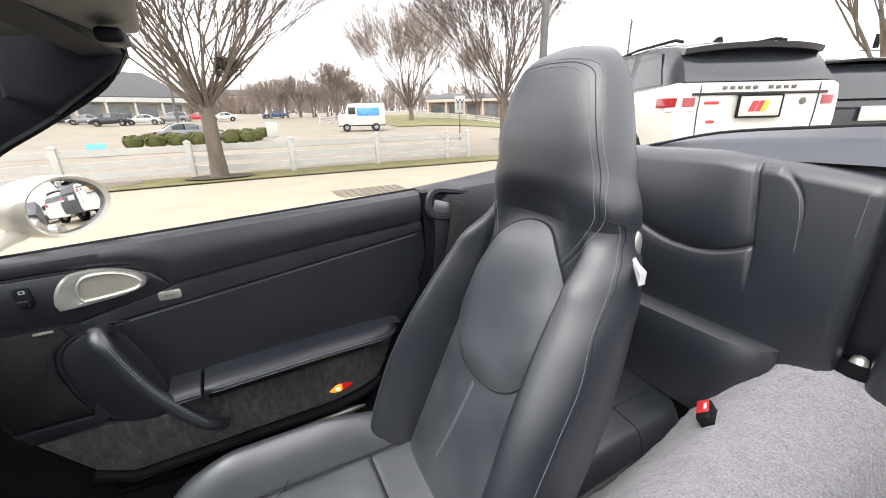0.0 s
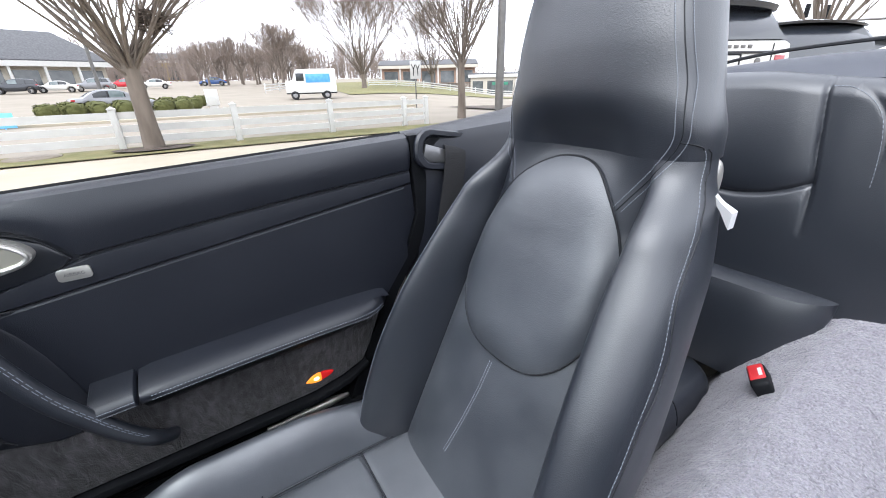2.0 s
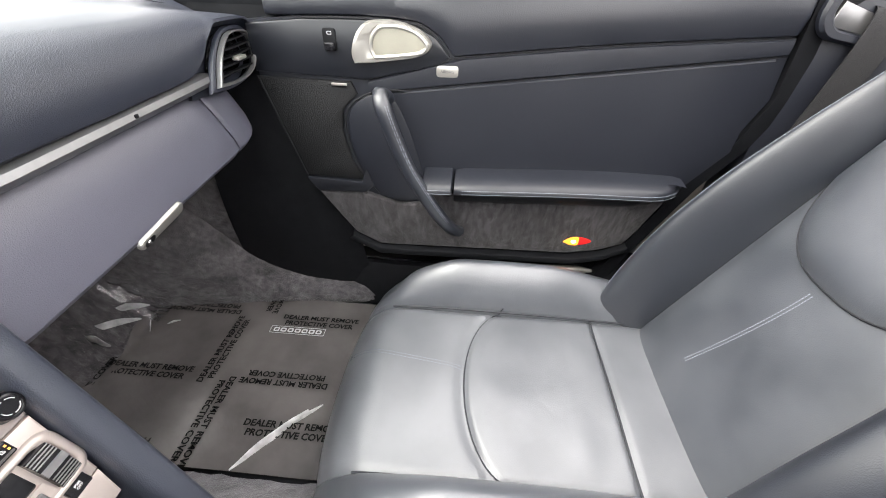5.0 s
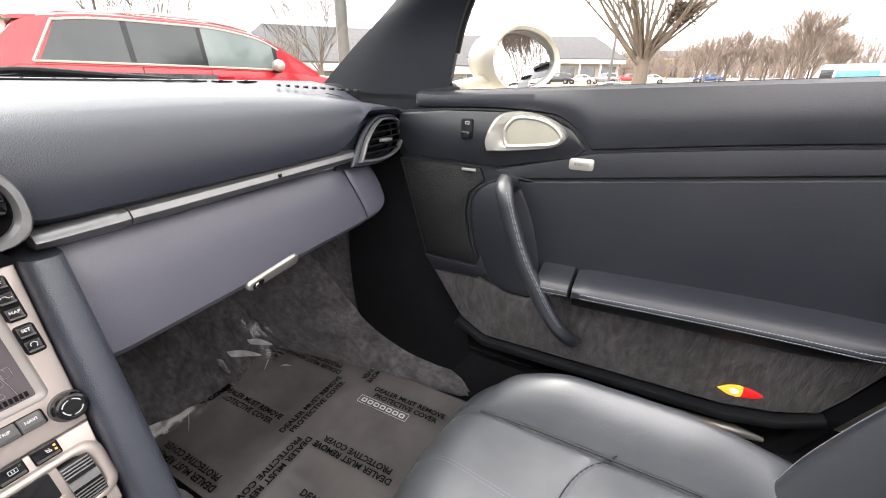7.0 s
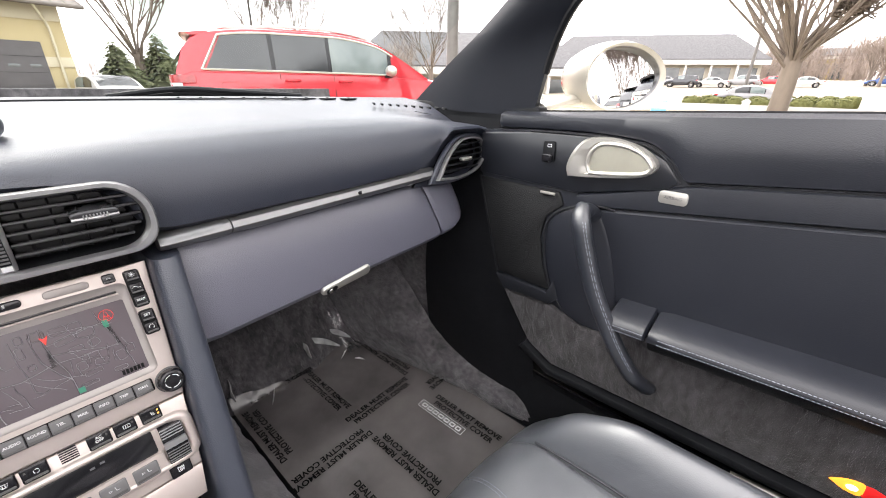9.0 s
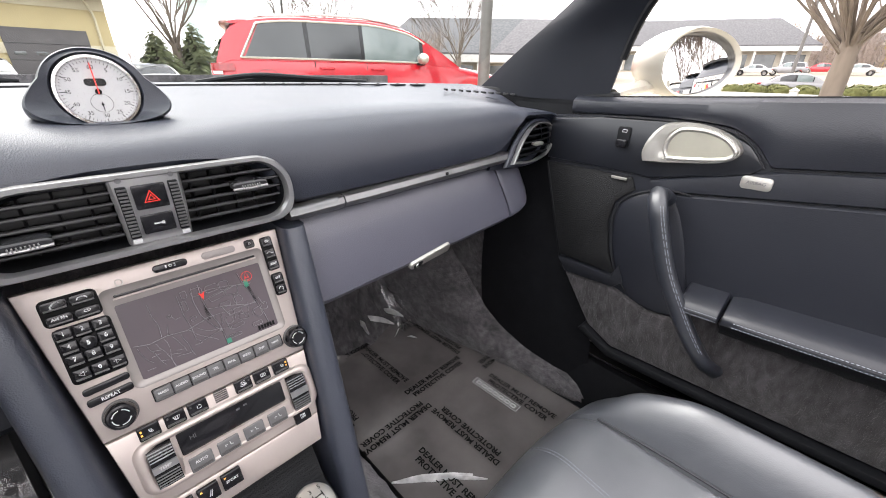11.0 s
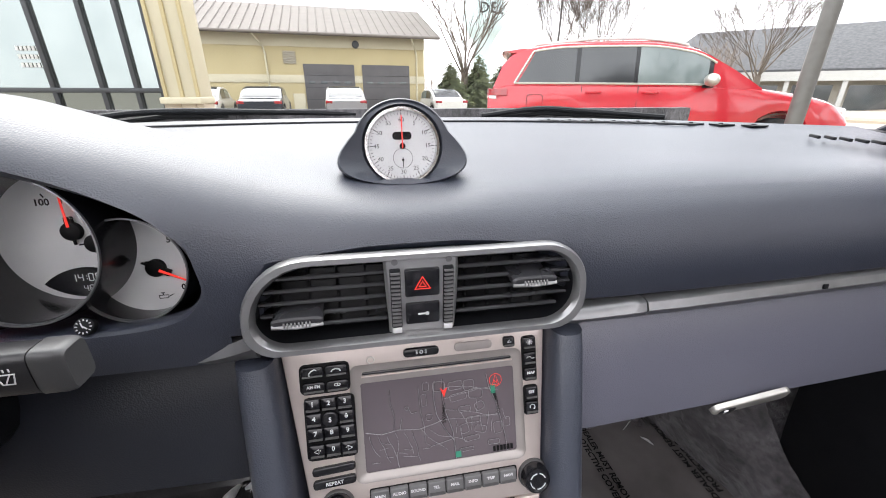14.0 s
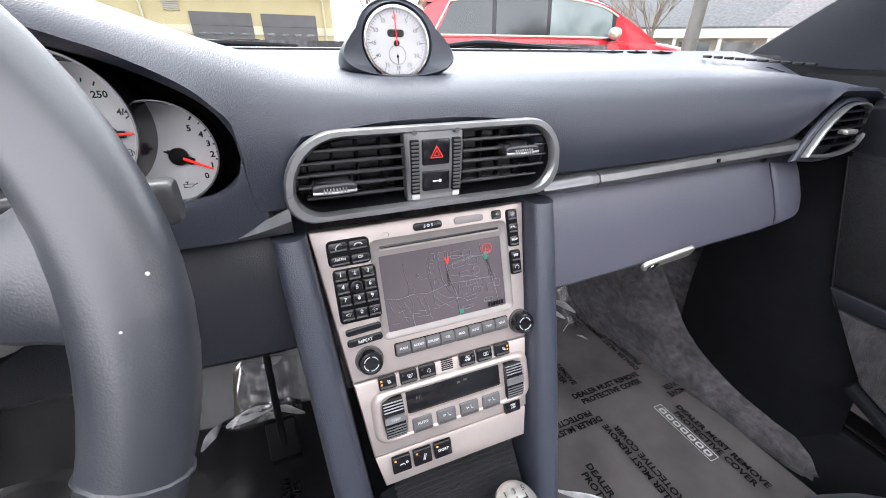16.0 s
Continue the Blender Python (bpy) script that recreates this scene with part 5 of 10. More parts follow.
loft(bm, [[(0.045 + w * math.cos(a), 0.375 + w * math.sin(a), z) for a in [2 * math.pi * k / 20 for k in range(20)]] for w, z in ((0.05, 0.3870), (0.042, 0.4070), (0.03, 0.4240), (0.018, 0.4380), (0.012, 0.4470))])
part("boot", bm, NAVY, shifter, "navy leather boot")
bm = B()
loft(bm, [[(0.047 + w * math.cos(a), 0.372 + w * math.sin(a) * 1.15, z) for a in [2 * math.pi * k / 24 for k in range(24)]] for w, z in ((0.010, 0.4420), (0.017, 0.4520), (0.0225, 0.4670), (0.024, 0.4800), (0.022, 0.4880))])
part("knob", bm, NAVY, shifter)
bm = B()
loft(bm, [[(0.047 + w * math.cos(a), 0.372 + w * math.sin(a) * 1.15, z) for a in [2 * math.pi * k / 24 for k in range(24)]] for w, z in ((0.0222, 0.4875), (0.021, 0.4920), (0.016, 0.4955), (0.006, 0.4970))])
cap = part("knob_cap", bm, SILVER, shifter, "satin silver cap")
bm = B()
for k, t_ in enumerate("135"):
    lettering(bm, t_, 0.008, Matrix.Translation((0.037 + 0.010 * k, 0.381, 0.4980)))
for k, t_ in enumerate("246"):
    lettering(bm, t_, 0.008, Matrix.Translation((0.037 + 0.010 * k, 0.363, 0.4980)))
box(bm, (0.047, 0.372, 0.4975), (0.020, 0.0009, 0.0006))
for k in range(3):
    box(bm, (0.037 + 0.01 * k, 0.372, 0.4975), (0.0009, 0.008, 0.0006))
part("shift_pattern", bm, INK, cap, smooth=False)
bm = B()
box(bm, (-0.012, -0.335, 0.462), (0.165, 0.28, 0.075), 0.022, None, 4)
part("armrest_lid", bm, SEAT, console, "padded leather armrest lid")
bm = B()
box(bm, (-0.012, -0.335, 0.405), (0.14, 0.25, 0.06), 0.01)
part("armrest_box", bm, BLACK, console)

# ---- passenger door ----
door = thing("passenger_door", "navy leather car door with silver pull, grab handle and carpeted lower panel", "car door", (0.68, 0, 0.4))
SIDE_X = plane_at((0, 0, 0), (0, -1, 0), (0, 0, 1))  # local x is -y, local z points to -x


def DX(x):
    return Matrix.Translation((x, 0, 0)) @ SIDE_X


def yz(*pts):
    return [(-y, z) for y, z in pts]


def door_top(y):
    return table(y, (-0.40, 0.0, 0.41), (0.9165, 0.897, 0.877))


def seam_one(y):
    return table(y, (-0.40, -0.10, 0.148), (0.846, 0.822, 0.795)) if y < 0.148 else table(y, (0.148, 0.175, 0.215, 0.30, 0.47), (0.795, 0.826, 0.845, 0.850, 0.846))


def seam_two(y):
    return lerp(0.818, 0.730, (y + 0.388) / 0.69)


# base panel
bm = B()
prism(bm, yz((0.505, 0.84), (0.40, 0.85), (-0.385, 0.88), (-0.397, 0.75), (-0.365, 0.665), (-0.312, 0.585), (-0.244, 0.435), (-0.19, 0.41), (-0.13, 0.398), (0.30, 0.392), (0.354, 0.42), (0.43, 0.535), (0.50, 0.745)), DX(0.73), 0.054)
part("inner_panel", bm, NAVY, door, "navy leather door panel")
# window-sill pad
bm = B()
rings = []
for i in range(161):
    y = lerp(0.465, -0.388, i / 160)
    zt, zs = door_top(y), seam_one(y)
    zs = min(zs, zt - 0.018)
    e = 0.004 if i in (0, 160) else 0
    k = 0.010 * (1 - min(1.0, (zt - zs) / 0.08))
    rings.append([(0.70, y, zs), (0.675, y, zs + 0.001), (0.668 + e + 0.3 * k, y, zs + 0.004), (0.662 + e + 0.8 * k, y, lerp(zs, zt, 0.4)), (0.664 + e + 0.7 * k, y, lerp(zs, zt, 0.75)), (0.672 + e, y, zt - 0.005), (0.688, y, zt), (0.715, y, zt - 0.001), (0.722, y, zt - 0.02)])
loft(bm, rings)
part("sill_pad", bm, NAVY, door, "padded navy leather top rail")
# middle band between the two seams
bm = B()
rings = []
for i in range(41):
    y = lerp(0.30, -0.386, i / 40)
    zs, z2 = min(seam_one(y), 0.80 if y > 0.13 else 1) - 0.0012, seam_two(y) + 0.0008
    if y > 0.13:
        zs = lerp(seam_one(0.13) - 0.0012, 0.752, (y - 0.13) / 0.17)
    zs = max(zs, z2 + 0.004)
    rings.append([(0.69, y, z2), (0.673, y, z2), (0.669, y, z2 + 0.003), (0.668, y, (z2 + zs) / 2), (0.669, y, zs - 0.003), (0.673, y, zs), (0.69, y, zs)])
loft(bm, rings)
part("middle_band", bm, NAVY, door)
# main lower field under the second seam
bm = B()
rings = []
for i in range(41):
    y = lerp(0.262, -0.372, i / 40)
    zt = seam_two(y) - 0.0008
    zb = 0.56
    k = max(0.0, (-0.30 - y) / 0.09)
    zb = lerp(0.56, 0.68, k) if k > 0 else zb
    rings.append([(0.69, y, zt), (0.674, y, zt), (0.669, y, zt - 0.004), (0.670, y, lerp(zt, zb, 0.5)), (0.672, y, zb)])
loft(bm, rings, False)
part("door_field", bm, NAVY, door)
bm = B()
tube(bm, [(0.6735, y, seam_two(y) - 0.0005) for y in [lerp(0.30, -0.387, i / 30) for i in range(31)]], 0.0012, 6)
tube(bm, [(0.6725, y, seam_one(y) - 0.0015) for y in [lerp(0.148, -0.387, i / 40) for i in range(41)]], 0.0012, 6)
part("panel_seams", bm, SEAM, door)
# dark control plate at the front
bm = B()
prism(bm, yz((0.503, 0.836), (0.503, 0.76), (0.40, 0.757), (0.30, 0.754), (0.17, 0.783), (0.155, 0.797), (0.178, 0.824), (0.215, 0.8425), (0.30, 0.8475), (0.40, 0.846)), DX(0.70), 0.031, 0.004)
part("control_plate", bm, PLATE_DARK, door, "smooth dark control plate")
bm = B()
tube(bm, smooth_path([(0.6695, 0.155, 0.795), (0.6695, 0.178, 0.8245), (0.6695, 0.215, 0.8435), (0.6695, 0.30, 0.8488), (0.6695, 0.40, 0.847)], 5), 0.0014, 6)
part("plate_seam", bm, SEAM, door)
# door pull
PULL = [(-q.x, q.y) for q in smooth_path([(0.318, 0.782, 0), (0.322, 0.797, 0), (0.317, 0.817, 0), (0.306, 0.835, 0), (0.291, 0.846, 0), (0.266, 0.849, 0), (0.244, 0.848, 0), (0.219, 0.842, 0), (0.197, 0.831, 0), (0.186, 0.818, 0), (0.188, 0.808, 0), (0.200, 0.799, 0), (0.222, 0.793, 0), (0.258, 0.788, 0), (0.289, 0.784, 0), (0.318, 0.782, 0)], 4)[:-1]]
BOWL = [(-q.x, q.y) for q in smooth_path([(0.281, 0.794, 0), (0.286, 0.806, 0), (0.284, 0.822, 0), (0.276, 0.834, 0), (0.266, 0.8395, 0), (0.248, 0.8405, 0), (0.229, 0.8385, 0), (0.209, 0.831, 0), (0.196, 0.820, 0), (0.193, 0.812, 0), (0.199, 0.805, 0), (0.212, 0.8010, 0), (0.230, 0.7985, 0), (0.248, 0.7965, 0), (0.265, 0.7948, 0), (0.281, 0.794, 0)], 4)[:-1]]
bm = B()
ring_prism(bm, PULL, BOWL, DX(0.669), 0.012)
pull = part("door_pull", bm, SILVER, door, "satin silver door pull")
bm = B()
tube(bm, [DX(0.669) @ Vector((x, z, 0.0125)) for x, z in BOWL + BOWL[:1]], 0.0032, 8)
part("pull_rim", bm, SILVER, pull, "raised bright rim of the pull")
bm = B()
cy = sum(p[0] for p in BOWL) / len(BOWL) + 0.012
cz = sum(p[1] for p in BOWL) / len(BOWL) - 0.004
loft(bm, [[DX(0.669) @ Vector((lerp(x, cy, k), lerp(z, cz, k), h)) for x, z in BOWL] for k, h in ((0, 0.012), (0.02, 0.002), (0.06, -0.007), (0.18, -0.013), (0.45, -0.0155), (0.98, -0.016))], True, True)
part("pull_bowl", bm, material("brushed_bowl_metal", (0.60, 0.58, 0.49), 0.34, 0.8, color2=(0.66, 0.64, 0.54), scale=30, rough_var=0.05), pull, "hollow brushed metal bowl")
bm = B()
prism(bm, rrect(0.022, 0.035, 0.004, 3, -0.359, 0.816), DX(0.670), 0.004, 0.001)
sw = part("window_switch", bm, BLACK, door, "black window switch")
bm = B()
prism(bm, rrect(0.018, 0.014, 0.003, 3, -0.359, 0.806), DX(0.666), 0.006, 0.002)
part("switch_rocker", bm, GLOSS_BLACK, sw)
bm = B()
ring_prism(bm, rrect(0.008, 0.005, 0.001, 2, -0.358, 0.8265), rrect(0.0065, 0.0035, 0.0008, 2, -0.358, 0.8265), DX(0.6658), 0.0004)
part("switch_mark", bm, WHITE_INK, sw)
# badges
bm = B()
prism(bm, rrect(0.038, 0.0185, 0.005, 4, -0.158, 0.7740), DX(0.6685), 0.003, 0.0008)
badge = part("badge", bm, SILVER, door, "small rounded silver badge")
bm = B()
lettering(bm, "AIRBAG", 0.0068, DX(0.6652) @ Matrix.Translation((-0.158, 0.7740, 0)))
part("badge_print", bm, SILVER_DARK, badge)
# speaker panel
bm = B()
prism(bm, yz((0.502, 0.752), (0.332, 0.749), (0.322, 0.728), (0.352, 0.70), (0.358, 0.66), (0.346, 0.60), (0.325, 0.556), (0.445, 0.560)), DX(0.685), 0.014, 0.003)
part("speaker_grille", bm, GRILLE, door, "black fine-mesh speaker grille")
bm = B()
prism(bm, yz((0.4445, 0.5575), (0.330, 0.5535), (0.318, 0.582), (0.304, 0.547), (0.322, 0.530), (0.424, 0.527)), DX(0.685), 0.020, 0.003)
part("grille_foot", bm, PLATE_DARK, door, "smooth dark foot of the speaker grille")
bm = B()
box(bm, (0.669, 0.353, 0.7445), (0.004, 0.028, 0.0048), 0.0008)
part("speaker_badge", bm, SILVER, door, "thin silver speaker badge")
bm = B()
tube(bm, smooth_path([(0.670, 0.502, 0.753), (0.670, 0.445, 0.560), (0.670, 0.427, 0.527)], 4), 0.0018, 6)
part("grille_seam", bm, BLACK, door)
# recess behind the grab handle
bm = B()
prism(bm, [(-q.x, q.y) for q in smooth_path([(0.262, 0.738, 0), (0.30, 0.729, 0), (0.333, 0.708, 0), (0.346, 0.675, 0), (0.340, 0.62, 0), (0.321, 0.565, 0), (0.290, 0.524, 0), (0.255, 0.513, 0), (0.215, 0.516, 0), (0.200, 0.56, 0), (0.218, 0.64, 0), (0.240, 0.70, 0), (0.262, 0.738, 0)], 4)[:-1]], DX(0.690), 0.0225, 0.006)
part("handle_recess", bm, NAVY, door)
bm = B()
tube(bm, [(0.6685, p.x, p.y) for p in smooth_path([(0.235, 0.738, 0), (0.262, 0.739, 0), (0.30, 0.731, 0), (0.335, 0.710, 0), (0.349, 0.676, 0), (0.343, 0.62, 0), (0.324, 0.565, 0), (0.297, 0.530, 0)], 5)], 0.0016, 6)
part("recess_seam", bm, SEAM, door)
grab_path = smooth_path([(0.672, 0.268, 0.722), (0.650, 0.272, 0.735), (0.624, 0.270, 0.737), (0.611, 0.262, 0.722), (0.610, 0.250, 0.685), (0.611, 0.226, 0.622), (0.613, 0.198, 0.570), (0.618, 0.170, 0.522), (0.634, 0.142, 0.476), (0.660, 0.122, 0.448)], 5)
bm = B()
nn = len(grab_path)
tube(bm, grab_path, [0.0158 - 0.002 * i / nn for i in range(nn)], 12, 0.80, (1, 0, 0))
grab = part("grab_handle", bm, SEAT, door, "stitched leather grab handle")
bm = B()
for i in range(14, nn - 8, 1):
    p, q = grab_path[i], grab_path[i + 1]
    for o in (0.0065, 0.0105):
        d = (q - p)
        a = p + Vector((-0.0112 + 0.001 * i / nn, -o, 0.004))
        tube(bm, [a + d * 0.1, a + d * 0.8], 0.0006, 4)
part("handle_stitching", bm, STITCH, grab)


def stitch_run(bm, path, r=0.0006, gap=0.0045):
    """Short threads along a seam."""
    for a, b in zip(path, path[1:]):
        n = max(1, round((b - a).length / gap))
        for k in range(n):
            tube(bm, [lerp(a, b, k / n), lerp(a, b, (k + 0.62) / n)], r, 4)


# armrest
def arm(y0, y1, name):
    bm = B()
    rings = []
    for i in range(25):
        t = i / 24
        y = lerp(y0, y1, t)
        zt = table(y, (-0.31, -0.2, 0.2), (0.602, 0.605, 0.592))
        end = max(0.0, (t - 0.75) / 0.25) if y1 < -0.2 else 0.0
        xi = 0.606 + 0.050 * end ** 3
        e = 0.004 if i in (0, 24) else 0
        zb = zt - 0.032 + 0.010 * end
        rings.append([(0.69, y, zt + 0.002), (0.672, y, zt - e), (0.640, y, zt - 0.004 - e), (xi + 0.010, y, zt - 0.009 - e), (xi + 0.002 + e, y, zt - 0.016), (xi + e, y, zt - 0.023), (xi + 0.004, y, zb + 0.003), (xi + 0.014, y, zb + e), (0.69, y, zb)])
    loft(bm, rings)
    a = part(name, bm, NAVY, door, "padded leather armrest")
    bm = B()
    for dz in (0.0185, 0.0255):
        stitch_run(bm, [Vector((0.606 + 0.05 * (max(0.0, (t - 0.75) / 0.25) ** 3 if y1 < -0.2 else 0) + (0.0006 if dz < 0.02 else -0.0002), lerp(y0, y1, t), table(lerp(y0, y1, t), (-0.31, -0.2, 0.2), (0.602, 0.605, 0.592)) - dz)) for t in [k / 30 for k in range(1, 30)]])
    part("armrest_piping", bm, STITCH, a)


arm(0.198, 0.139, "armrest_front")
arm(0.135, -0.305, "armrest")
bm = B()
rings = []
for i in range(13):
    y = lerp(0.135, -0.29, i / 12)
    zt = table(y, (-0.31, -0.2, 0.2), (0.5775, 0.5740, 0.5610))
    xi = 0.622 + 0.04 * max(0.0, (-0.19 - y) / 0.10) ** 2
    rings.append([(0.69, y, zt), (xi, y, zt), (xi + 0.004, y, zt - 0.012), (xi + 0.022, y, zt - 0.030), (0.69, y, zt - 0.034)])
loft(bm, rings)
part("armrest_base", bm, BLACK, door)
# carpeted map pocket
bm = B()
prism(bm, yz((0.424, 0.524), (0.318, 0.527), (0.290, 0.517), (0.255, 0.506), (0.205, 0.510), (0.17, 0.540), (-0.288, 0.552), (-0.262, 0.475), (-0.240, 0.435), (-0.19, 0.415), (-0.12, 0.402), (0.30, 0.394), (0.356, 0.424)), DX(0.69), 0.024, 0.008, 3)
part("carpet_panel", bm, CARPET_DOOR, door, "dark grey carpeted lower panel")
bm = B()
prism(bm, yz((0.36, 0.424), (0.30, 0.392), (-0.13, 0.396), (-0.20, 0.412), (-0.246, 0.437), (-0.25, 0.425), (-0.20, 0.396), (-0.13, 0.380), (0.30, 0.376), (0.37, 0.412)), DX(0.70), 0.045, 0.003)
part("lower_edge", bm, BLACK, door)
# courtesy lamp
bm = B()
prism(bm, [(-q.x, q.y) for q in smooth_path([(-0.110, 0.436, 0), (-0.125, 0.447, 0), (-0.142, 0.449, 0), (-0.142, 0.430, 0), (-0.125, 0.429, 0), (-0.110, 0.436, 0)], 3)[:-1]], DX(0.668), 0.005, 0.002)
lamp_ = part("courtesy_lamp", bm, AMBER, door, "lit amber door lamp")
bm = B()
ball(bm, DX(0.668) @ Vector((0.132, 0.4385, 0.005)), (0.002, 0.006, 0.0045), 14, 8)
part("bulb_glow", bm, material("bulb_light", (1.0, 0.72, 0.28), 0.4, emit=1.6), lamp_, "bright lamp centre")
bm = B()
prism(bm, [(-q.x, q.y) for q in smooth_path([(-0.143, 0.430, 0), (-0.143, 0.449, 0), (-0.160, 0.447, 0), (-0.170, 0.441, 0), (-0.158, 0.433, 0), (-0.143, 0.430, 0)], 3)[:-1]], DX(0.668), 0.005, 0.002)
part("lamp_reflector", bm, RED_LENS, door, "red lamp lens")
# weather strip and outer skin
bm = B()
loft(bm, [[(0.722, y, door_top(y) - 0.010), (0.730, y, door_top(y) + 0.001), (0.736, y, door_top(y) - 0.010)] for y in [lerp(0.42, -0.40, i / 20) for i in range(21)]])
part("weather_strip", bm, BLACK, door, "black rubber window seal")
bm = B()
loft(bm, [[(0.742, y, door_top(y) - 0.012), (0.785, y, door_top(y) - 0.03), (0.83, y, 0.75), (0.85, y, 0.62), (0.83, y, 0.42), (0.80, y, 0.30), (0.76, y, 0.30), (0.742, y, 0.4)] for y in [lerp(0.48, -0.40, i / 20) for i in range(21)]])
part("outer_skin", bm, CREAM, door, "cream painted outer skin")

# ---- wing mirror ----
wing = thing("wing_mirror", "cream painted oval wing mirror", "car mirror", (0.86, 0.33, 0.93))
NV = Vector((-0.46, -0.888, 0.085)).normalized()
MM = plane_at((0.865, 0.330, 0.935), Vector((0, 0, 1)).cross(NV), (0, 0, 1))
bm = B()
def egg(a, b, n=40):
    return [(a * math.cos(t) * (1 + 0.10 * math.cos(t)), b * math.sin(t)) for t in [2 * math.pi * k / n for k in range(n)]]
loft(bm, [[MM @ Vector((x * k, y * k, z)) for x, y in egg(0.101, 0.0625)] for k, z in ((0.86, 0.004), (0.95, 0.010), (1.0, -0.004), (1.01, -0.02), (0.96, -0.05), (0.82, -0.08), (0.55, -0.10), (0.1, -0.108))] , True, False)
part("housing", bm, CREAM, wing, "cream painted mirror shell")
bm = B()
loft(bm, [[MM @ Vector((x * k, y * k, z)) for x, y in egg(0.101, 0.0625)] for k, z in ((0.865, 0.005), (0.885, -0.008), (0.86, -0.012))], True, False)
part("inner_rim", bm, SILVER_DARK, wing)
bm = B()
GM = MM @ Matrix.Translation((0, 0, -0.012)) @ Matrix.Rotation(radians(-7), 4, "Y") @ Matrix.Rotation(radians(-4.5), 4, "X")
loft(bm, [[GM @ Vector((x * k, y * k, 0.002 - (x * x + y * y) * k * k / 2.3)) for x, y in egg(0.0885, 0.0545)] for k in (1.0, 0.9, 0.8, 0.7, 0.6, 0.5, 0.4, 0.3, 0.2, 0.1, 0.02)], True, True)
part("mirror_glass", bm, MIRROR, wing, "clear mirror glass")
bm = B()
tube(bm, smooth_path([(0.735, 0.425, 0.880), (0.765, 0.415, 0.886), (0.81, 0.40, 0.893), (0.85, 0.38, 0.90)], 4), [0.020] * 4 + [0.019] * 4 + [0.022] * 4 + [0.028], 10, 0.55, (0, 0, 1))
part("arm", bm, CREAM, wing)

# ---- passenger seat ----
seat = thing("passenger_seat", "navy leather sports seat with integral headrest and oval back insert", "car seat", (0.35, -0.1, 0.2))
SC = 0.340
BU, BN = Vector((0, -0.351, 0.936)), Vector((0, 0.936, 0.351))


def back_pt(x, z, out=0.0):
    """A place on the leaning backrest plane."""
    return Vector((x, -0.355 - 0.375 * (z - 0.586), z)) + BN * out


def w_in(z):
    return table(z, (0.28, 0.36, 0.50, 0.66, 0.80, 0.90, 1.0), (0.172, 0.168, 0.156, 0.142, 0.130, 0.116, 0.100))


def w_out(z):
    return table(z, (0.28, 0.36, 0.45, 0.56, 0.66, 0.76, 0.80, 0.86, 0.90, 0.93, 0.96, 1.00, 1.03, 1.06, 1.09, 1.12, 1.15, 1.17, 1.182, 1.19),
                 (0.205, 0.234, 0.244, 0.240, 0.226, 0.205, 0.1965, 0.184, 0.164, 0.152, 0.146, 0.137, 0.132, 0.127, 0.121, 0.113, 0.100, 0.085, 0.066, 0.034))


def w_side(z, s):
    """Half width on the door side (s > 0) or the console side."""
    return w_out(z) - (0.0 if s > 0 else table(z, (0.30, 0.50, 0.66, 0.785, 0.86, 0.90, 0.93, 0.96, 1.0), (0.0, -0.003, -0.011, -0.016, -0.003, 0.001, -0.001, -0.003, -0.001)))


def ridge(z, s):
    """Where the bolster stands highest, from the centre line."""
    wo = w_out(z) - (0.0 if s > 0 else table(z, (0.30, 0.50, 0.70, 0.90, 1.0), (0.0, 0.010, 0.018, 0.020, 0.018)))
    wi = min(w_in(z), wo - 0.02)
    return wi + 0.62 * (wo - wi)


def w_mid(z):
    return SC + table(z, (0.30, 0.60, 0.80, 0.86, 0.92, 0.96, 1.0, 1.19), (0.012, 0.008, 0.002, -0.006, -0.018, -0.024, -0.023, -0.018))


def bol_h(z):
    return table(z, (0.28, 0.38, 0.52, 0.64, 0.76, 0.86, 0.93, 1.0, 1.07), (0.06, 0.100, 0.104, 0.096, 0.074, 0.046, 0.028, 0.010, -0.004))


def mid_y(z):
    """Front of the backrest on its centre line."""
    if z < 0.80:
        return -0.355 - 0.375 * (z - 0.586)
    return table(z, (0.80, 0.84, 0.88, 0.92, 0.96, 1.00, 1.04, 1.08, 1.12, 1.15, 1.17, 1.182, 1.19), (-0.4353, -0.446, -0.448, -0.443, -0.434, -0.428, -0.429, -0.434, -0.443, -0.455, -0.468, -0.482, -0.500))


def head_front(x, z):
    """The broad round front of the headrest, hollowed above the oval insert."""
    k = min(1.0, abs(x) / w_side(z, x))
    b = table(z, (0.80, 0.96, 1.02, 1.12, 1.19), (0.050, 0.046, 0.062, 0.054, 0.040))
    hollow = 0.024 * math.exp(-(x / 0.072) ** 4) * math.exp(-((z - 0.925) / (0.040 if z > 0.925 else 0.06)) ** 2)
    return mid_y(z) - b * (1 - (1 - k ** 2.6) ** (1 / 2.6)) - hollow


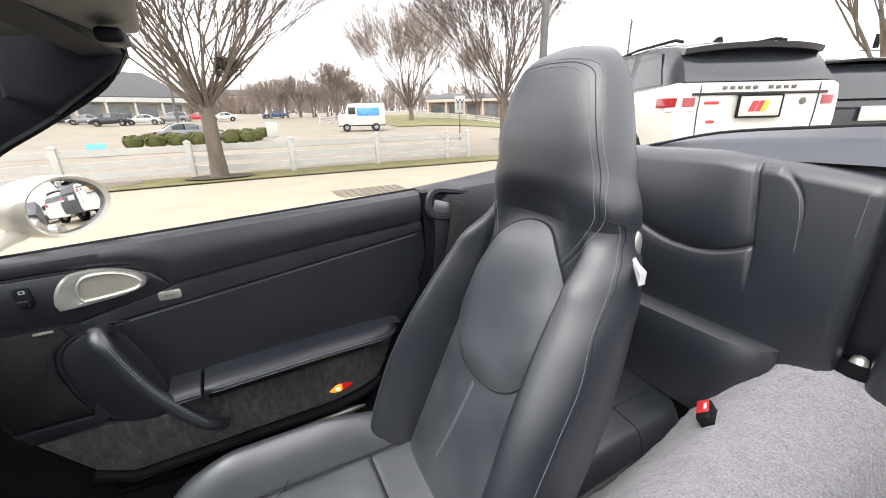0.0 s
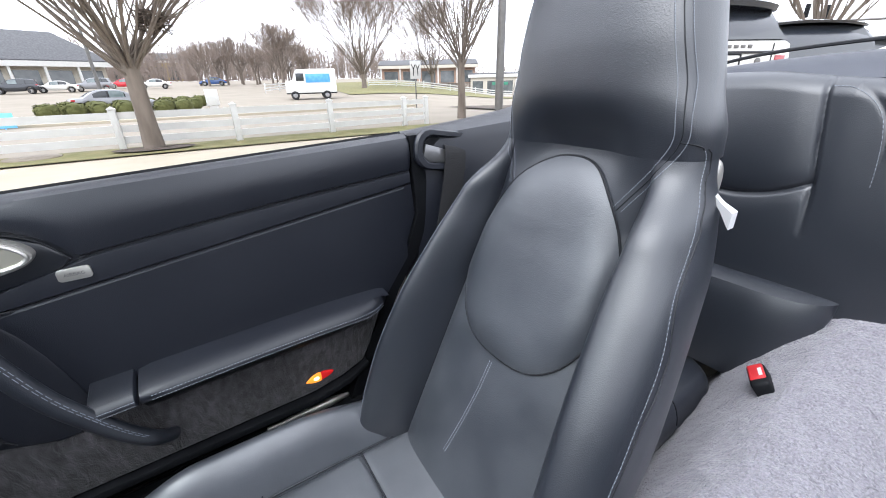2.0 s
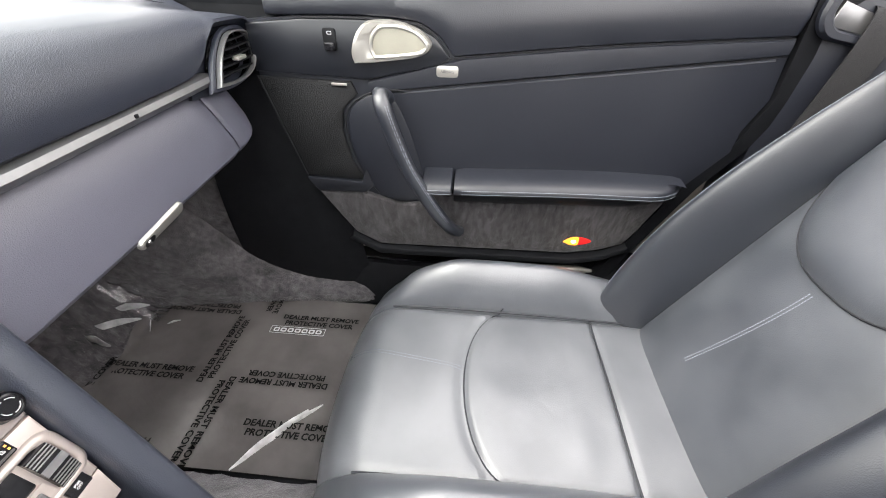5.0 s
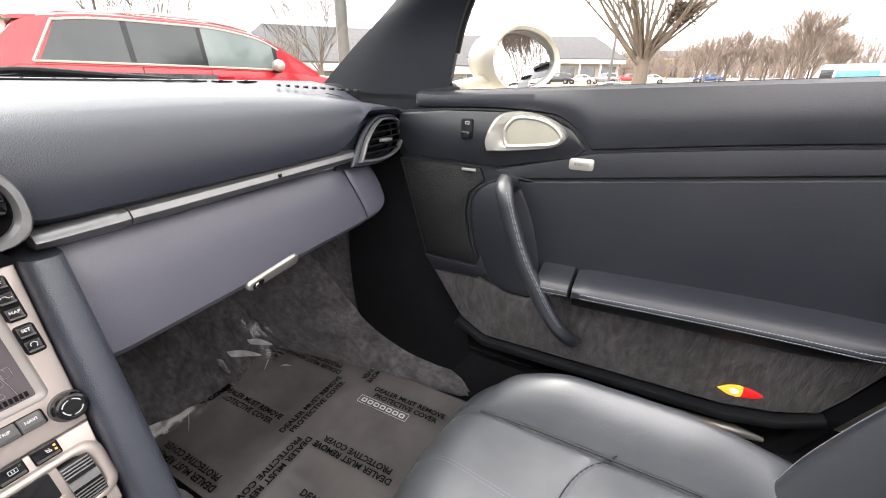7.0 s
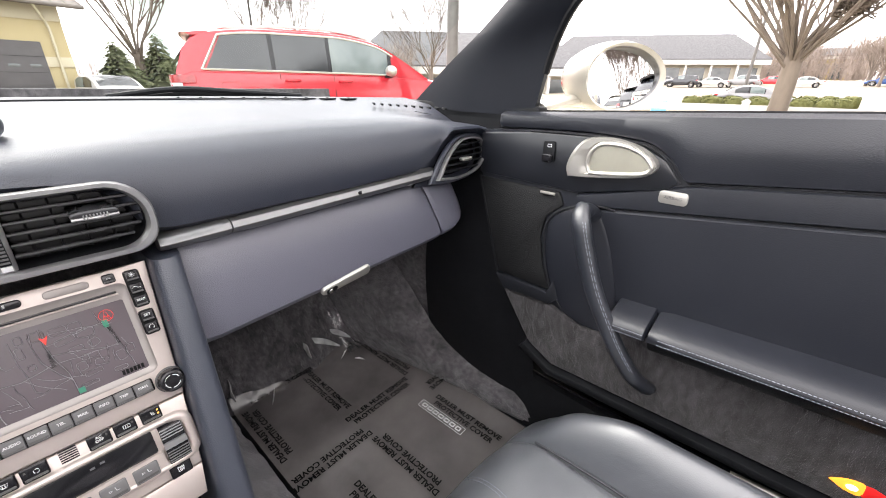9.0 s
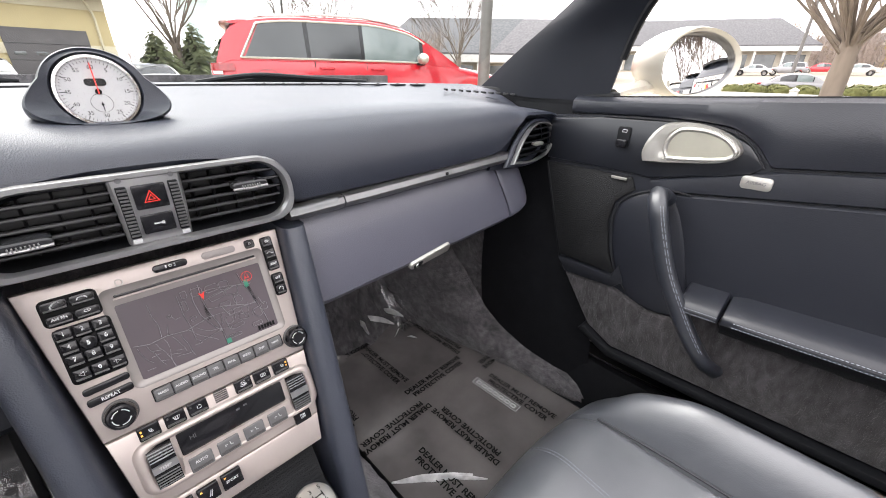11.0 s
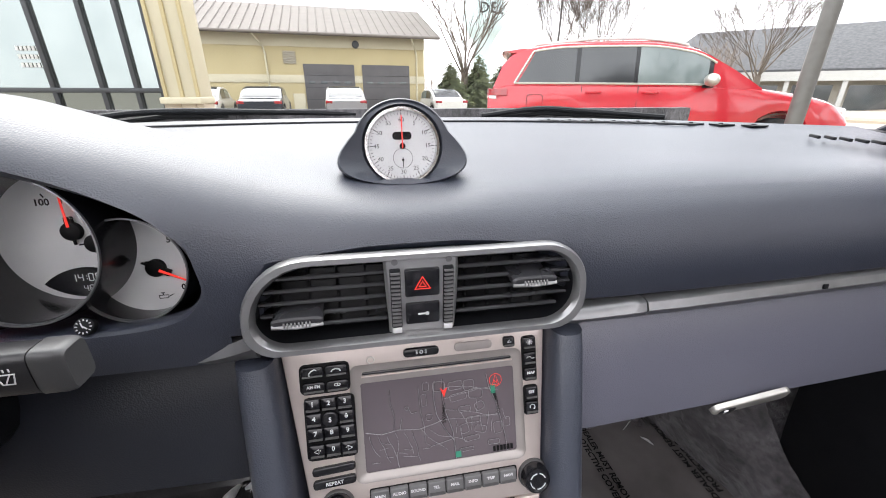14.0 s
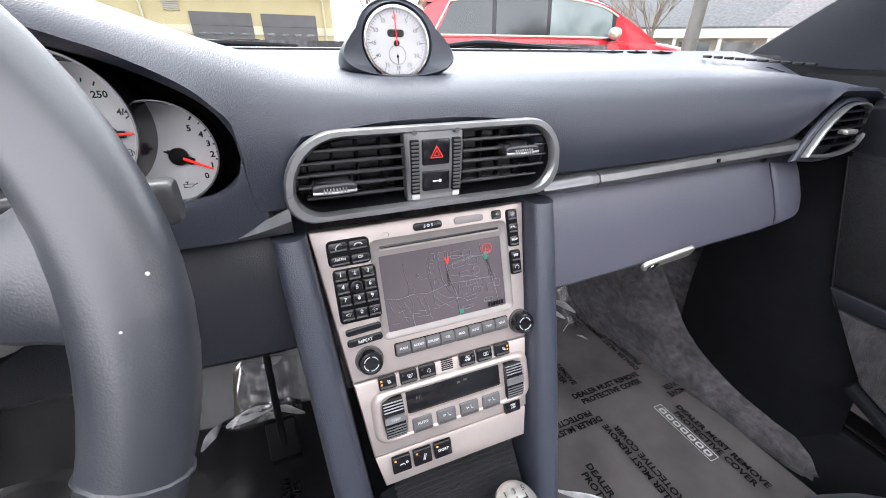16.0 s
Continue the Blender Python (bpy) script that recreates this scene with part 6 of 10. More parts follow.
def seat_front(x, z, lift=0.0):
    """The padded front at a distance x from the centre line."""
    wi, wo, h = w_in(z), w_side(z, x), bol_h(z)
    wi = min(wi, wo - 0.02)
    a = abs(x)
    up = max(0.0, min(1.0, (z - 0.84) / 0.09))
    up = up * up * (3 - 2 * up)
    t = min(1.0, a / wi)
    o = 0.010 * (1 - t * t) - 0.008 * t ** 10
    q = max(0.0, min(1.0, (a - wi) / max(0.01, wo - wi)))
    rd = ridge(z, x)
    if q > 0:
        o = lerp(-0.008, h, math.sin(math.pi / 2 * min(1.0, (a - wi) / max(0.004, rd - wi))) ** 0.75)
    e = max(0.0, (a / wo - 0.78) / 0.22) if x >= 0 else max(0.0, (a - rd) / max(0.004, wo - rd))
    o -= 0.061 * (1 - math.sqrt(max(0.0, 1 - min(1.0, e) ** 2)))
    return Vector((w_mid(z) + x, lerp(mid_y(z) + 1.06 * o, head_front(x, z), up) - lift, z))


def seat_depth(z):
    return table(z, (0.30, 0.87, 0.95, 1.08, 1.15, 1.19), (0.115, 0.120, 0.125, 0.108, 0.085, 0.030))


def half_ring(z, s, n=26):
    """From the crease of the bolster over its edge to the back."""
    wo = w_side(z, s)
    wi = min(w_in(z), wo - 0.02)
    pts = [seat_front(s * lerp(wi, wo, 1 - (1 - k / n) ** 1.5), z) for k in range(n + 1)]
    yb = mid_y(z) - seat_depth(z)
    p = pts[-1]
    for k in range(1, 9):
        t = k / 8
        pts.append(Vector((p.x + s * 0.006 * math.sin(math.pi * t) - s * (0.02 * t ** 3 if s > 0 else 0.040 * t ** 1.6), lerp(p.y, yb, t), z)))
    return pts


ZJ = 0.925
# centre panel takes the paler leather with sky sheen in its colour
for z0, z1, nm, mt, lab in ((0.30, 0.745, "centre_panel", SEAT_SHEEN, "worn smooth leather centre, paled for sky sheen"), (0.745, ZJ, "shoulder_panel", SEAT, "smooth leather between the shoulders")):
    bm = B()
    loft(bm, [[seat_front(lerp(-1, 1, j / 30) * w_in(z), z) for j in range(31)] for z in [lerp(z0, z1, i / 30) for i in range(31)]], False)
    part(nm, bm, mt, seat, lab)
for s in (1, -1):
    bm = B()
    zs = [0.300 + 0.075 * (k / 12) ** 2 for k in range(12)] + [lerp(0.375, ZJ, i / 50) for i in range(51)]
    rings = []
    for z in zs:
        r = half_ring(z, s)
        k = min(1.0, (z - 0.298) / 0.075)
        k = math.sqrt(max(0.0, 1 - (1 - k) ** 2))
        y0 = mid_y(z) - 0.02
        rings.append([Vector((lerp(w_mid(z) + s * 0.18, p.x, 0.55 + 0.45 * k), lerp(y0, p.y, k) if p.y > y0 else p.y, p.z)) for p in r])
    loft(bm, rings, False)
    b_ = part("side_bolster", bm, SEAT, seat, "padded leather side bolster")
# headrest growing out of the shoulders
bm = B()
rings = []
for i in range(44):
    z = lerp(ZJ, 1.19, (i / 43) ** 0.75)
    wo, wn = w_side(z, 1), w_side(z, -1)
    front_ = [seat_front(t_ * (wo if t_ > 0 else wn), z) for t_ in [lerp(-1, 1, j / 48) for j in range(49)]]
    yb = mid_y(z) - seat_depth(z)
    back_ = []
    for j in range(1, 24):
        a = math.pi * j / 24
        c, s_ = math.cos(a), math.sin(a)
        back_.append(Vector((w_mid(z) + ((wo if c > 0 else wn) + 0.006 * s_) * abs(c) ** 0.5 * (1 if c > 0 else -1), lerp(front_[-1].y, yb, s_ ** 0.7), z)))
    rings.append(front_ + back_)
loft(bm, rings)
head = part("headrest", bm, SEAT, seat, "smooth leather integral headrest")


def stitch_line(bm, path, r=0.0008, gap=0.0048, duty=0.62):
    """Short thread stitches along a path on the padded front."""
    left = 0.0
    for a, b in zip(path, path[1:]):
        L = (b - a).length
        n = max(1, round(L / gap))
        for k in range(n):
            tube(bm, [lerp(a, b, k / n), lerp(a, b, (k + duty) / n)], r, 4)


def on_seat(pts, lift=-0.0006, per=10):
    return [seat_front(p.x, p.y, lift) for p in smooth_path([(x, z, 0) for x, z in pts], per)]


seams, threads = [], []
for s in (-1, 1):
    top = [(s * x, z) for x, z in ((0.094, 0.858), (0.108, 0.888), (0.122, 0.918), (0.131, 0.945), (0.130, 0.970), (0.126, 1.00), (0.119, 1.03), (0.112, 1.06), (0.105, 1.09), (0.097, 1.12), (0.084, 1.148), (0.052, 1.162), (0.0, 1.166))]
    seams.append(on_seat(top, 0.0004))
    threads += [on_seat([(x - s * 0.0065, z - (0.005 if z > 1.14 else 0)) for x, z in top]), on_seat([(x + s * 0.0065, z + (0.005 if z > 1.14 else 0)) for x, z in top])]
    seams.append(on_seat([(s * 0.131, 0.945), (s * 0.140, 0.944), (s * 0.148, 0.941), (s * (w_side(0.938, s) * 0.985), 0.938)], 0.0004))
    edge = [(s * (w_side(z, s) * (0.885 if s > 0 else 0.998)), z) for z in (0.36, 0.45, 0.55, 0.65, 0.75, 0.85, 0.90, 0.938)]
    seams.append(on_seat(edge, 0.0006))
    threads.append(on_seat([(x - s * (0.004 if s > 0 else 0.0012), z) for x, z in edge]))
bm = B()
for p in seams:
    tube(bm, p, 0.0009, 5)
part("cover_seams", bm, SEAM, seat)
for p in threads:
    bm = B()
    stitch_line(bm, p, 0.00055)
    part("cover_stitching", bm, STITCH, seat)
bm = B()
for s in (1, -1):
    tube(bm, [seat_front(s * w_in(z), z, 0.0005) for z in [lerp(0.36, 0.86, k / 40) for k in range(41)]], 0.0015, 6)
part("bolster_seams", bm, SEAM, seat)
# oval insert
bm = B()
def disc_edge(a):
    """Shield-like oval: narrow at the top, broad near the foot."""
    c, s_ = math.cos(a), math.sin(a)
    zc = 0.745
    z = zc + (0.168 if s_ > 0 else 0.141) * s_
    w = 0.130 * (1.0 if s_ < 0 else 1 - 0.20 * s_) * (abs(c) ** (0.72 if s_ < 0 else 0.9)) * (1 if c > 0 else -1)
    return min(abs(w) * (1.07 if c > 0 else 1.06), w_in(z) - 0.003) * (1 if c > 0 else -1), z
def insert(u, v):
    w, z = disc_edge(2 * math.pi * v)
    r = 1 - u
    zz, xx = lerp(0.735, z, r), lerp(0.0, w, r)
    base = lerp(back_pt(0, zz, 0.012).y, seat_front(xx, zz).y, r ** 6)
    return Vector((w_mid(zz) + xx, base + 0.003 + 0.014 * (1 - r ** 5) + 0.010 * max(0.0, zz - 0.80) / 0.11 * (1 - r ** 8), zz))
sheet(bm, insert, 16, 64)
# sky sheen on the insert comes from its paler base colour
part("oval_insert", bm, SEAT_SHEEN, seat, "worn padded oval insert, paled for sky sheen")
bm = B()
loop = [Vector((w_mid(z) + w * 1.006, seat_front(w * 1.006, z).y + 0.002, z)) for w, z in [disc_edge(2 * math.pi * k / 72) for k in range(73)]]
tube(bm, loop, 0.0019, 6)
part("insert_seam", bm, SEAM, seat)
bm = B()
for o in (-0.0025, 0.0025):
    stitch_line(bm, [seat_front(0.006 + 0.035 * ((0.6 - z) / 0.2) ** 1.5 + o, z, -0.0006) for z in [lerp(0.40, 0.592, k / 12) for k in range(13)]])
part("centre_stitching", bm, STITCH, seat)
# plastic back shell
bm = B()
rings = []
for i in range(12):
    z = lerp(0.28, 0.92, i / 11)
    w = w_out(z) - 0.016
    y0 = mid_y(z) - seat_depth(z)
    wn = w_side(z, -1) - 0.042
    rings.append([(w_mid(z) - wn, y0 + 0.04, z), (w_mid(z) - wn, y0, z), (w_mid(z) - wn * 0.85, y0 - 0.02, z), (w_mid(z) + w * 0.85, y0 - 0.02, z), (w_mid(z) + w, y0, z), (w_mid(z) + w, y0 + 0.04, z)])
loft(bm, rings)
part("back_shell", bm, NAVY, seat, "navy seat back shell")
# tilt lever on the shoulder
bm = B()
ball(bm, (0.172, -0.514, 0.889), (0.009, 0.019, 0.034), 20, 14, Matrix.Rotation(radians(18), 4, "X"))
lever = part("tilt_lever_plate", bm, SILVER, seat, "satin silver shoulder release")
bm = B()
loft(bm, [[(0.160 - 0.028 * t, -0.505 + 0.012 * t + a * w, 0.884 - 0.020 * t + b * h) for a, b in ((-1, -1), (1, -1), (1, 1), (-1, 1))] for t, w, h in ((0.0, 0.004, 0.003), (0.45, 0.0045, 0.0045), (0.8, 0.006, 0.008), (1.0, 0.007, 0.0095))])
part("tilt_lever", bm, WHITE_INK, lever, "pale flared release lever")

# cushion
CC = 0.362
def cushion_top(x, y):
    t = (x - CC) / 0.255
    z = 0.332 - 0.012 * max(0.0, -y) * 1.0 + 0.012 * max(0.0, y)
    z += 0.010 * math.cos(min(1, abs(t) / 0.6) * math.pi / 2) * 0.5
    h = table(y, (-0.28, -0.18, -0.05, 0.12, 0.22, 0.28), (0.040, 0.070, 0.095, 0.094, 0.060, 0.015))
    q = (abs(t) - 0.66) / 0.34
    if q > 0:
        z += h * math.sin(math.pi * min(1.0, 0.02 + 0.78 * q)) ** 0.8
    return z
def front_drop(y):
    d = (y - 0.235) / 0.10
    return 0.115 * (1 - math.sqrt(max(0.0, 1 - d * d))) if d > 0 else 0.0
def front_y(x):
    t = (x - CC) / 0.255
    return 0.325 - 0.045 * abs(t) ** 3
def insert_edge(x):
    """Where the arched seam of the cushion's insert runs."""
    return 0.012 + 0.082 * math.sqrt(max(0.0, 1 - ((x - CC) / 0.170) ** 2))
def worn(x, y):
    """Groove along the arched seam, and the soft hollows of the insert behind it."""
    if abs(x - CC) > 0.169:
        return 0.0
    side = max(0.0, 1 - (abs(x - CC) / 0.169) ** 6)
    d = y - insert_edge(x)
    z = -0.0075 * math.exp(-(d / (0.016 if d > 0 else 0.005)) ** 2)
    if d < 0 and y > -0.16:
        z += 0.004 * min(1.0, -d / 0.03) + 0.007 * noise.noise((x * 9, y * 11, 4.0)) * min(1.0, -d / 0.06) * min(1.0, (y + 0.16) / 0.05)
    z -= 0.006 * math.exp(-((y + 0.165) / 0.006) ** 2)
    return z * (0.25 + 0.75 * side)
def cush(u, v, t0, t1):
    t = lerp(t0, t1, v)
    x = CC + 0.255 * t
    y = lerp(-0.27, front_y(x), u)
    k = y + (0.325 - front_y(x)) * u
    return (x, y, cushion_top(x, k) + worn(x, y) - front_drop(k) - (0.006 if abs(abs(t) - 0.66) < 0.012 else 0))
bm = B()
sheet(bm, lambda u, v: cush(u, v, -0.66, 0.66), 150, 36)
# cushion and its bolsters: reflected sky is put into the base colour
part("cushion_centre", bm, CUSHION, seat, "smooth worn leather seat cushion, paled for sky sheen")
for s in (1, -1):
    bm = B()
    sheet(bm, lambda u, v: cush(u, v, 0.66 * s, 1.0 * s), 40, 16)
    sheet(bm, lambda u, v: (lambda p: (p[0] + s * 0.012 * math.sin(math.pi * v), p[1], lerp(p[2], 0.20, v)))(cush(u, 1.0, 0.66 * s, 1.0 * s)), 40, 6)
    part("cushion_bolster", bm, SEAT_MID, seat, "padded leather cushion bolster, paled for sky sheen")
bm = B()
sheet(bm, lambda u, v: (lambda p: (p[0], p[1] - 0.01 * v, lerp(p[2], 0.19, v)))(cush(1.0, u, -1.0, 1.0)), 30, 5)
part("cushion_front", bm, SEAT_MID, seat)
# arched seam of the insert, cross seam and stitching
bm = B()
arc = []
for k in range(41):
    x = CC + 0.1695 * math.cos(math.pi * k / 40)
    y = insert_edge(x) - 0.001
    arc.append((x, y, cushion_top(x, y) + worn(x, y) + 0.0008))
tube(bm, arc, 0.0014, 6)
tube(bm, [(CC + 0.168 * t, -0.165, cushion_top(CC + 0.168 * t, -0.165) + worn(CC + 0.168 * t, -0.165) + 0.0002) for t in [-1 + k / 10 for k in range(21)]], 0.0022, 6)
for s in (1, -1):
    tube(bm, [(CC + s * 0.1685, y, cushion_top(CC + s * 0.1685, y) - front_drop(y) - 0.0062) for y in [lerp(-0.26, 0.25, k / 24) for k in range(25)]], 0.0022, 6)
part("cushion_seams", bm, GROOVE, seat)
bm = B()
for k in range(30):
    for o in (0, 0.006):
        y0, y1 = (lerp(0.100, 0.318, q) for q in (k / 30, (k + 0.6) / 30))
        tube(bm, [(lerp(0.385, 0.412, (y - 0.1) / 0.218) + o, y, cushion_top(CC, y) + worn(0.39, y) - front_drop(y) - 0.0003) for y in (y0, y1)], 0.0006, 4)
part("cushion_stitching", bm, STITCH, seat)
bm = B()
box(bm, (CC, 0.0, 0.20), (0.44, 0.48, 0.05), 0.01)
part("seat_frame", bm, BLACK, seat, "black seat frame")
bm = B()
for x in (CC - 0.18, CC + 0.18):
    box(bm, (x, 0.0, 0.178), (0.03, 0.60, 0.02), 0.003)
part("seat_rails", bm, BLACK, seat)
# pivot trims beside the backrest foot
bm = B()
box(bm, (0.578, -0.245, 0.375), (0.030, 0.07, 0.06), 0.012, Matrix.Rotation(radians(-20), 4, "X"), 3)
part("pivot_cover", bm, GLOSS_BLACK, seat)

# ---- belt buckle beside the seat ----
buckle = thing("belt_buckle", "red-buttoned seat belt buckle beside the seat cushion", "seat belt buckle", (0.125, -0.19, 0.36))
bm = B()
box(bm, (0.125, -0.190, 0.385), (0.030, 0.050, 0.075), 0.006, Matrix.Rotation(radians(25), 4, "X"))
part("buckle_body", bm, BLACK, buckle)
bm = B()
box(bm, (0.122, -0.174, 0.416), (0.028, 0.046, 0.016), 0.004, Matrix.Rotation(radians(35), 4, "X"))
part("release_button", bm, RED_PLASTIC, buckle, "red release button")
bm = B()
box(bm, (0.120, -0.208, 0.424), (0.032, 0.024, 0.006), 0.001, Matrix.Rotation(radians(35), 4, "X"))
part("latch_plate", bm, CHROME, buckle, "worn metal latch plate")

# ---- cabin floor and sills ----
bm = B()
def floor_z(x, y):
    z = 0.172
    if y > 0.87:
        z += (y - 0.87) * 1.25 if y < 1.12 else 0.3125 + (y - 1.12) * 3
    return z
sheet(bm, lambda u, v: (lerp(-0.74, 0.78, v), lerp(-1.0, 1.22, u), floor_z(0, lerp(-1.0, 1.22, u)) + 0.003 * noise.noise((9 * v, 14 * u, 0))), 90, 50)
floor = solo("floor", bm, CARPET, "dark grey carpeted cabin floor and toe board", "floor", kind="structure")
# carpeted footwell flank
bm = B()
def flank(u, v):
    y = lerp(0.22, 1.15, u)
    w = table(y, (0.22, 0.45, 0.62, 0.80, 1.15), (0.735, 0.715, 0.690, 0.655, 0.60))
    z0, z1 = 0.172, table(y, (0.22, 0.42, 0.60, 0.75, 1.0), (0.255, 0.265, 0.290, 0.46, 0.66))
    bulge = 0.02 * math.sin(math.pi * v)
    return (w - 0.035 * (1 - v) - bulge + 0.004 * noise.noise((30 * u, 12 * v, 3)), y, lerp(z0, z1, v))
sheet(bm, flank, 50, 12)
solo("footwell_carpet", bm, CARPET, "grey carpet lining the side of the footwell", "carpet", kind="structure")
bm = B()
sheet(bm, lambda u, v: (lerp(0.705, 0.66, v ** 2) + 0.006 * noise.noise((9 * u, 9 * v, 2)), lerp(0.645, 1.1, u), lerp(0.25, 0.80, v)), 24, 20)
solo("kick_panel", bm, CARPET, "grey carpeted panel at the front of the footwell", "carpet", kind="structure")
bm = B()
def hinge(u, v):
    z = lerp(0.24, 0.86, v)
    y = lerp(0.42, 0.66, u) - 0.08 * (1 - v) * (1 - u)
    return (0.705 - 0.012 * math.sin(math.pi * u) - 0.03 * math.sin(math.pi * min(1, v * 1.3)) * u, y, z)
sheet(bm, hinge, 14, 16)
solo("hinge_panel", bm, BLACK, "dark smooth panel between door and dash", "trim panel", kind="structure")
bm = B()
box(bm, (0, 1.14, 0.55), (1.5, 0.02, 0.7))
solo("firewall", bm, CARPET, "carpeted firewall behind the footwells", "firewall", kind="structure")
bm = B()
sheet(bm, lambda u, v: (lerp(0.242, 0.098, v) + 0.004 * noise.noise((20 * u, 8 * v, 6)), lerp(0.22, 1.14, u), 0.175 + 0.19 * v ** 1.5 + 0.004 * noise.noise((26 * u, 10 * v, 8))), 50, 14)
# flank carpet carries its light in a paler colour
solo("tunnel_flank", bm, CARPET_LIT, "brushed grey carpet on the flank of the tunnel, lightened as lit", "carpet", kind="structure")
sill = thing("door_sill", "black plastic door sill with a moulded pocket", "door sill", (0.74, 0.15, 0.22))
bm = B()
rings = []
for i in range(31):
    y = lerp(0.66, -0.34, i / 30)
    xi = table(y, (-0.34, 0.1, 0.45, 0.66), (0.66, 0.675, 0.715, 0.745))
    zt = table(y, (-0.34, 0.0, 0.4, 0.66), (0.335, 0.325, 0.300, 0.285))
    rings.append([(xi - 0.02, y, 0.17), (xi, y, zt - 0.015), (xi + 0.008, y, zt), (xi + 0.06, y, zt + 0.004), (xi + 0.10, y, zt + 0.03), (0.86, y, zt + 0.03), (0.86, y, 0.15)])
loft(bm, rings)
part("sill_cover", bm, BLACK, sill)
slot = smooth_path([(0.752, 0.436, 0.310), (0.768, 0.425, 0.312), (0.755, 0.36, 0.316), (0.738, 0.25, 0.324), (0.728, 0.12, 0.334), (0.722, 0.0, 0.342), (0.706, -0.01, 0.340), (0.700, 0.10, 0.332), (0.704, 0.22, 0.322), (0.714, 0.32, 0.314), (0.728, 0.41, 0.309), (0.752, 0.436, 0.310)], 6)
bm = B()
tube(bm, slot, 0.0036, 8)
part("pocket_rim", bm, GLOSS_BLACK, sill, "glossy rim of the sill pocket")
# no real recess: a flat black sheet paints the pocket's inner shade
bm = B()
bm.faces.new([bm.verts.new(p + Vector((0, 0, 0.0015))) for p in slot[:-1]])
part("pocket_shade", bm, INK, sill, "flat black sheet as the shaded hollow of the sill pocket")
bm = B()
tube(bm, [(0.69, -0.02, 0.338), (0.685, -0.10, 0.343), (0.683, -0.16, 0.346), (0.685, -0.20, 0.343)], [0.004, 0.008, 0.010, 0.004], 10)
part("release_lever", bm, SILVER, sill, "polished sill lever")
bm = B()
box(bm, (0.80, 0.1, 0.20), (0.10, 1.1, 0.10), 0.02)
part("outer_sill", bm, CREAM, sill)

# ---- protective floor covers ----
def cover(name, x0, x1, y0, y1, label, seedv, mat):
    bm = B()
    def f(u, v):
        x, y = lerp(x0, x1, v), lerp(y0, y1, u)
        y -= 0.030 * max(0.0, u - 0.7) / 0.3 * (0.5 + noise.noise((6 * x, seedv, 0)))
        z = max(floor_z(x, y), 0.172) + 0.016
        z += 0.0022 * noise.noise((7 * x, 7 * y, seedv)) + 0.0012 * noise.noise((22 * x, 9 * y, seedv + 7))
        if u > 0.84:
            k = (u - 0.84) / 0.16
            z += k * (0.008 * abs(noise.noise((13 * x, 17 * y, seedv + 2))) + 0.003 * abs(noise.noise((45 * x + 20 * y, 50 * y, seedv + 4))))
        return (x, y, z)
    sheet(bm, f, 110, 80)
    ob = solo(name, bm, mat, label, "floor cover")
    return ob
rfilm = cover("floor_cover", 0.235, 0.672, 0.20, 0.895, "crinkled clear plastic cover over the passenger footwell carpet", 1.0, FILM)
# same clear film as the passenger side, coloured near black for footwell shade
lfilm = cover("floor_cover", -0.72, -0.10, 0.20, 1.05, "crinkled clear plastic cover over the driver footwell carpet, shade in its colour", 5.0, FILM_SHADED)
def floor_words(parent, rows, short=None):
    for x, y, rot in rows:
        bm = B()
        m = Matrix.Translation((x, y, 0.1915 + 0.001 * abs(math.sin(40 * x)))) @ Matrix.Rotation(radians(rot), 4, "Z")
        lettering(bm, "DEALER MUST REMOVE", 0.0185, m @ Matrix.Translation((0, 0.0095, 0)), bold=0.0006)
        lettering(bm, "PROTECTIVE COVER", 0.0185, m @ Matrix.Translation((0, -0.0095, 0)), bold=0.0006)
        part("printed_warning", bm, INK, parent, "black warning print", False)
    if short:
        bm = B()
        m = Matrix.Translation((short[0], short[1], 0.1925)) @ Matrix.Rotation(radians(short[2]), 4, "Z")
        lettering(bm, "REMOVE", 0.0185, m @ Matrix.Translation((0, 0.0095, 0)), bold=0.0006)
        lettering(bm, "COVER", 0.0185, m @ Matrix.Translation((0, -0.0095, 0)), bold=0.0006)
        part("printed_warning", bm, INK, parent, "black warning print", False)
floor_words(rfilm, [(0.592, 0.455, -90), (0.42, 0.78, -90), (0.497, 0.645, 0), (0.325, 0.598, 180), (0.425, 0.475, 90), (0.615, 0.762, 90), (0.262, 0.757, 90), (0.315, 0.42, -90), (0.60, 0.285, 0), (0.36, 0.885, 0)], (0.645, 0.590, 180))
floor_words(lfilm, [(-0.20, 0.60, 90), (-0.34, 0.66, 180), (-0.34, 0.45, 90), (-0.22, 0.36, 180)])
bm = B()
ring_prism(bm, rrect(0.022, 0.135, 0.002, 2, 0.560, 0.500), rrect(0.020, 0.133, 0.0015, 2, 0.560, 0.500), Matrix.Translation((0, 0, 0.192)), 0.0006)
for k in range(7):
    ring_prism(bm, rrect(0.012, 0.014, 0.003, 3, 0.560, 0.4475 + 0.0175 * k), rrect(0.006, 0.008, 0.002, 3, 0.560, 0.4475 + 0.0175 * k), Matrix.Translation((0, 0, 0.192)), 0.0006)
part("logo_print", bm, WHITE_INK, rfilm, "pale outlined mark")
rng = random.Random(11)
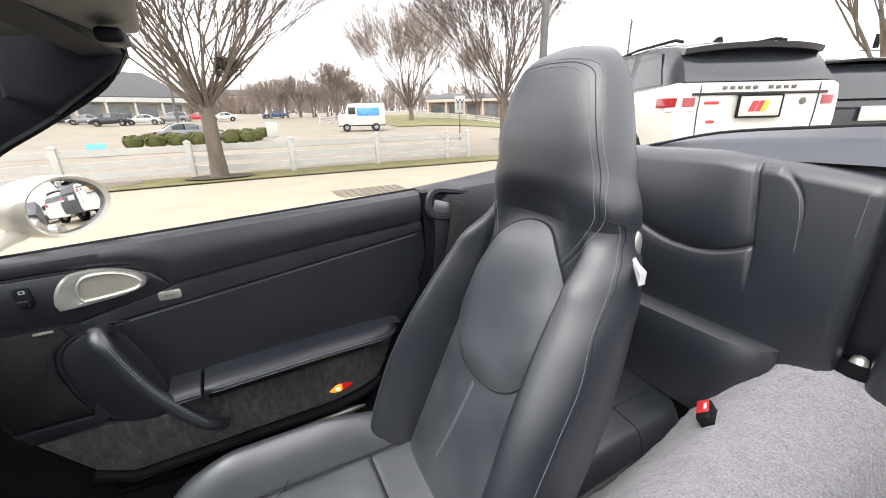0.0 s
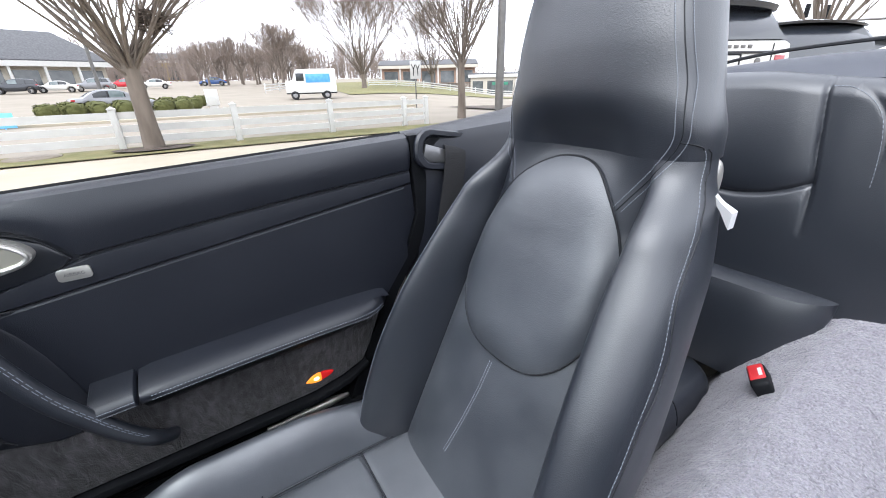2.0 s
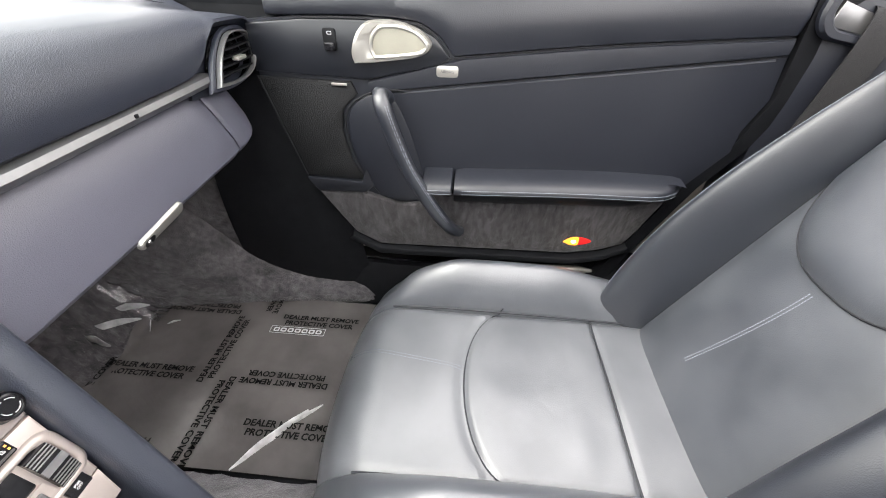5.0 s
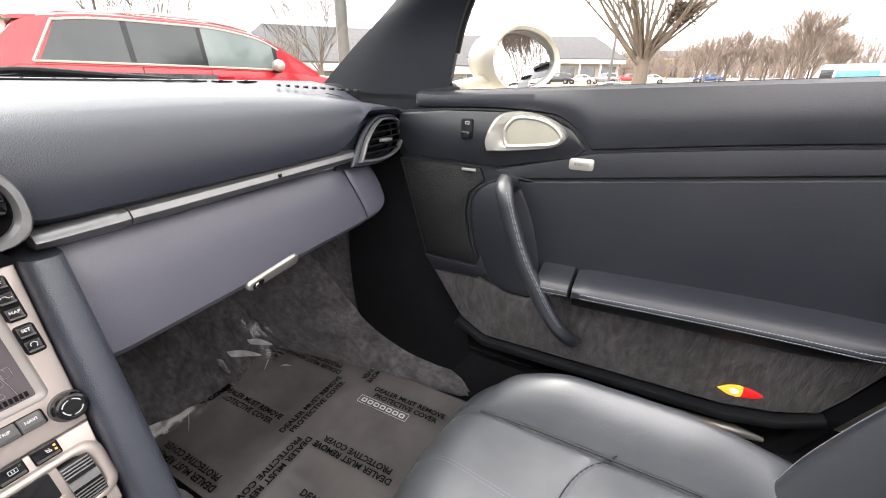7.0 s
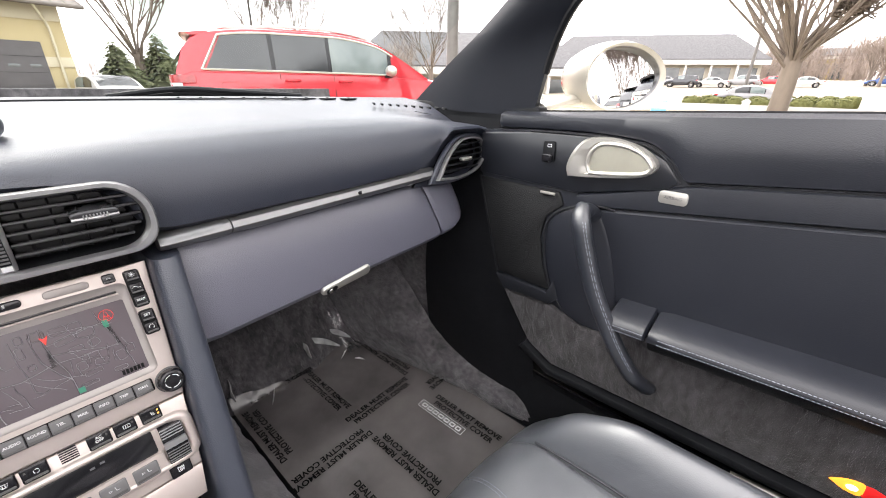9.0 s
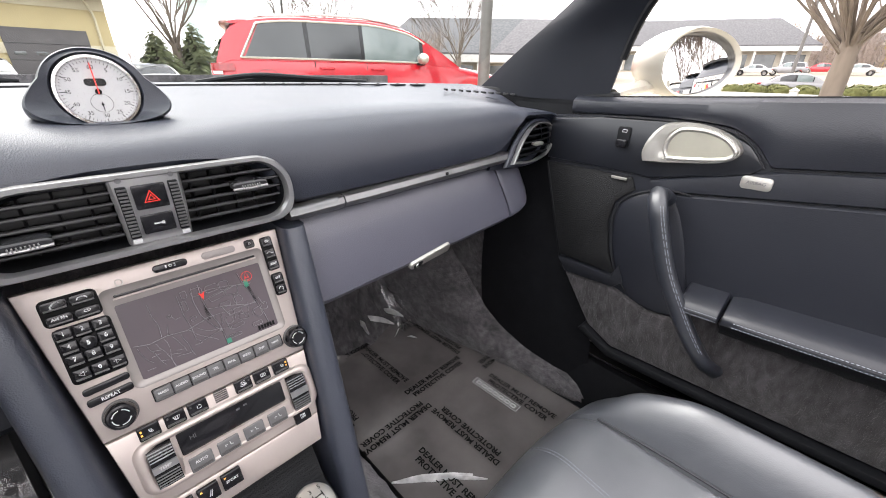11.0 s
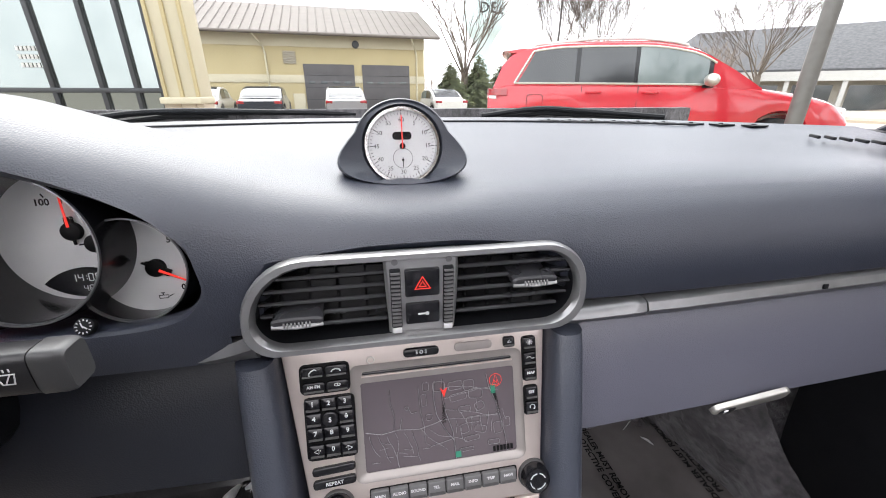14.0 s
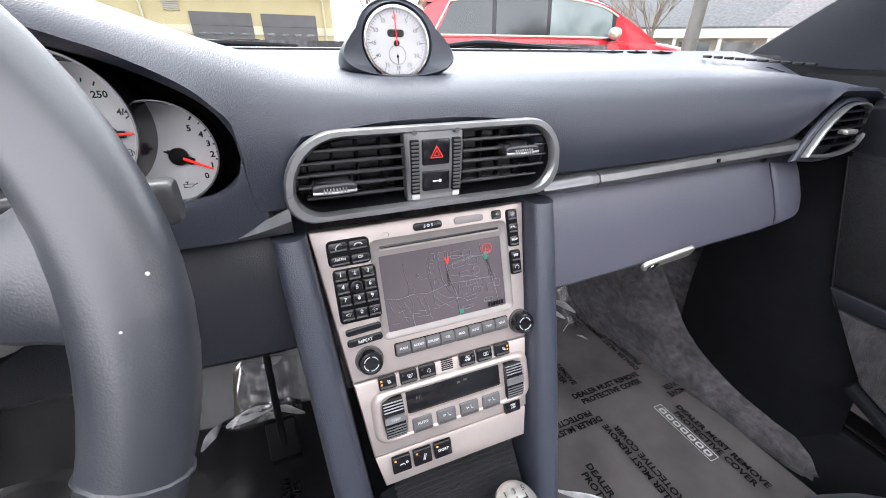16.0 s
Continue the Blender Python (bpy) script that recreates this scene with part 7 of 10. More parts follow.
def fold(parent, x, y, turn_, L, w, lift):
    """One curled fold of loose film, shaped and coloured as a highlight streak."""
    bm = B()
    m = Matrix.Translation((x, y, floor_z(x, y) + 0.014)) @ Matrix.Rotation(radians(turn_), 4, "Z")
    rings = []
    for i in range(9):
        t = i / 8
        wob = 0.3 * noise.noise((9 * x + 3 * t, 5 * y, 1.0))
        k = math.sin(math.pi * (0.08 + 0.84 * t))
        rings.append([m @ Vector((L * (t - 0.5), w * (q - 0.5) * k + w * wob, lift * k * (1 - (2 * q - 1) ** 2) + 0.002)) for q in (0, 0.2, 0.4, 0.55, 0.7, 0.85, 1)])
    loft(bm, rings, False)
    part("glint_fold", bm, GLINT_FOLD, parent, "curled plastic fold, its glint painted pale")
# near-white base colour paints the glints on the film
GLINT_FOLD = material("glint_film", (0.42, 0.42, 0.43), 0.10, spec=1.0, coat=1.0, color2=(0.85, 0.85, 0.85), scale=40, bump=0.5, bump_scale=45)
# folds placed where highlights lie on the film
for x, y, a_, L, w, h in ((0.452, 0.905, 78, 0.085, 0.012, 0.016), (0.498, 0.905, -62, 0.115, 0.008, 0.018), (0.553, 0.905, -68, 0.085, 0.006, 0.018), (0.250, 0.905, 80, 0.10, 0.010, 0.020), (0.330, 0.862, 58, 0.075, 0.003, 0.010), (0.545, 0.865, 30, 0.05, 0.003, 0.008), (0.300, 0.452, -38, 0.16, 0.012, 0.016), (0.345, 0.408, -46, 0.09, 0.005, 0.010), (0.560, 0.815, -60, 0.03, 0.003, 0.006)):
    fold(rfilm, x, y, a_, L, w, h)
for x, y, a_, L, w, h in ((-0.27, 0.865, 12, 0.10, 0.010, 0.028), (-0.20, 0.855, -30, 0.08, 0.007, 0.02), (-0.215, 0.93, 20, 0.05, 0.008, 0.02), (-0.345, 0.84, 60, 0.06, 0.014, 0.02)):
    fold(lfilm, x, y, a_, L, w, h)


def crumple(parent, x0, x1, y0, y1, lift, seedv, name="loose_film_edge"):
    """Loose clear film, pressed into sharp little creases."""
    bm = B()
    def f(u, v):
        x, y = lerp(x0, x1, v), lerp(y0, y1, u)
        ridge_ = 1 - abs(noise.noise((16 * x + 6 * y, 11 * y, seedv))) * 2
        fine = 1 - abs(noise.noise((38 * x, 34 * y + 12 * x, seedv + 3))) * 2
        e = min(1.0, 6 * min(u, v, 1 - v) + 0.1)
        return (x + 0.012 * noise.noise((9 * y, 4 * x, seedv)), y, floor_z(x, y) + 0.022 + e * lift * (0.55 * ridge_ + 0.30 * fine + 0.4))
    sheet(bm, f, 60, 70)
    ob = part(name, bm, CLEAR_FILM, parent, "crumpled clear plastic edge", False)
    ob.visible_shadow = False


crumple(rfilm, 0.555, 0.662, 0.845, 0.965, 0.016, 2.0)
crumple(lfilm, -0.30, -0.17, 0.84, 0.93, 0.018, 9.0)
bm = B()
box(bm, (-0.205, 0.80, 0.36), (0.012, 0.012, 0.30), 0.003, Matrix.Rotation(radians(-20), 4, "X"))
box(bm, (-0.205, 0.76, 0.225), (0.055, 0.02, 0.075), 0.006, Matrix.Rotation(radians(-25), 4, "X"))
solo("accelerator_pedal", bm, BLACK, "black pedal hanging in the driver footwell", "pedal")

# ---- steering wheel ----
RIM_LEATHER = material("rim_leather", (0.0200, 0.0225, 0.0300), 0.37, spec=1.0, color2=(0.0300, 0.0330, 0.0410), scale=14, bump=0.05, bump_scale=1300, voronoi=True, rough_var=0.08)
wheel = thing("steering_wheel", "navy leather three-spoke steering wheel with silver spokes", "steering wheel", (-0.345, 0.36, 0.80))
WM = Matrix.Translation((-0.350, 0.345, 0.805)) @ Matrix.Rotation(radians(90 - 23), 4, "X")
bm = B()
rings = []
R, n = 0.180, 72
for i in range(n + 1):
    a = 2 * math.pi * i / n
    rr = 0.0175 + 0.002 * math.cos(4 * a)
    rings.append([WM @ Vector(((R + rr * math.cos(b)) * math.cos(a), (R + rr * math.cos(b)) * math.sin(a), rr * 0.9 * math.sin(b))) for b in [2 * math.pi * k / 16 for k in range(16)]])
loft(bm, rings, True, False)
rim = part("rim", bm, RIM_LEATHER, wheel, "worn leather-wrapped rim")
bm = B()
a = radians(-19)
tube(bm, [WM @ Vector(((R + 0.0182 * math.cos(b)) * math.cos(a), (R + 0.0182 * math.cos(b)) * math.sin(a), 0.0166 * math.sin(b))) for b in [2 * math.pi * k / 16 for k in range(17)]], 0.0011, 5)
part("rim_seam", bm, RIM_LEATHER, rim)
for a_, b_, r_ in ((4.3, 52, 0.0008), (-1.0, 85, 0.0006)):
    bm = B()
    a_, b_ = radians(a_), radians(b_)
    ball(bm, WM @ Vector(((R + 0.0190 * math.cos(b_)) * math.cos(a_), (R + 0.0190 * math.cos(b_)) * math.sin(a_), 0.0171 * math.sin(b_))), (r_, r_, r_), 8, 6)
    part("worn_speck", bm, WHITE_INK, rim, "small white worn spot")
for a0 in (6.5, 173.5, 270):
    a = radians(a0)
    d, up = Vector((-math.sin(a), math.cos(a), 0)), Vector((0, 0, 1))
    for nm, mat_, lab, secs in (("spoke_grip", RIM_LEATHER, "leather-covered spoke end", ((0.132, 0.019, 0.010), (0.140, 0.021, 0.013), (0.148, 0.023, 0.015), (0.158, 0.027, 0.016), (0.168, 0.036, 0.015), (0.176, 0.052, 0.012))),
                                ("spoke", SILVER, "satin silver spoke", ((0.05, 0.040, 0.010), (0.08, 0.030, 0.010), (0.105, 0.023, 0.010), (0.135, 0.0235, 0.010), (0.150, 0.018, 0.006)))):
        bm = B()
        rings = []
        for t, w, h in secs:
            c = Vector((t * math.cos(a), t * math.sin(a), -0.006 - 0.12 * (0.18 - t)))
            rings.append([WM @ (c + d * w * x + up * h * y) for x, y in ((-1, -0.4), (-1, 0.2), (-0.85, 0.75), (-0.5, 1.0), (0.5, 1.0), (0.85, 0.75), (1, 0.2), (1, -0.4))])
        loft(bm, rings)
        part(nm, bm, mat_, wheel, lab)
bm = B()
rings = []
for k, z in ((1.0, -0.03), (1.0, 0.0), (0.93, 0.016), (0.7, 0.024), (0.3, 0.028)):
    rings.append([WM @ Vector((0.075 * k * math.cos(a), 0.066 * k * math.sin(a), z - 0.008)) for a in [2 * math.pi * j / 32 for j in range(32)]])
loft(bm, rings)
part("hub", bm, NAVY, wheel, "navy airbag hub")
bm = B()
tube(bm, [WM @ Vector((0, 0, -0.02)), WM @ Vector((0, 0, -0.20))], 0.035, 16)
part("column", bm, BLACK, wheel)
STALK = material("stalk_plastic", (0.012, 0.012, 0.014), 0.36, color2=(0.017, 0.017, 0.019), scale=40, bump=0.08, bump_scale=1500, rough_var=0.06)
stalk = thing("wiper_stalk", "black wiper stalk with printed symbols", "control stalk", (-0.25, 0.45, 0.795))
bm = B()
loft(bm, [[(x, 0.4340 + 0.40 * w * a, 0.8175 + 0.68 * h * b) for a, b in [(math.copysign(abs(math.cos(q)) ** 0.45, math.cos(q)), math.copysign(abs(math.sin(q)) ** 0.45, math.sin(q))) for q in [2 * math.pi * k / 28 for k in range(28)]]] for x, w, h in ((-0.330, 0.014, 0.012), (-0.290, 0.018, 0.0145), (-0.230, 0.0195, 0.0165), (-0.188, 0.0200, 0.0172), (-0.1815, 0.0198, 0.0170))])
arm_ = part("stalk_arm", bm, STALK, stalk)
bm = B()
loft(bm, [[(x, 0.4340 + 0.40 * w * a, 0.8175 + 0.68 * h * b) for a, b in [(math.copysign(abs(math.cos(q)) ** 0.40, math.cos(q)), math.copysign(abs(math.sin(q)) ** 0.40, math.sin(q))) for q in [2 * math.pi * k / 28 for k in range(28)]]] for x, w, h in ((-0.1810, 0.0195, 0.0168), (-0.1802, 0.0208, 0.0178), (-0.1712, 0.0208, 0.0178), (-0.1682, 0.0200, 0.0170), (-0.1667, 0.0180, 0.0150))])
part("stalk_tip", bm, material("stalk_end_plastic", (0.045, 0.045, 0.047), 0.38, color2=(0.055, 0.055, 0.057), scale=40, bump=0.08, bump_scale=1500, rough_var=0.06), stalk, "grey plastic turning end")
bm = B()
box(bm, (-0.2010, 0.4262, 0.8180), (0.005, 0.003, 0.012), 0.0012)
part("stalk_slider", bm, GLOSS_BLACK, stalk)
for x_ in (-0.1905, -0.2115):
    SM = plane_at((x_, 0.4257, 0.8175), (1, 0, 0), (0, 0, 1))
    bm = B()
    ring_prism(bm, [(-0.0026, -0.0030), (0.0026, -0.0030), (0.0040, 0.0028), (-0.0040, 0.0028)], [(-0.0020, -0.0024), (0.0020, -0.0024), (0.0033, 0.0022), (-0.0033, 0.0022)], SM, 0.0003)
    box(bm, (0, 0, 0), (0.0005, 0.0060, 0.0003), 0, SM @ Matrix.Translation((0.0005, 0.0, 0.0002)) @ Matrix.Rotation(radians(-30), 4, "Z"))
    for k in (-1, 0, 1):
        box(bm, (0, 0, 0), (0.0005, 0.0016, 0.0003), 0, SM @ Matrix.Translation((0.0022 * k, 0.0046, 0)))
    part("stalk_mark", bm, WHITE_INK, arm_)
bm = B()
box(bm, (-0.355, 0.520, 0.745), (0.150, 0.17, 0.095), 0.03, Matrix.Rotation(radians(-15), 4, "X"), 4)
part("column_shroud", bm, BLACK, wheel, "black steering column shroud")

# ---- windscreen frame ----
frame_ = thing("windscreen_frame", "dark navy windscreen pillar and header with sun visor", "windscreen frame", (0.6, 0.4, 1.0))
def pillar(s):
    fr = smooth_path([(0.712, 0.735, 0.876), (0.70, 0.62, 0.955), (0.688, 0.52, 1.018), (0.660, 0.35, 1.138), (0.634, 0.22, 1.238), (0.615, 0.14, 1.29)], 5)
    re = smooth_path([(0.700, 0.415, 0.868), (0.694, 0.385, 0.985), (0.668, 0.335, 1.048), (0.644, 0.246, 1.100), (0.622, 0.160, 1.153), (0.612, 0.122, 1.205)], 5)
    bm = B()
    rings = []
    for f_, r_ in zip(fr, re):
        out = Vector((0.045, 0.012, 0.02))
        m_ = (f_ + r_) / 2 + Vector((-0.012, 0, -0.004))
        ring = [f_ + out * 0.3, f_, lerp(f_, m_, 0.55) + Vector((-0.006, 0, 0)), m_, lerp(r_, m_, 0.5), r_, r_ + out * 0.8, (f_ + r_) / 2 + out * 1.2]
        rings.append([(s * p.x, p.y, p.z) for p in ring])
    loft(bm, rings)
    part("pillar", bm, PILLAR, frame_, "dark navy windscreen pillar")
    bm = B()
    tube(bm, [(s * (p.x - 0.002), p.y - 0.002, p.z - 0.004) for p in re[3:]], 0.006, 6)
    part("window_seal", bm, BLACK, frame_)
pillar(1)
pillar(-1)
PILLAR_END = [(0.121, 1.212), (0.1235, 1.188), (0.138, 1.168), (0.170, 1.144), (0.222, 1.108), (0.27, 1.13), (0.27, 1.262), (0.15, 1.272), (0.124, 1.25)]
for s in (1, -1):
    bm = B()
    cy, cz = sum(p[0] for p in PILLAR_END) / 9, sum(p[1] for p in PILLAR_END) / 9
    loft(bm, [[(s * x, lerp(cy, y, k), lerp(cz, z, k)) for y, z in PILLAR_END] for x, k in ((0.597, 0.80), (0.600, 0.92), (0.607, 1.0), (0.640, 1.0), (0.655, 0.9))])
    part("pillar_head", bm, PILLAR, frame_, "rounded head of the pillar")
bm = B()
loft(bm, [[(x, 0.155 + 0.06 * (1 - (x / 0.62) ** 2) + dy, 1.235 + 0.03 * (1 - (x / 0.62) ** 2) + dz) for dy, dz in ((-0.035, -0.045), (-0.036, 0.01), (-0.01, 0.030), (0.04, 0.02), (0.045, -0.02), (0.0, -0.055))] for x in [lerp(-0.63, 0.63, i / 24) for i in range(25)]])
part("header", bm, PILLAR, frame_)
bm = B()
box(bm, (0.378, 0.146, 1.222), (0.385, 0.17, 0.024), 0.010, Matrix.Rotation(radians(-6), 4, "X") @ Matrix.Rotation(radians(8), 4, "Z"), 3)
part("sun_visor", bm, material("grey_visor", (0.10, 0.098, 0.095), 0.6, color2=(0.125, 0.122, 0.12), scale=20, bump=0.1), frame_, "grey padded sun visor")
bm = B()
box(bm, (0.50, 0.11, 1.198), (0.05, 0.03, 0.018), 0.006, None, 3)
part("visor_clip", bm, BLACK, frame_)
bm = B()
ws = []
for i in range(31):
    x = lerp(-0.69, 0.69, i / 30)
    k = 1 - abs(x / 0.69) ** 2.2
    yb, yt = dash_back(x) + 0.03, 0.17 + 0.07 * k
    xt = x * 0.89
    ws.append([(lerp(x, xt, t), lerp(yb, yt, t) + 0.02 * math.sin(math.pi * t), lerp(0.885, 1.255 + 0.03 * k, t)) for t in [j / 12 for j in range(13)]])
loft(bm, ws, False)
pane_part("windscreen", bm, PANE, frame_, (0, 0.2, 0.8), "clear windscreen glass")
bm = B()
box(bm, (0.713, 0.58, 0.868), (0.03, 0.36, 0.034), 0.006)
part("corner_seal", bm, BLACK, frame_)
# scuttle and wipers
bm = B()
loft(bm, [[(x, dash_back(x) + 0.015, 0.868), (x, dash_back(x) + 0.05, 0.862), (x, dash_back(x) + 0.14, 0.858), (x, dash_back(x) + 0.20, 0.842)] for x in [lerp(-0.72, 0.72, i / 30) for i in range(31)]], False)
part("scuttle", bm, BLACK, frame_, "black plastic scuttle")
for pts in ([(-0.55, 1.06, 0.892), (-0.42, 1.10, 0.908), (-0.22, 1.13, 0.905), (-0.05, 1.135, 0.900)], [(0.22, 1.12, 0.895), (0.34, 1.10, 0.910), (0.45, 1.08, 0.905), (0.60, 1.03, 0.895)]):
    w_ = thing("wiper", "black windscreen wiper resting on the scuttle", "wiper", (0, 1.1, 0.88), "wipers")
    bm = B()
    tube(bm, smooth_path([(a, b, c - 0.010) for a, b, c in pts], 4), 0.006, 8)
    part("wiper_arm", bm, BLACK, w_)
    bm = B()
    tube(bm, [(p[0] + 0.02, p[1] + 0.02, p[2] - 0.018) for p in pts], 0.006, 6)
    part("wiper_blade", bm, BLACK, w_)
# bonnet
bm = B()
sheet(bm, lambda u, v: (lerp(-0.78, 0.78, v) * (1 - 0.12 * u), 1.15 + 0.17 * 0 + 1.05 * u - 0.10 * abs(2 * v - 1) ** 2, 0.845 - 0.16 * u ** 1.6 - 0.05 * abs(2 * v - 1) ** 3), 20, 20)
bonnet_mesh = bm

# ---- rear of the cabin ----
rear = thing("rear_bench", "navy leather rear bench with padded upright backrests", "bench", (0.15, -0.8, 0.4))


def groove(d, w):
    return math.exp(-(d / w) ** 2)


def back_face(x, z, mirror=False):
    """The upholstered front of a rear backrest: a pillow with sewn grooves; x runs outwards from the middle of the car."""
    top = table(x, (-0.02, 0.04, 0.10, 0.18, 0.26, 0.46), (0.985, 0.994, 1.001, 1.008, 1.016, 1.012))
    y = -0.836 + 0.010 * math.sin(math.pi * max(0.0, min(1.0, (z - 0.60) / 0.40)))
    seam_x = table(z, (0.74, 0.795, 0.85, 0.92, 1.0), (0.143, 0.148, 0.153, 0.164, 0.176))
    fade = max(0.0, min(1.0, (z - 0.76) / 0.07))
    y -= 0.006 * groove(x - seam_x, 0.0045) * fade + 0.004 * groove(x - seam_x, 0.020) * fade
    if x > 0.14:
        sz = table(x, (0.15, 0.18, 0.217, 0.257, 0.30, 0.36, 0.42), (0.851, 0.835, 0.822, 0.816, 0.818, 0.832, 0.86))
        y -= (0.006 * groove(z - sz, 0.0045) + 0.004 * groove(z - sz, 0.018)) * min(1.0, max(0.0, (x - 0.150) / 0.008))
        y += 0.010 * max(0.0, math.sin(math.pi * max(0.0, min(1.0, (z - sz) / max(0.02, top - sz))))) * max(0.0, math.sin(math.pi * max(0.0, min(1.0, (x - 0.165) / 0.27)))) ** 0.5
    else:
        cz = table(x, (0.085, 0.092, 0.103, 0.123, 0.148, 0.174), (0.86, 0.925, 0.957, 0.982, 0.995, 0.997))
        if x > 0.083 and z > 0.86:
            y -= 0.002 * groove(z - cz, 0.007) * max(0.0, min(1.0, (z - 0.87) / 0.04))
    r = max(0.0, (z - (top - 0.028)) / 0.028)
    y -= 0.034 * (1 - math.sqrt(max(0.0, 1 - min(1.0, r) ** 2)))
    e = max(0.0, (0.022 - x) / 0.024)
    y -= 0.030 * (1 - math.sqrt(max(0.0, 1 - min(1.0, e) ** 2)))
    return y, top


def backrest(sgn, x_mid):
    bm = B()
    def f(u, v):
        x = lerp(-0.002, 0.47, v)
        top = back_face(x, 0.7)[1]
        z = lerp(0.60, top, 1 - (1 - u) ** 1.35)
        return (x_mid + sgn * x, back_face(x, z)[0], z)
    sheet(bm, f, 230, 250)
    ob = part("backrest", bm, SEAT, rear, "padded leather backrest with sewn grooves")
    bm = B()
    stitch_line(bm, [Vector((x_mid + sgn * p.x, back_face(p.x, p.y)[0] + 0.0008, p.y)) for p in smooth_path([(0.170, 0.9935, 0), (0.148, 0.992, 0), (0.124, 0.978, 0), (0.106, 0.955, 0), (0.096, 0.922, 0), (0.0905, 0.885, 0), (0.088, 0.855, 0)], 5)], 0.00045, 0.005)
    part("backrest_stitching", bm, STITCH, ob)
    bm = B()
    stitch_line(bm, [Vector((x_mid + sgn * 0.022, back_face(0.022, z)[0] + 0.0004, z)) for z in [lerp(0.90, 0.968, k / 4) for k in range(5)]], 0.0004, 0.005)
    part("edge_stitching", bm, STITCH, ob)


backrest(1, 0.0)
backrest(-1, -0.040)
bm = B()
box(bm, (0.0, -0.915, 0.80), (1.10, 0.05, 0.42), 0.01)
part("back_frame", bm, NAVY, rear)
# the thick pad at the foot of each backrest, rounded towards the tunnel
bm = B()
rings = []
for i in range(41):
    t = i / 40
    x = lerp(0.50, 0.068, t)
    k = max(0.0, (0.165 - x) / 0.097)
    k = math.sqrt(max(0.0, 1 - min(1.0, k) ** 2))
    zc, zt, zb = 0.648, 0.672, 0.470
    lo = lerp(zc, zb, k)
    dy = 0.055 * (0.25 + 0.75 * k)
    rings.append([(x, -0.85, zt - 0.004), (x, -0.838, zt), (x, -0.838 + dy * 0.45, zt - 0.003), (x, -0.838 + dy * 0.8, zt - 0.012 * max(0.3, k)), (x, -0.838 + dy, lerp(zt - 0.02, lo, 0.10)), (x, -0.838 + dy * 1.02, lerp(zt - 0.02, lo, 0.45)), (x, -0.838 + dy * 0.95, lerp(zt - 0.02, lo, 0.8)), (x, -0.838 + dy * 0.8, lo), (x, -0.85, lo)])
loft(bm, rings)
part("backrest_foot", bm, SEAT, rear, "padded roll at the foot of the backrest")
bm = B()
def rcush(u, v):
    y = lerp(-0.825, -0.40, u)
    inner = 0.176 + 0.085 * (max(0.0, (-0.765 - y) / 0.06) ** 2)
    a = math.pi / 2 * min(1.0, v / 0.16)
    x = inner + (0.026 * (1 - math.cos(a)) if v < 0.16 else lerp(0.026, 0.52 - inner, (v - 0.16) / 0.84))
    zt = 0.462 + 0.012 * math.sin(math.pi * u) - 0.010 * u
    z = lerp(zt - 0.060, zt, math.sin(a)) if v < 0.16 else zt + 0.010 * math.sin(math.pi * (v - 0.16) / 0.84)
    return (x, y, z)
sheet(bm, rcush, 40, 40)
cu_ = part("rear_cushion", bm, SEAT, rear, "dark leather rear seat cushion")
bm = B()
tube(bm, [Vector(rcush(u, 0.30)) + Vector((0, 0, 0.0004)) for u in [k / 30 for k in range(31)]], 0.0011, 5)
tube(bm, [Vector(rcush(0.42, v)) + Vector((0, 0, 0.0004)) for v in [0.02 + 0.28 * k / 12 for k in range(13)]], 0.0011, 5)
part("cushion_seam", bm, SEAM, cu_)
bm = B()
box(bm, (0.345, -0.62, 0.32), (0.33, 0.40, 0.20), 0.02)
part("cushion_base", bm, CARPET, rear)
# carpeted tunnel between the rear seats
bm = B()
HX = (-0.30, -0.215, -0.185, -0.150, -0.110, -0.060, 0.0, 0.060, 0.110, 0.150, 0.185, 0.215, 0.30)
HD = (-0.42, -0.28, -0.185, -0.120, -0.060, -0.012, 0.0, -0.012, -0.060, -0.120, -0.185, -0.28, -0.42)
def hump(u, v):
    y = lerp(-0.12, -0.90, u)
    x = lerp(-0.25, 0.25, v)
    zt = table(y, (-0.90, -0.84, -0.72, -0.55, -0.40, -0.12), (0.672, 0.664, 0.615, 0.555, 0.510, 0.385))
    z = max(0.17, zt + table(x, HX, HD) * table(y, (-0.90, -0.70, -0.40), (0.95, 1.0, 0.75)))
    d = 0.004 * noise.noise((x * 30, y * 30, 1)) + 0.0022 * noise.noise((x * 90, y * 90, 2)) + 0.0012 * noise.noise((x * 240, y * 240, 5))
    return (x - 0.010 + d * 0.5, y, z + d)
sheet(bm, hump, 190, 150)
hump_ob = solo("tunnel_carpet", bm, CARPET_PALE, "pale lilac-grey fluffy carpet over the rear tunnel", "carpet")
rb = thing("rear_belt_buckle", "red-buttoned belt buckle set into the tunnel carpet", "seat belt buckle", (0.09, -0.72, 0.55), "rear buckles")
bm = B()
BR = Matrix.Translation((0.096, -0.692, 0.560)) @ Matrix.Rotation(radians(28), 4, "Z") @ Matrix.Rotation(radians(38), 4, "Y")
box(bm, (0, 0, 0), (0.026, 0.052, 0.034), 0.005, BR, 3)
part("buckle_body", bm, BLACK, rb)
bm = B()
box(bm, (0, 0, 0), (0.022, 0.036, 0.010), 0.003, BR @ Matrix.Translation((0.0, -0.004, 0.0145)), 3)
part("release_button", bm, RED_PLASTIC, rb, "red release button")
bm = B()
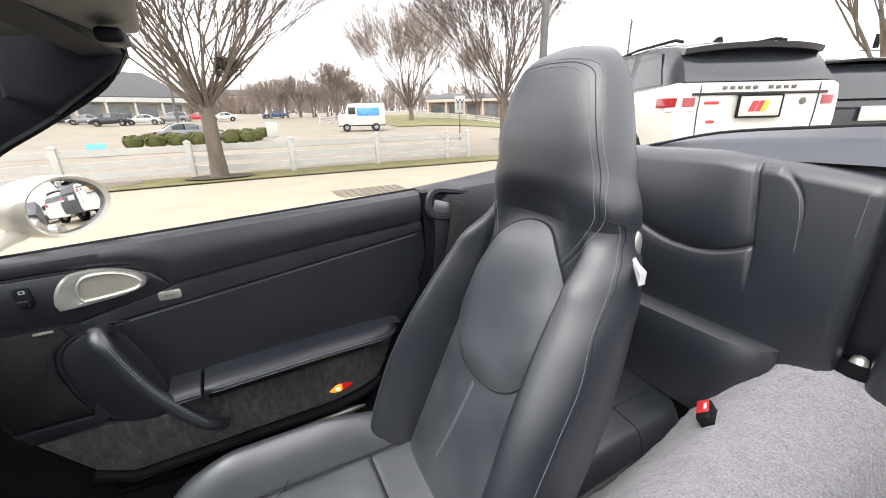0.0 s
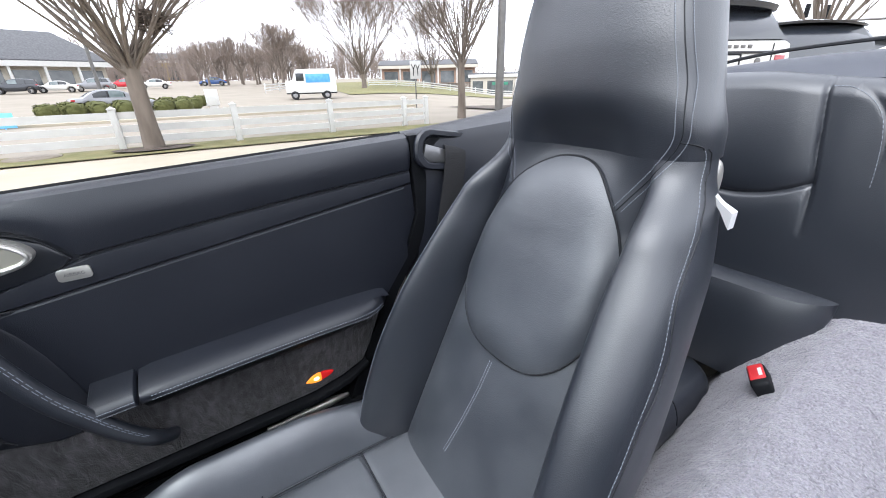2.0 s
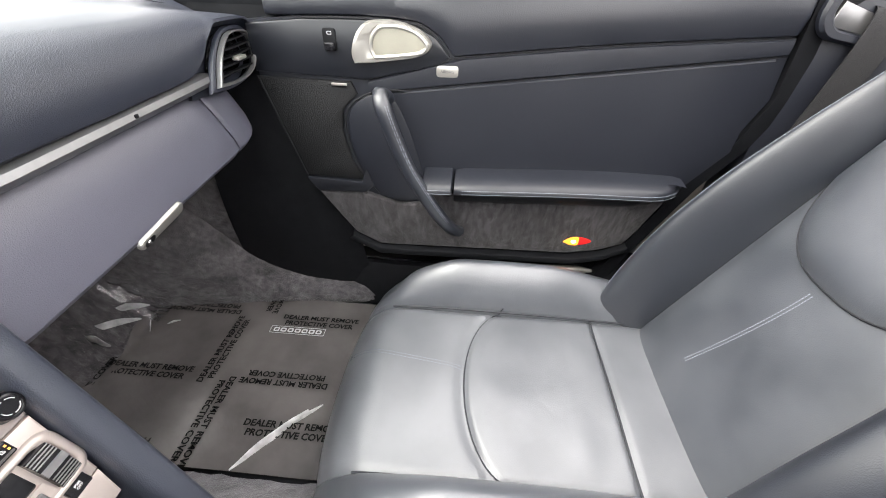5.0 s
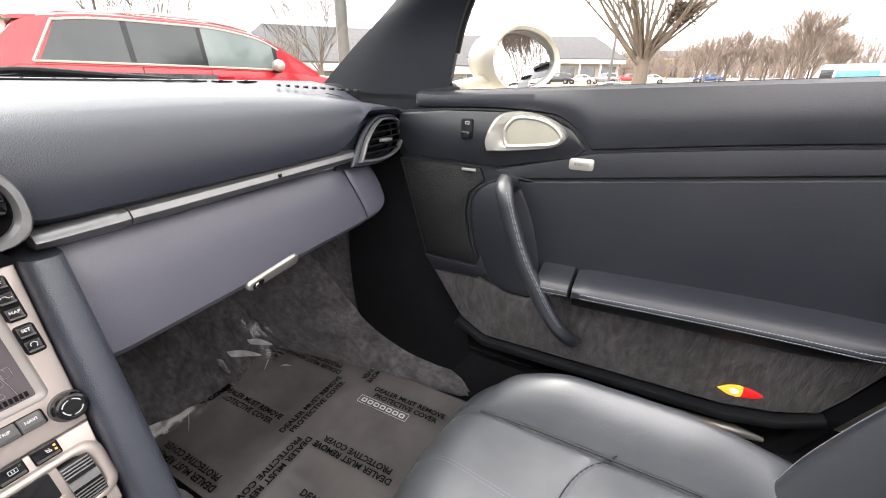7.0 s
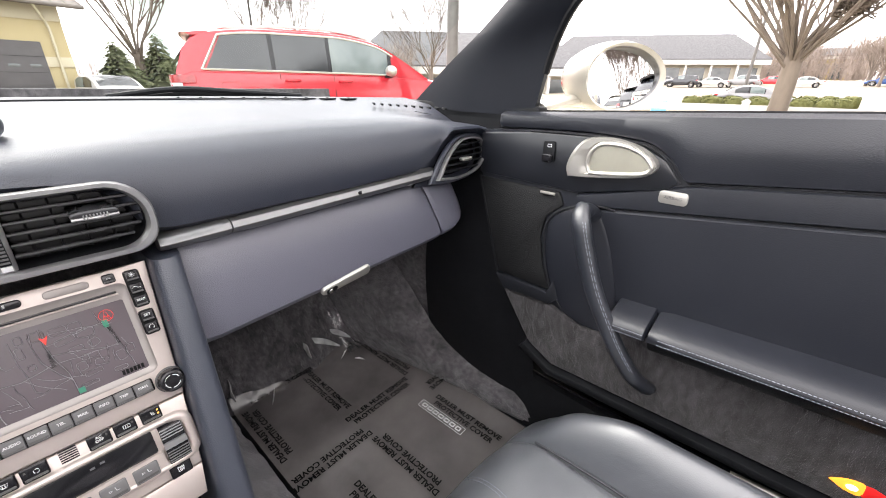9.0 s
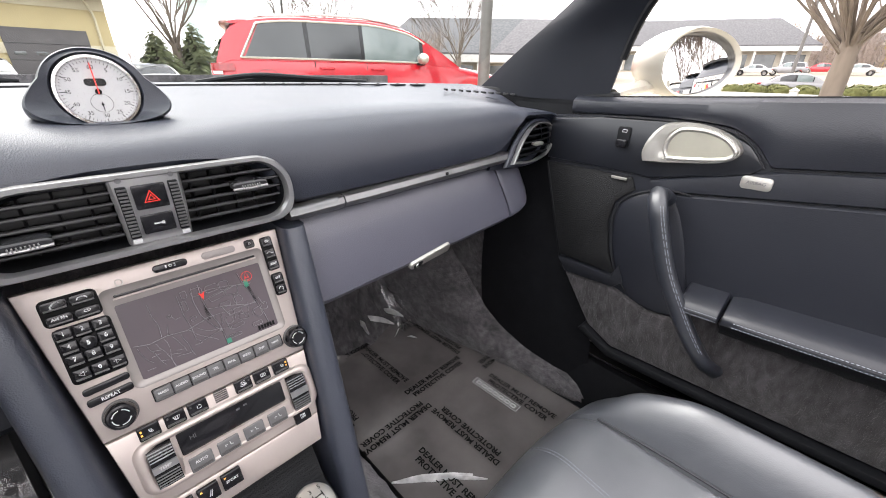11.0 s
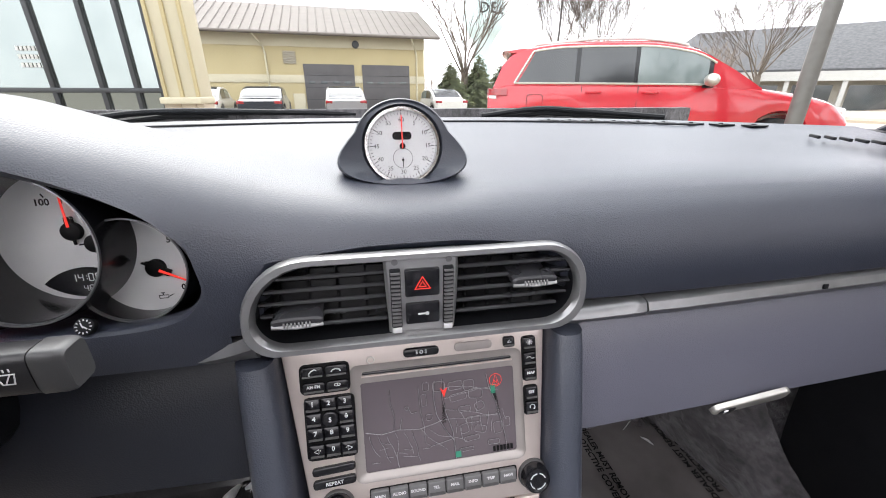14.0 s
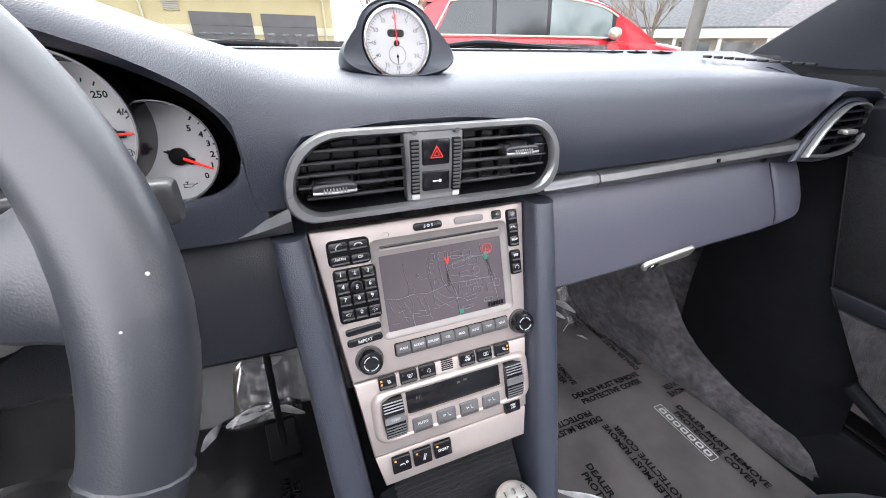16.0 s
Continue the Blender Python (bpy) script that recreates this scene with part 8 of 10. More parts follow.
box(bm, (0, 0, 0), (0.005, 0.018, 0.0006), 0, BR @ Matrix.Translation((-0.006, 0.000, 0.0198)))
part("button_mark", bm, WHITE_INK, rb)
bm = B()
loft(bm, [[(-0.022 + w * math.cos(a), -0.862 + 0.7 * w * math.sin(a) - 0.010 * k, z) for a in [2 * math.pi * j / 18 for j in range(18)]] for k, w, z in ((0, 0.017, 0.648), (0.2, 0.0155, 0.668), (0.6, 0.0130, 0.684), (0.9, 0.0100, 0.694), (1, 0.004, 0.698))])
solo("backrest_catch", bm, SILVER, "grey backrest release catch above the tunnel", "catch")
bm = B()
loft(bm, [[(-0.022 + w * math.cos(a), -0.866 + 0.6 * w * math.sin(a), z) for a in [2 * math.pi * j / 18 for j in range(18)]] for w, z in ((0.030, 0.648), (0.029, 0.672), (0.024, 0.690))], True, False)
solo("catch_pocket", bm, BLACK, "dark pocket round the backrest catch", "pocket")
# quarter trim with belt outlet
quarter = thing("quarter_trim", "navy leather rear side trim with belt outlet", "side trim", (0.68, -0.6, 0.6))
bm = B()
rings = []
for i in range(25):
    t = i / 24
    y = lerp(-0.402, -1.0, t)
    xi = table(y, (-1.0, -0.85, -0.65, -0.40), (0.47, 0.52, 0.62, 0.672))
    zt = table(y, (-1.0, -0.7, -0.40), (1.0, 0.945, 0.914))
    rings.append([(xi - 0.02, y, 0.2), (xi + 0.004, y, 0.55), (xi, y, 0.75), (xi + 0.002, y, zt - 0.03), (xi + 0.012, y, zt - 0.008), (xi + 0.04, y, zt), (0.78, y, zt - 0.006), (0.80, y, zt - 0.05), (0.80, y, 0.3)])
loft(bm, rings)
part("side_panel", bm, NAVY, quarter)
BO = plane_at((0.6665, -0.470, 0.878), (0, -1, -0.16), (0.12, 0, 1))
bm = B()
ring_prism(bm, rrect(0.150, 0.082, 0.034, 8), rrect(0.112, 0.052, 0.024, 8), BO, 0.012)
part("outlet_ring", bm, NAVY, quarter, "oval belt outlet surround")
bm = B()
prism(bm, rrect(0.114, 0.054, 0.024, 8), BO, 0.001)
part("outlet_back", bm, BLACK, quarter)
bm = B()
prism(bm, [(-0.054, -0.024), (0.000, -0.026), (0.004, 0.002), (-0.050, 0.010)], BO @ Matrix.Translation((0, 0, 0.001)), 0.006, 0.002)
part("outlet_plate", bm, SILVER_DARK, quarter, "grey outlet plate")
bm = B()
tube(bm, smooth_path([(0.6655, -0.470, 0.826), (0.664, -0.520, 0.826), (0.661, -0.553, 0.836), (0.660, -0.560, 0.870), (0.668, -0.556, 0.905)], 4), 0.0012, 5)
part("outlet_seam", bm, SEAM, quarter)
belt = thing("seat_belt", "black woven seat belt hanging from the side trim", "seat belt", (0.64, -0.47, 0.6))
bm = B()
bp = smooth_path([(0.672, -0.492, 0.886), (0.652, -0.490, 0.880), (0.645, -0.482, 0.83), (0.645, -0.462, 0.72), (0.642, -0.425, 0.55), (0.64, -0.36, 0.36)], 5)
loft(bm, [[p + Vector((0, 0.026, 0.006)), p + Vector((-0.0016, 0, 0)), p + Vector((0, -0.026, -0.006)), p + Vector((0.002, -0.026, -0.006)), p + Vector((0.002, 0.026, 0.006))] for p in bp])
part("webbing", bm, material("belt_webbing", (0.012, 0.012, 0.014), 0.75, bump=0.8, bump_scale=900, stretch=(1, 1, 4)), belt)
# door shut pillar
bm = B()
loft(bm, [[(0.668 + 0.02 * k, y + 0.0, z), (0.70, y + 0.0, z), (0.70, y - 0.03, z), (0.668 + 0.02 * k, y - 0.03, z)] for y, z, k in ((-0.388, 0.915, 0), (-0.400, 0.75, 0), (-0.368, 0.66, 0.2), (-0.315, 0.58, 0.3), (-0.25, 0.44, 0.4), (-0.20, 0.33, 0.4))])
solo("door_shut_seal", bm, BLACK, "black rubber door seal", "door seal", kind="structure")
# folded hood cover
tonneau = thing("roof_cover", "dark navy hard cover over the folded roof", "roof cover", (0, -1.1, 0.95))
bm = B()
def deck(u, v):
    x, y = lerp(-0.72, 0.72, v), lerp(-0.865, -1.75, u)
    return (x, y - 0.05 * abs(2 * v - 1) ** 3 * (1 - u), 1.035 + 0.028 * math.sin(min(1, u * 2.2) * math.pi / 2) - 0.07 * u ** 2 - 0.09 * abs(2 * v - 1) ** 2.5 - 0.03 * max(0.0, 0.06 - u) / 0.06)
sheet(bm, deck, 30, 30)
part("cover_panel", bm, NAVY_DASH, tonneau)
bm = B()
tube(bm, smooth_path([(0.46, -0.93, 1.010), (0.30, -0.925, 1.045), (0.12, -0.93, 1.060), (0.03, -0.98, 1.066)], 5), 0.003, 6)
part("cover_seam", bm, SEAM, tonneau)
bm = B()
box(bm, (0.0, -1.3, 0.70), (1.55, 0.8, 0.55), 0.12, None, 4)
part("rear_body", bm, CREAM, tonneau)
# driver's seat, the twin of the passenger's
dseat = copy_thing(seat, Matrix.Translation((0.35 - 0.715, -0.150, 0.2)))
dseat.name = "driver_seat"
# driver side door, closing the cabin
ddoor = thing("driver_door", "navy leather driver door panel", "car door", (-0.70, 0, 0.5))
bm = B()
box(bm, (-0.72, 0.02, 0.64), (0.06, 0.86, 0.50), 0.02, None, 3)
part("inner_panel", bm, NAVY, ddoor)

# ---- outer body of the open car ----
shell = thing("open_sports_car", "cream painted open sports car round the cabin", "car", (0, 0.3, 0.3))
part("bonnet", bonnet_mesh, CREAM, shell)
for s in (1, -1):
    for nm, y0, y1, yw in (("front_wing", 0.50, 2.20, 1.28), ("rear_wing", -0.42, -1.95, -1.12)):
        bm = B()
        rings = []
        for i in range(33):
            t = i / 32
            y = lerp(y0, y1, t)
            zb = 0.20
            d = abs(y - yw)
            if d < 0.36:
                zb = max(zb, 0.31 + math.sqrt(0.36 ** 2 - d * d))
            if nm == "front_wing":
                zt, w = 0.775 - 0.16 * t ** 1.6, 0.86 - 0.16 * max(0.0, t - 0.55) ** 1.5 * 2
            else:
                zt, w = 0.82 - 0.16 * t ** 2, 0.88 - 0.14 * max(0.0, t - 0.6) ** 1.5 * 3
            zb = min(zb, zt - 0.06)
            rings.append([(s * (w - 0.10), y, zt - 0.004), (s * (w - 0.03), y, zt - 0.02), (s * w, y, lerp(zb, zt, 0.7)), (s * (w - 0.01), y, lerp(zb, zt, 0.3)), (s * (w - 0.04), y, zb), (s * (w - 0.09), y, zb), (s * (w - 0.11), y, lerp(zb, zt, 0.6))])
        loft(bm, rings)
        part(nm, bm, CREAM, shell)
        c = Matrix.Translation((s * 0.74, yw, 0.31)) @ Matrix.Rotation(radians(90 * s), 4, "Y")
        bm = B()
        loft(bm, [[c @ Vector((k * math.cos(a), k * math.sin(a), z)) for a in [2 * math.pi * j / 32 for j in range(32)]] for k, z in ((0.22, -0.11), (0.30, -0.11), (0.32, -0.08), (0.32, 0.08), (0.30, 0.11), (0.235, 0.11))], True, False)
        w_ = part("wheel", bm, BLACK, shell, "black tyre on alloy rim")
        bm = B()
        prism(bm, circle(0.235, 28), c @ Matrix.Translation((0, 0, 0.06)), 0.03, 0.01)
        for j in range(5):
            box(bm, (0, 0, 0), (0.19, 0.05, 0.03), 0.008, c @ Matrix.Rotation(2 * math.pi * j / 5, 4, "Z") @ Matrix.Translation((0.12, 0, 0.09)))
        part("rim", bm, SILVER, w_)
for nm, y, dy, z in (("front_bumper", 2.22, 0.12, 0.42), ("rear_bumper", -1.92, -0.12, 0.46)):
    bm = B()
    loft(bm, [[(x, y + dy * (1 - (x / 0.80) ** 2) + e * (1 if dy > 0 else -1), z + h) for e, h in ((0, -0.20), (0.04, -0.12), (0.05, 0.0), (0.02, 0.14), (-0.05, 0.20), (-0.10, 0.0))] for x in [lerp(-0.78, 0.78, k / 20) for k in range(21)]])
    part(nm, bm, CREAM, shell)
bm = B()
box(bm, (0, 0.15, 0.16), (1.50, 3.9, 0.04), 0.01)
part("underbody", bm, BLACK, shell)
bm = B()
loft(bm, [[(-0.752, y, 0.87), (-0.785, y, 0.84), (-0.83, y, 0.74), (-0.85, y, 0.62), (-0.83, y, 0.42), (-0.80, y, 0.28), (-0.76, y, 0.28), (-0.752, y, 0.4)] for y in [lerp(0.50, -0.42, i / 16) for i in range(17)]])
part("door_skin", bm, CREAM, shell)

# ---- outside: ground ----
CONCRETE = material("pale_concrete", (0.335, 0.295, 0.222), 0.85, color2=(0.375, 0.335, 0.258), scale=1.2, bump=0.3, bump_scale=60)
ASPHALT = material("pale_worn_asphalt", (0.195, 0.168, 0.130), 0.9, color2=(0.238, 0.207, 0.165), scale=0.35, bump=0.4, bump_scale=30)
GRASS = material("winter_grass", (0.11, 0.115, 0.035), 0.95, color2=(0.19, 0.165, 0.07), scale=3.0, bump=0.8, bump_scale=80)
MULCH = material("mulch", (0.05, 0.04, 0.032), 0.95, color2=(0.10, 0.075, 0.055), scale=14, bump=1.0, bump_scale=60)
VINYL = material("white_vinyl", (0.52, 0.515, 0.49), 0.45, color2=(0.47, 0.465, 0.445), scale=4, rough_var=0.05)
BARK = material("grey_bark", (0.105, 0.085, 0.068), 0.9, color2=(0.17, 0.14, 0.115), scale=6, bump=0.9, bump_scale=40, stretch=(1, 1, 0.25))
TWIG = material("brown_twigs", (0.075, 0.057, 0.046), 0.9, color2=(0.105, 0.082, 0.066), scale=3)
# twig brown lightened to paint distance haze into the colour
HAZE_TWIG = material("hazed_far_twigs", (0.18, 0.145, 0.125), 0.95, color2=(0.24, 0.195, 0.165), scale=0.2)
POLE = material("brown_metal_post", (0.10, 0.095, 0.09), 0.45, 0.3, color2=(0.13, 0.125, 0.12), scale=8, rough_var=0.06)
SHRUB = material("clipped_shrub", (0.055, 0.070, 0.018), 0.9, color2=(0.12, 0.115, 0.035), scale=30, bump=1.0, bump_scale=70)
PINE = material("conifer_needles", (0.072, 0.090, 0.042), 0.9, color2=(0.16, 0.175, 0.085), scale=3)


def gz(x, y):
    """Height of the ground: it dips to the road, rises beyond it and falls gently elsewhere."""
    r = min(math.hypot(x, y), 160.0)
    fall = -0.024 * max(0.0, r - 3.0)
    if r < 3 or x <= 0:
        return fall
    c = max(0.0, min(1.0, (x / math.hypot(x, y) - 0.72) / 0.2))
    c = c * c * (3 - 2 * c)
    rise = table(r, (3, 10.7, 24, 32, 45, 75, 95, 160), (0.0, -0.20, -0.42, -0.42, -0.12, 0.85, 1.6, 3.4))
    return lerp(fall, rise, c)


def patch(name, f, nu, nv, mat, label, category, kind="structure", lift=0.0):
    bm = B()
    def g(u, v):
        x, y = f(u, v)
        return (x, y, gz(x, y) + lift)
    sheet(bm, g, nu, nv)
    return solo(name, bm, mat, label, category, kind=kind)


bm = B()
rs = [0.05, 1.5, 3, 4.5, 6, 8, 10, 12, 15, 18, 22, 27, 33, 40, 50, 60, 75, 90, 140, 220, 400, 900, 2500]
loft(bm, [[(r * math.cos(a), r * math.sin(a), gz(r * math.cos(a), r * math.sin(a))) for a in [2 * math.pi * k / 144 for k in range(144)]] for r in rs], True, False)
ground = solo("ground", bm, ASPHALT, "pale worn asphalt of the car park and road", "ground", kind="structure")
patch("pavement", lambda u, v: (lerp(1.2, 9.25 + 0.25 * math.sin(3 * v), u), lerp(-16, 16, v)), 12, 40, CONCRETE, "pale concrete strip beside the car", "pavement", lift=0.03)
patch("grass_verge", lambda u, v: (lerp(9.2, 10.9, u), lerp(-9, 30, v)), 6, 60, GRASS, "thin yellow-green winter grass verge", "grass", lift=0.06)
patch("grass_island", lambda u, v: (lerp(44, 84, u), lerp(-17, -48, v) - 8 * u), 20, 20, GRASS, "dry grass island across the road", "grass", lift=0.08)
patch("grass_island", lambda u, v: (lerp(15, 22, u), lerp(-15, -30, v)), 10, 10, MULCH, "gravel and mulch bed", "planting bed", lift=0.08)
patch("grass_verge", lambda u, v: (lerp(24.5, 26, u), lerp(-14, 60, v)), 4, 40, GRASS, "dry grass strip across the road", "grass", lift=0.08)
bm = B()
loft(bm, [[(24.3, y, gz(24.3, y) - 0.05), (24.3, y, gz(24.3, y) + 0.12), (24.5, y, gz(24.3, y) + 0.13), (24.5, y, gz(24.3, y))] for y in [lerp(-14, 60, k / 40) for k in range(41)]])
solo("kerb", bm, CONCRETE, "pale concrete kerb across the road", "kerb", kind="structure")
# drain grate and manhole
IRON = material("sandy_rusty_iron", (0.16, 0.135, 0.105), 0.7, 0.2, color2=(0.22, 0.185, 0.145), scale=9, bump=0.3, bump_scale=120)
for x, y, nm, lab in ((5.95, -1.85, "drain_grate", "square iron drain grate in the pavement"), (10.3, 2.35, "manhole_cover", "round iron manhole cover in the verge")):
    bm = B()
    if nm == "drain_grate":
        box(bm, (x, y, gz(x, y) + 0.035), (0.75, 1.15, 0.012))
        for k in range(9):
            box(bm, (x, y - 0.5 + 0.125 * k, gz(x, y) + 0.045), (0.66, 0.05, 0.012))
    else:
        prism(bm, circle(0.42, 28, x, y), Matrix.Translation((0, 0, gz(x, y) + 0.05)), 0.03, 0.01)
    solo(nm, bm, IRON, lab, "drain cover")


# ---- fence ----
def rail_fence(posts, height, label):
    fence = thing("rail_fence", label, "fence", (*posts[0], gz(*posts[0])), "white fences")
    for x, y in posts:
        bm = B()
        z = gz(x, y)
        box(bm, (x, y, z + height / 2), (0.13, 0.13, height), 0.008)
        p = part("post", bm, VINYL, fence)
        bm = B()
        loft(bm, [[(x + s * a, y + s * b, z + height + h) for a, b in ((-1, -1), (1, -1), (1, 1), (-1, 1))] for s, h in ((0.075, 0.0), (0.075, 0.02), (0.0, 0.07))])
        part("post_cap", bm, VINYL, p)
    for (x0, y0), (x1, y1) in zip(posts, posts[1:]):
        for h in (0.30, 0.58, 0.90):
            bm = B()
            a, b = Vector((x0, y0, gz(x0, y0) + h * height / 1.05)), Vector((x1, y1, gz(x1, y1) + h * height / 1.05))
            d = (b - a).normalized()
            n_ = Vector((-d.y, d.x, 0)) * 0.02
            u_ = Vector((0, 0, 0.07))
            loft(bm, [[p - n_ - u_, p + n_ - u_, p + n_ + u_, p - n_ + u_] for p in (a, b)])
            part("rail", bm, VINYL, fence)
    return fence


rail_fence([(10.55, 10.4), (10.55, 8.05), (10.6, 5.7), (10.6, 3.35), (10.6, 1.0), (10.4, -1.2), (10.6, -3.5), (11.15, -6.0), (11.5, -7.0)], 0.84, "white vinyl three-rail fence along the verge")
rail_fence([(64 - 1.5 * k, -28 - 4.4 * k) for k in range(7)], 1.15, "white vinyl rail fence in the distance")
rail_fence([(56 + 4 * k, -10.5 - 2.6 * k) for k in range(5)], 1.1, "white vinyl rail fence behind the van")


# ---- trees ----
def bare_tree(name, x, y, height, trunk_r, fork, spread, seed, depth=5, label="", nest=False, lean=0.0, thin=0.006, limbs_n=7, base_z=None, straight=1.0, stout=1.0):
    r = random.Random(seed)
    z0 = gz(x, y) if base_z is None else base_z
    t = thing(name, label, "tree", (x, y, z0), "bare trees")
    bm = B()
    pts = [(x, y, z0 - 0.1), (x - 0.02, y + lean * 0.3, z0 + fork * 0.35), (x + 0.02, y + lean * 0.7, z0 + fork * 0.7), (x, y + lean, z0 + fork)]
    tube(bm, pts, [trunk_r * 1.35, trunk_r * 1.02, trunk_r * 0.95, trunk_r * 0.85], 12)
    part("trunk", bm, BARK, t, "grey bark trunk")
    limbs, twigs = B(), B()
    def grow(p, d, L, rad, k):
        mid = p + d * L * 0.5 + Vector((r.uniform(-1, 1), r.uniform(-1, 1), r.uniform(-0.3, 1))) * L * 0.06 * straight
        d2 = (d + Vector((r.uniform(-1, 1), r.uniform(-1, 1), r.uniform(0, 0.8))) * 0.16 * straight).normalized()
        q = mid + d2 * L * 0.5
        rad = max(rad, thin)
        tube(limbs if k >= depth - 1 else twigs, [p, mid, q], [rad, max(rad * 0.78, thin * 0.8), max(rad * 0.58, thin * 0.6)], 6 if k >= depth - 1 else 4 if k > 1 else 3)
        if k == 0:
            return
        for j in range(3):
            a = r.uniform(0, 2 * math.pi)
            side = Vector((math.cos(a), math.sin(a), 0))
            nd = (d2 + (side - d2 * side.dot(d2)) * r.uniform(0.22, 0.55) * spread * straight + Vector((0, 0, 0.10))).normalized()
            grow(lerp(mid, q, r.uniform(-0.3, 1.0) if j else 1.0), nd, L * r.uniform(0.66, 0.90), rad * r.uniform(0.42, 0.60), k - 1)
    top = Vector((x, y + lean, z0 + fork))
    n = limbs_n
    for j in range(n):
        a = 2 * math.pi * j / n + r.uniform(-0.3, 0.3)
        tilt = r.uniform(0.25, 0.95) * spread if j else 0.1
        d = Vector((math.cos(a) * tilt, math.sin(a) * tilt, 1)).normalized()
        grow(top - Vector((0, 0, r.uniform(0, 0.25) * fork)), d, (height - fork) * r.uniform(0.30, 0.38), trunk_r * r.uniform(0.24, 0.38) * stout, depth)
    part("limb_crown", limbs, BARK, t)
    # beyond 50 m the crown takes the haze-lightened twig colour
    part("twig_crown", twigs, HAZE_TWIG if math.hypot(x, y) > 50 else TWIG, t, "fine bare twigs", smooth=False)
    if nest:
        bm = B()
        for k in range(160):
            a, b_ = r.uniform(0, 6.28), r.uniform(-1, 1)
            c = Vector((x - 0.1, y - 0.55, z0 + fork + 0.62)) + Vector((math.cos(a) * 0.22, math.sin(a) * 0.22, b_ * 0.20)) * r.random() ** 0.4
            dv = Vector((r.uniform(-1, 1), r.uniform(-1, 1), r.uniform(-0.6, 0.6))) * 0.14
            tube(bm, [c - dv, c + dv], 0.012, 3)
        part("nest", bm, MULCH, t, "dark twig nest")
    return t


bare_tree("street_tree", 10.00, 0.44, 7.4, 0.155, 1.75, 1.30, 3, 5, "bare street tree with a twig nest in its fork", True, thin=0.0055, limbs_n=34, straight=0.95, stout=0.66)
patch("mulch_ring", lambda u, v: (10.0 + 0.50 * u * math.cos(6.2832 * v), 0.44 + 0.72 * u * math.sin(6.2832 * v)), 3, 24, MULCH, "dark mulch round the tree foot", "mulch", lift=0.09)
bare_tree("roadside_tree", 13.2, -9.7, 8.8, 0.14, 2.2, 1.15, 8, 5, "bare vase-shaped roadside tree", thin=0.006, limbs_n=32, straight=0.95, stout=0.66)
bare_tree("island_tree", 58.2, -24.8, 14.5, 0.34, 2.0, 1.05, 21, 6, "large bare tree on the grass island", thin=0.011, limbs_n=15)
bare_tree("island_tree", 62.7, -39.6, 13.0, 0.28, 2.4, 0.95, 33, 5, "bare tree on the grass island", thin=0.013, limbs_n=14)
bare_tree("island_tree", 74.9, -17.2, 9.5, 0.25, 2.6, 1.15, 35, 5, "bare tree on the grass island", thin=0.016, limbs_n=12)
bare_tree("car_park_tree", 5.2, -19.0, 10.5, 0.22, 2.4, 0.8, 41, 5, "bare tree beyond the parked cars", thin=0.012, limbs_n=18, straight=0.8, stout=0.75)
bare_tree("car_park_tree", 3.2, -24.0, 11.0, 0.24, 2.4, 0.8, 43, 5, "bare tree beyond the parked cars", thin=0.014, limbs_n=18, straight=0.8, stout=0.75)
bare_tree("front_tree", 6.2, 26.5, 11.0, 0.25, 2.6, 0.9, 51, 5, "bare tree beside the garage building", thin=0.007, limbs_n=10, straight=1.1, stout=0.8)
bare_tree("front_tree", 13.5, 28.5, 9.0, 0.18, 3.0, 0.85, 53, 5, "bare tree behind the red car", thin=0.006, limbs_n=10, straight=1.1, stout=0.8)
bare_tree("front_tree", 16.2, 28.0, 9.2, 0.18, 3.0, 0.85, 55, 5, "bare tree behind the red car", thin=0.006, limbs_n=10, straight=1.1, stout=0.8)
bare_tree("front_tree", 24.5, 23.0, 8.2, 0.2, 2.6, 0.95, 57, 5, "bare tree before the dark-roofed building", thin=0.006, limbs_n=10, straight=1.1, stout=0.8)
rng = random.Random(77)
for k in range(14):
    a = lerp(-4, -16, k / 13) + rng.uniform(-0.5, 0.5)
    d = rng.uniform(84, 98)
    bare_tree("row_tree", d * math.cos(radians(a)), d * math.sin(radians(a)), rng.uniform(5.5, 9), 0.18, 2.2, 0.95, 100 + k, 4, "bare tree in a distant row", thin=0.022, limbs_n=8)


def woods(name, a0, a1, d, h, n, seed, label):
    """A far belt of bare woodland: many slim stems and twig sprays in one mesh."""
    r = random.Random(seed)
    bm = B()
    for k in range(n):
        a = radians(r.uniform(a0, a1))
        dd = d * r.uniform(0.92, 1.1)
        x, y = dd * math.cos(a), dd * math.sin(a)
        z = gz(x, y)
        hh = h * r.uniform(0.6, 1.0)
        w = r.uniform(0.07, 0.15) * d / 150
        top = Vector((x + r.uniform(-1, 1), y + r.uniform(-1, 1), z + hh))
        tube(bm, [(x, y, z), top], [w, 0.02], 3)
        for j in range(22):
            t = r.uniform(0.15, 0.95)
            p = Vector((x, y, z)).lerp(top, t)
            b = r.uniform(0, 6.28)
            q = p + Vector((math.cos(b), math.sin(b), r.uniform(0.5, 1.7))) * hh * 0.17
            tube(bm, [p, q], [w * 0.42, 0.015], 3)
    return solo(name, bm, HAZE_TWIG, label, "woodland", kind="stuff", smooth=False)


woods("far_woods", -38, 40, 150, 11, 1300, 5, "far belt of bare brown woodland")
woods("far_scrub", -38, 40, 138, 5.0, 900, 15, "low bare scrub before the far woodland")
woods("near_woods", 46, 64, 46, 6.0, 160, 6, "bare scrub beside the garage building")
woods("far_woods", 40, 140, 170, 12, 700, 9, "far bare woodland ahead")
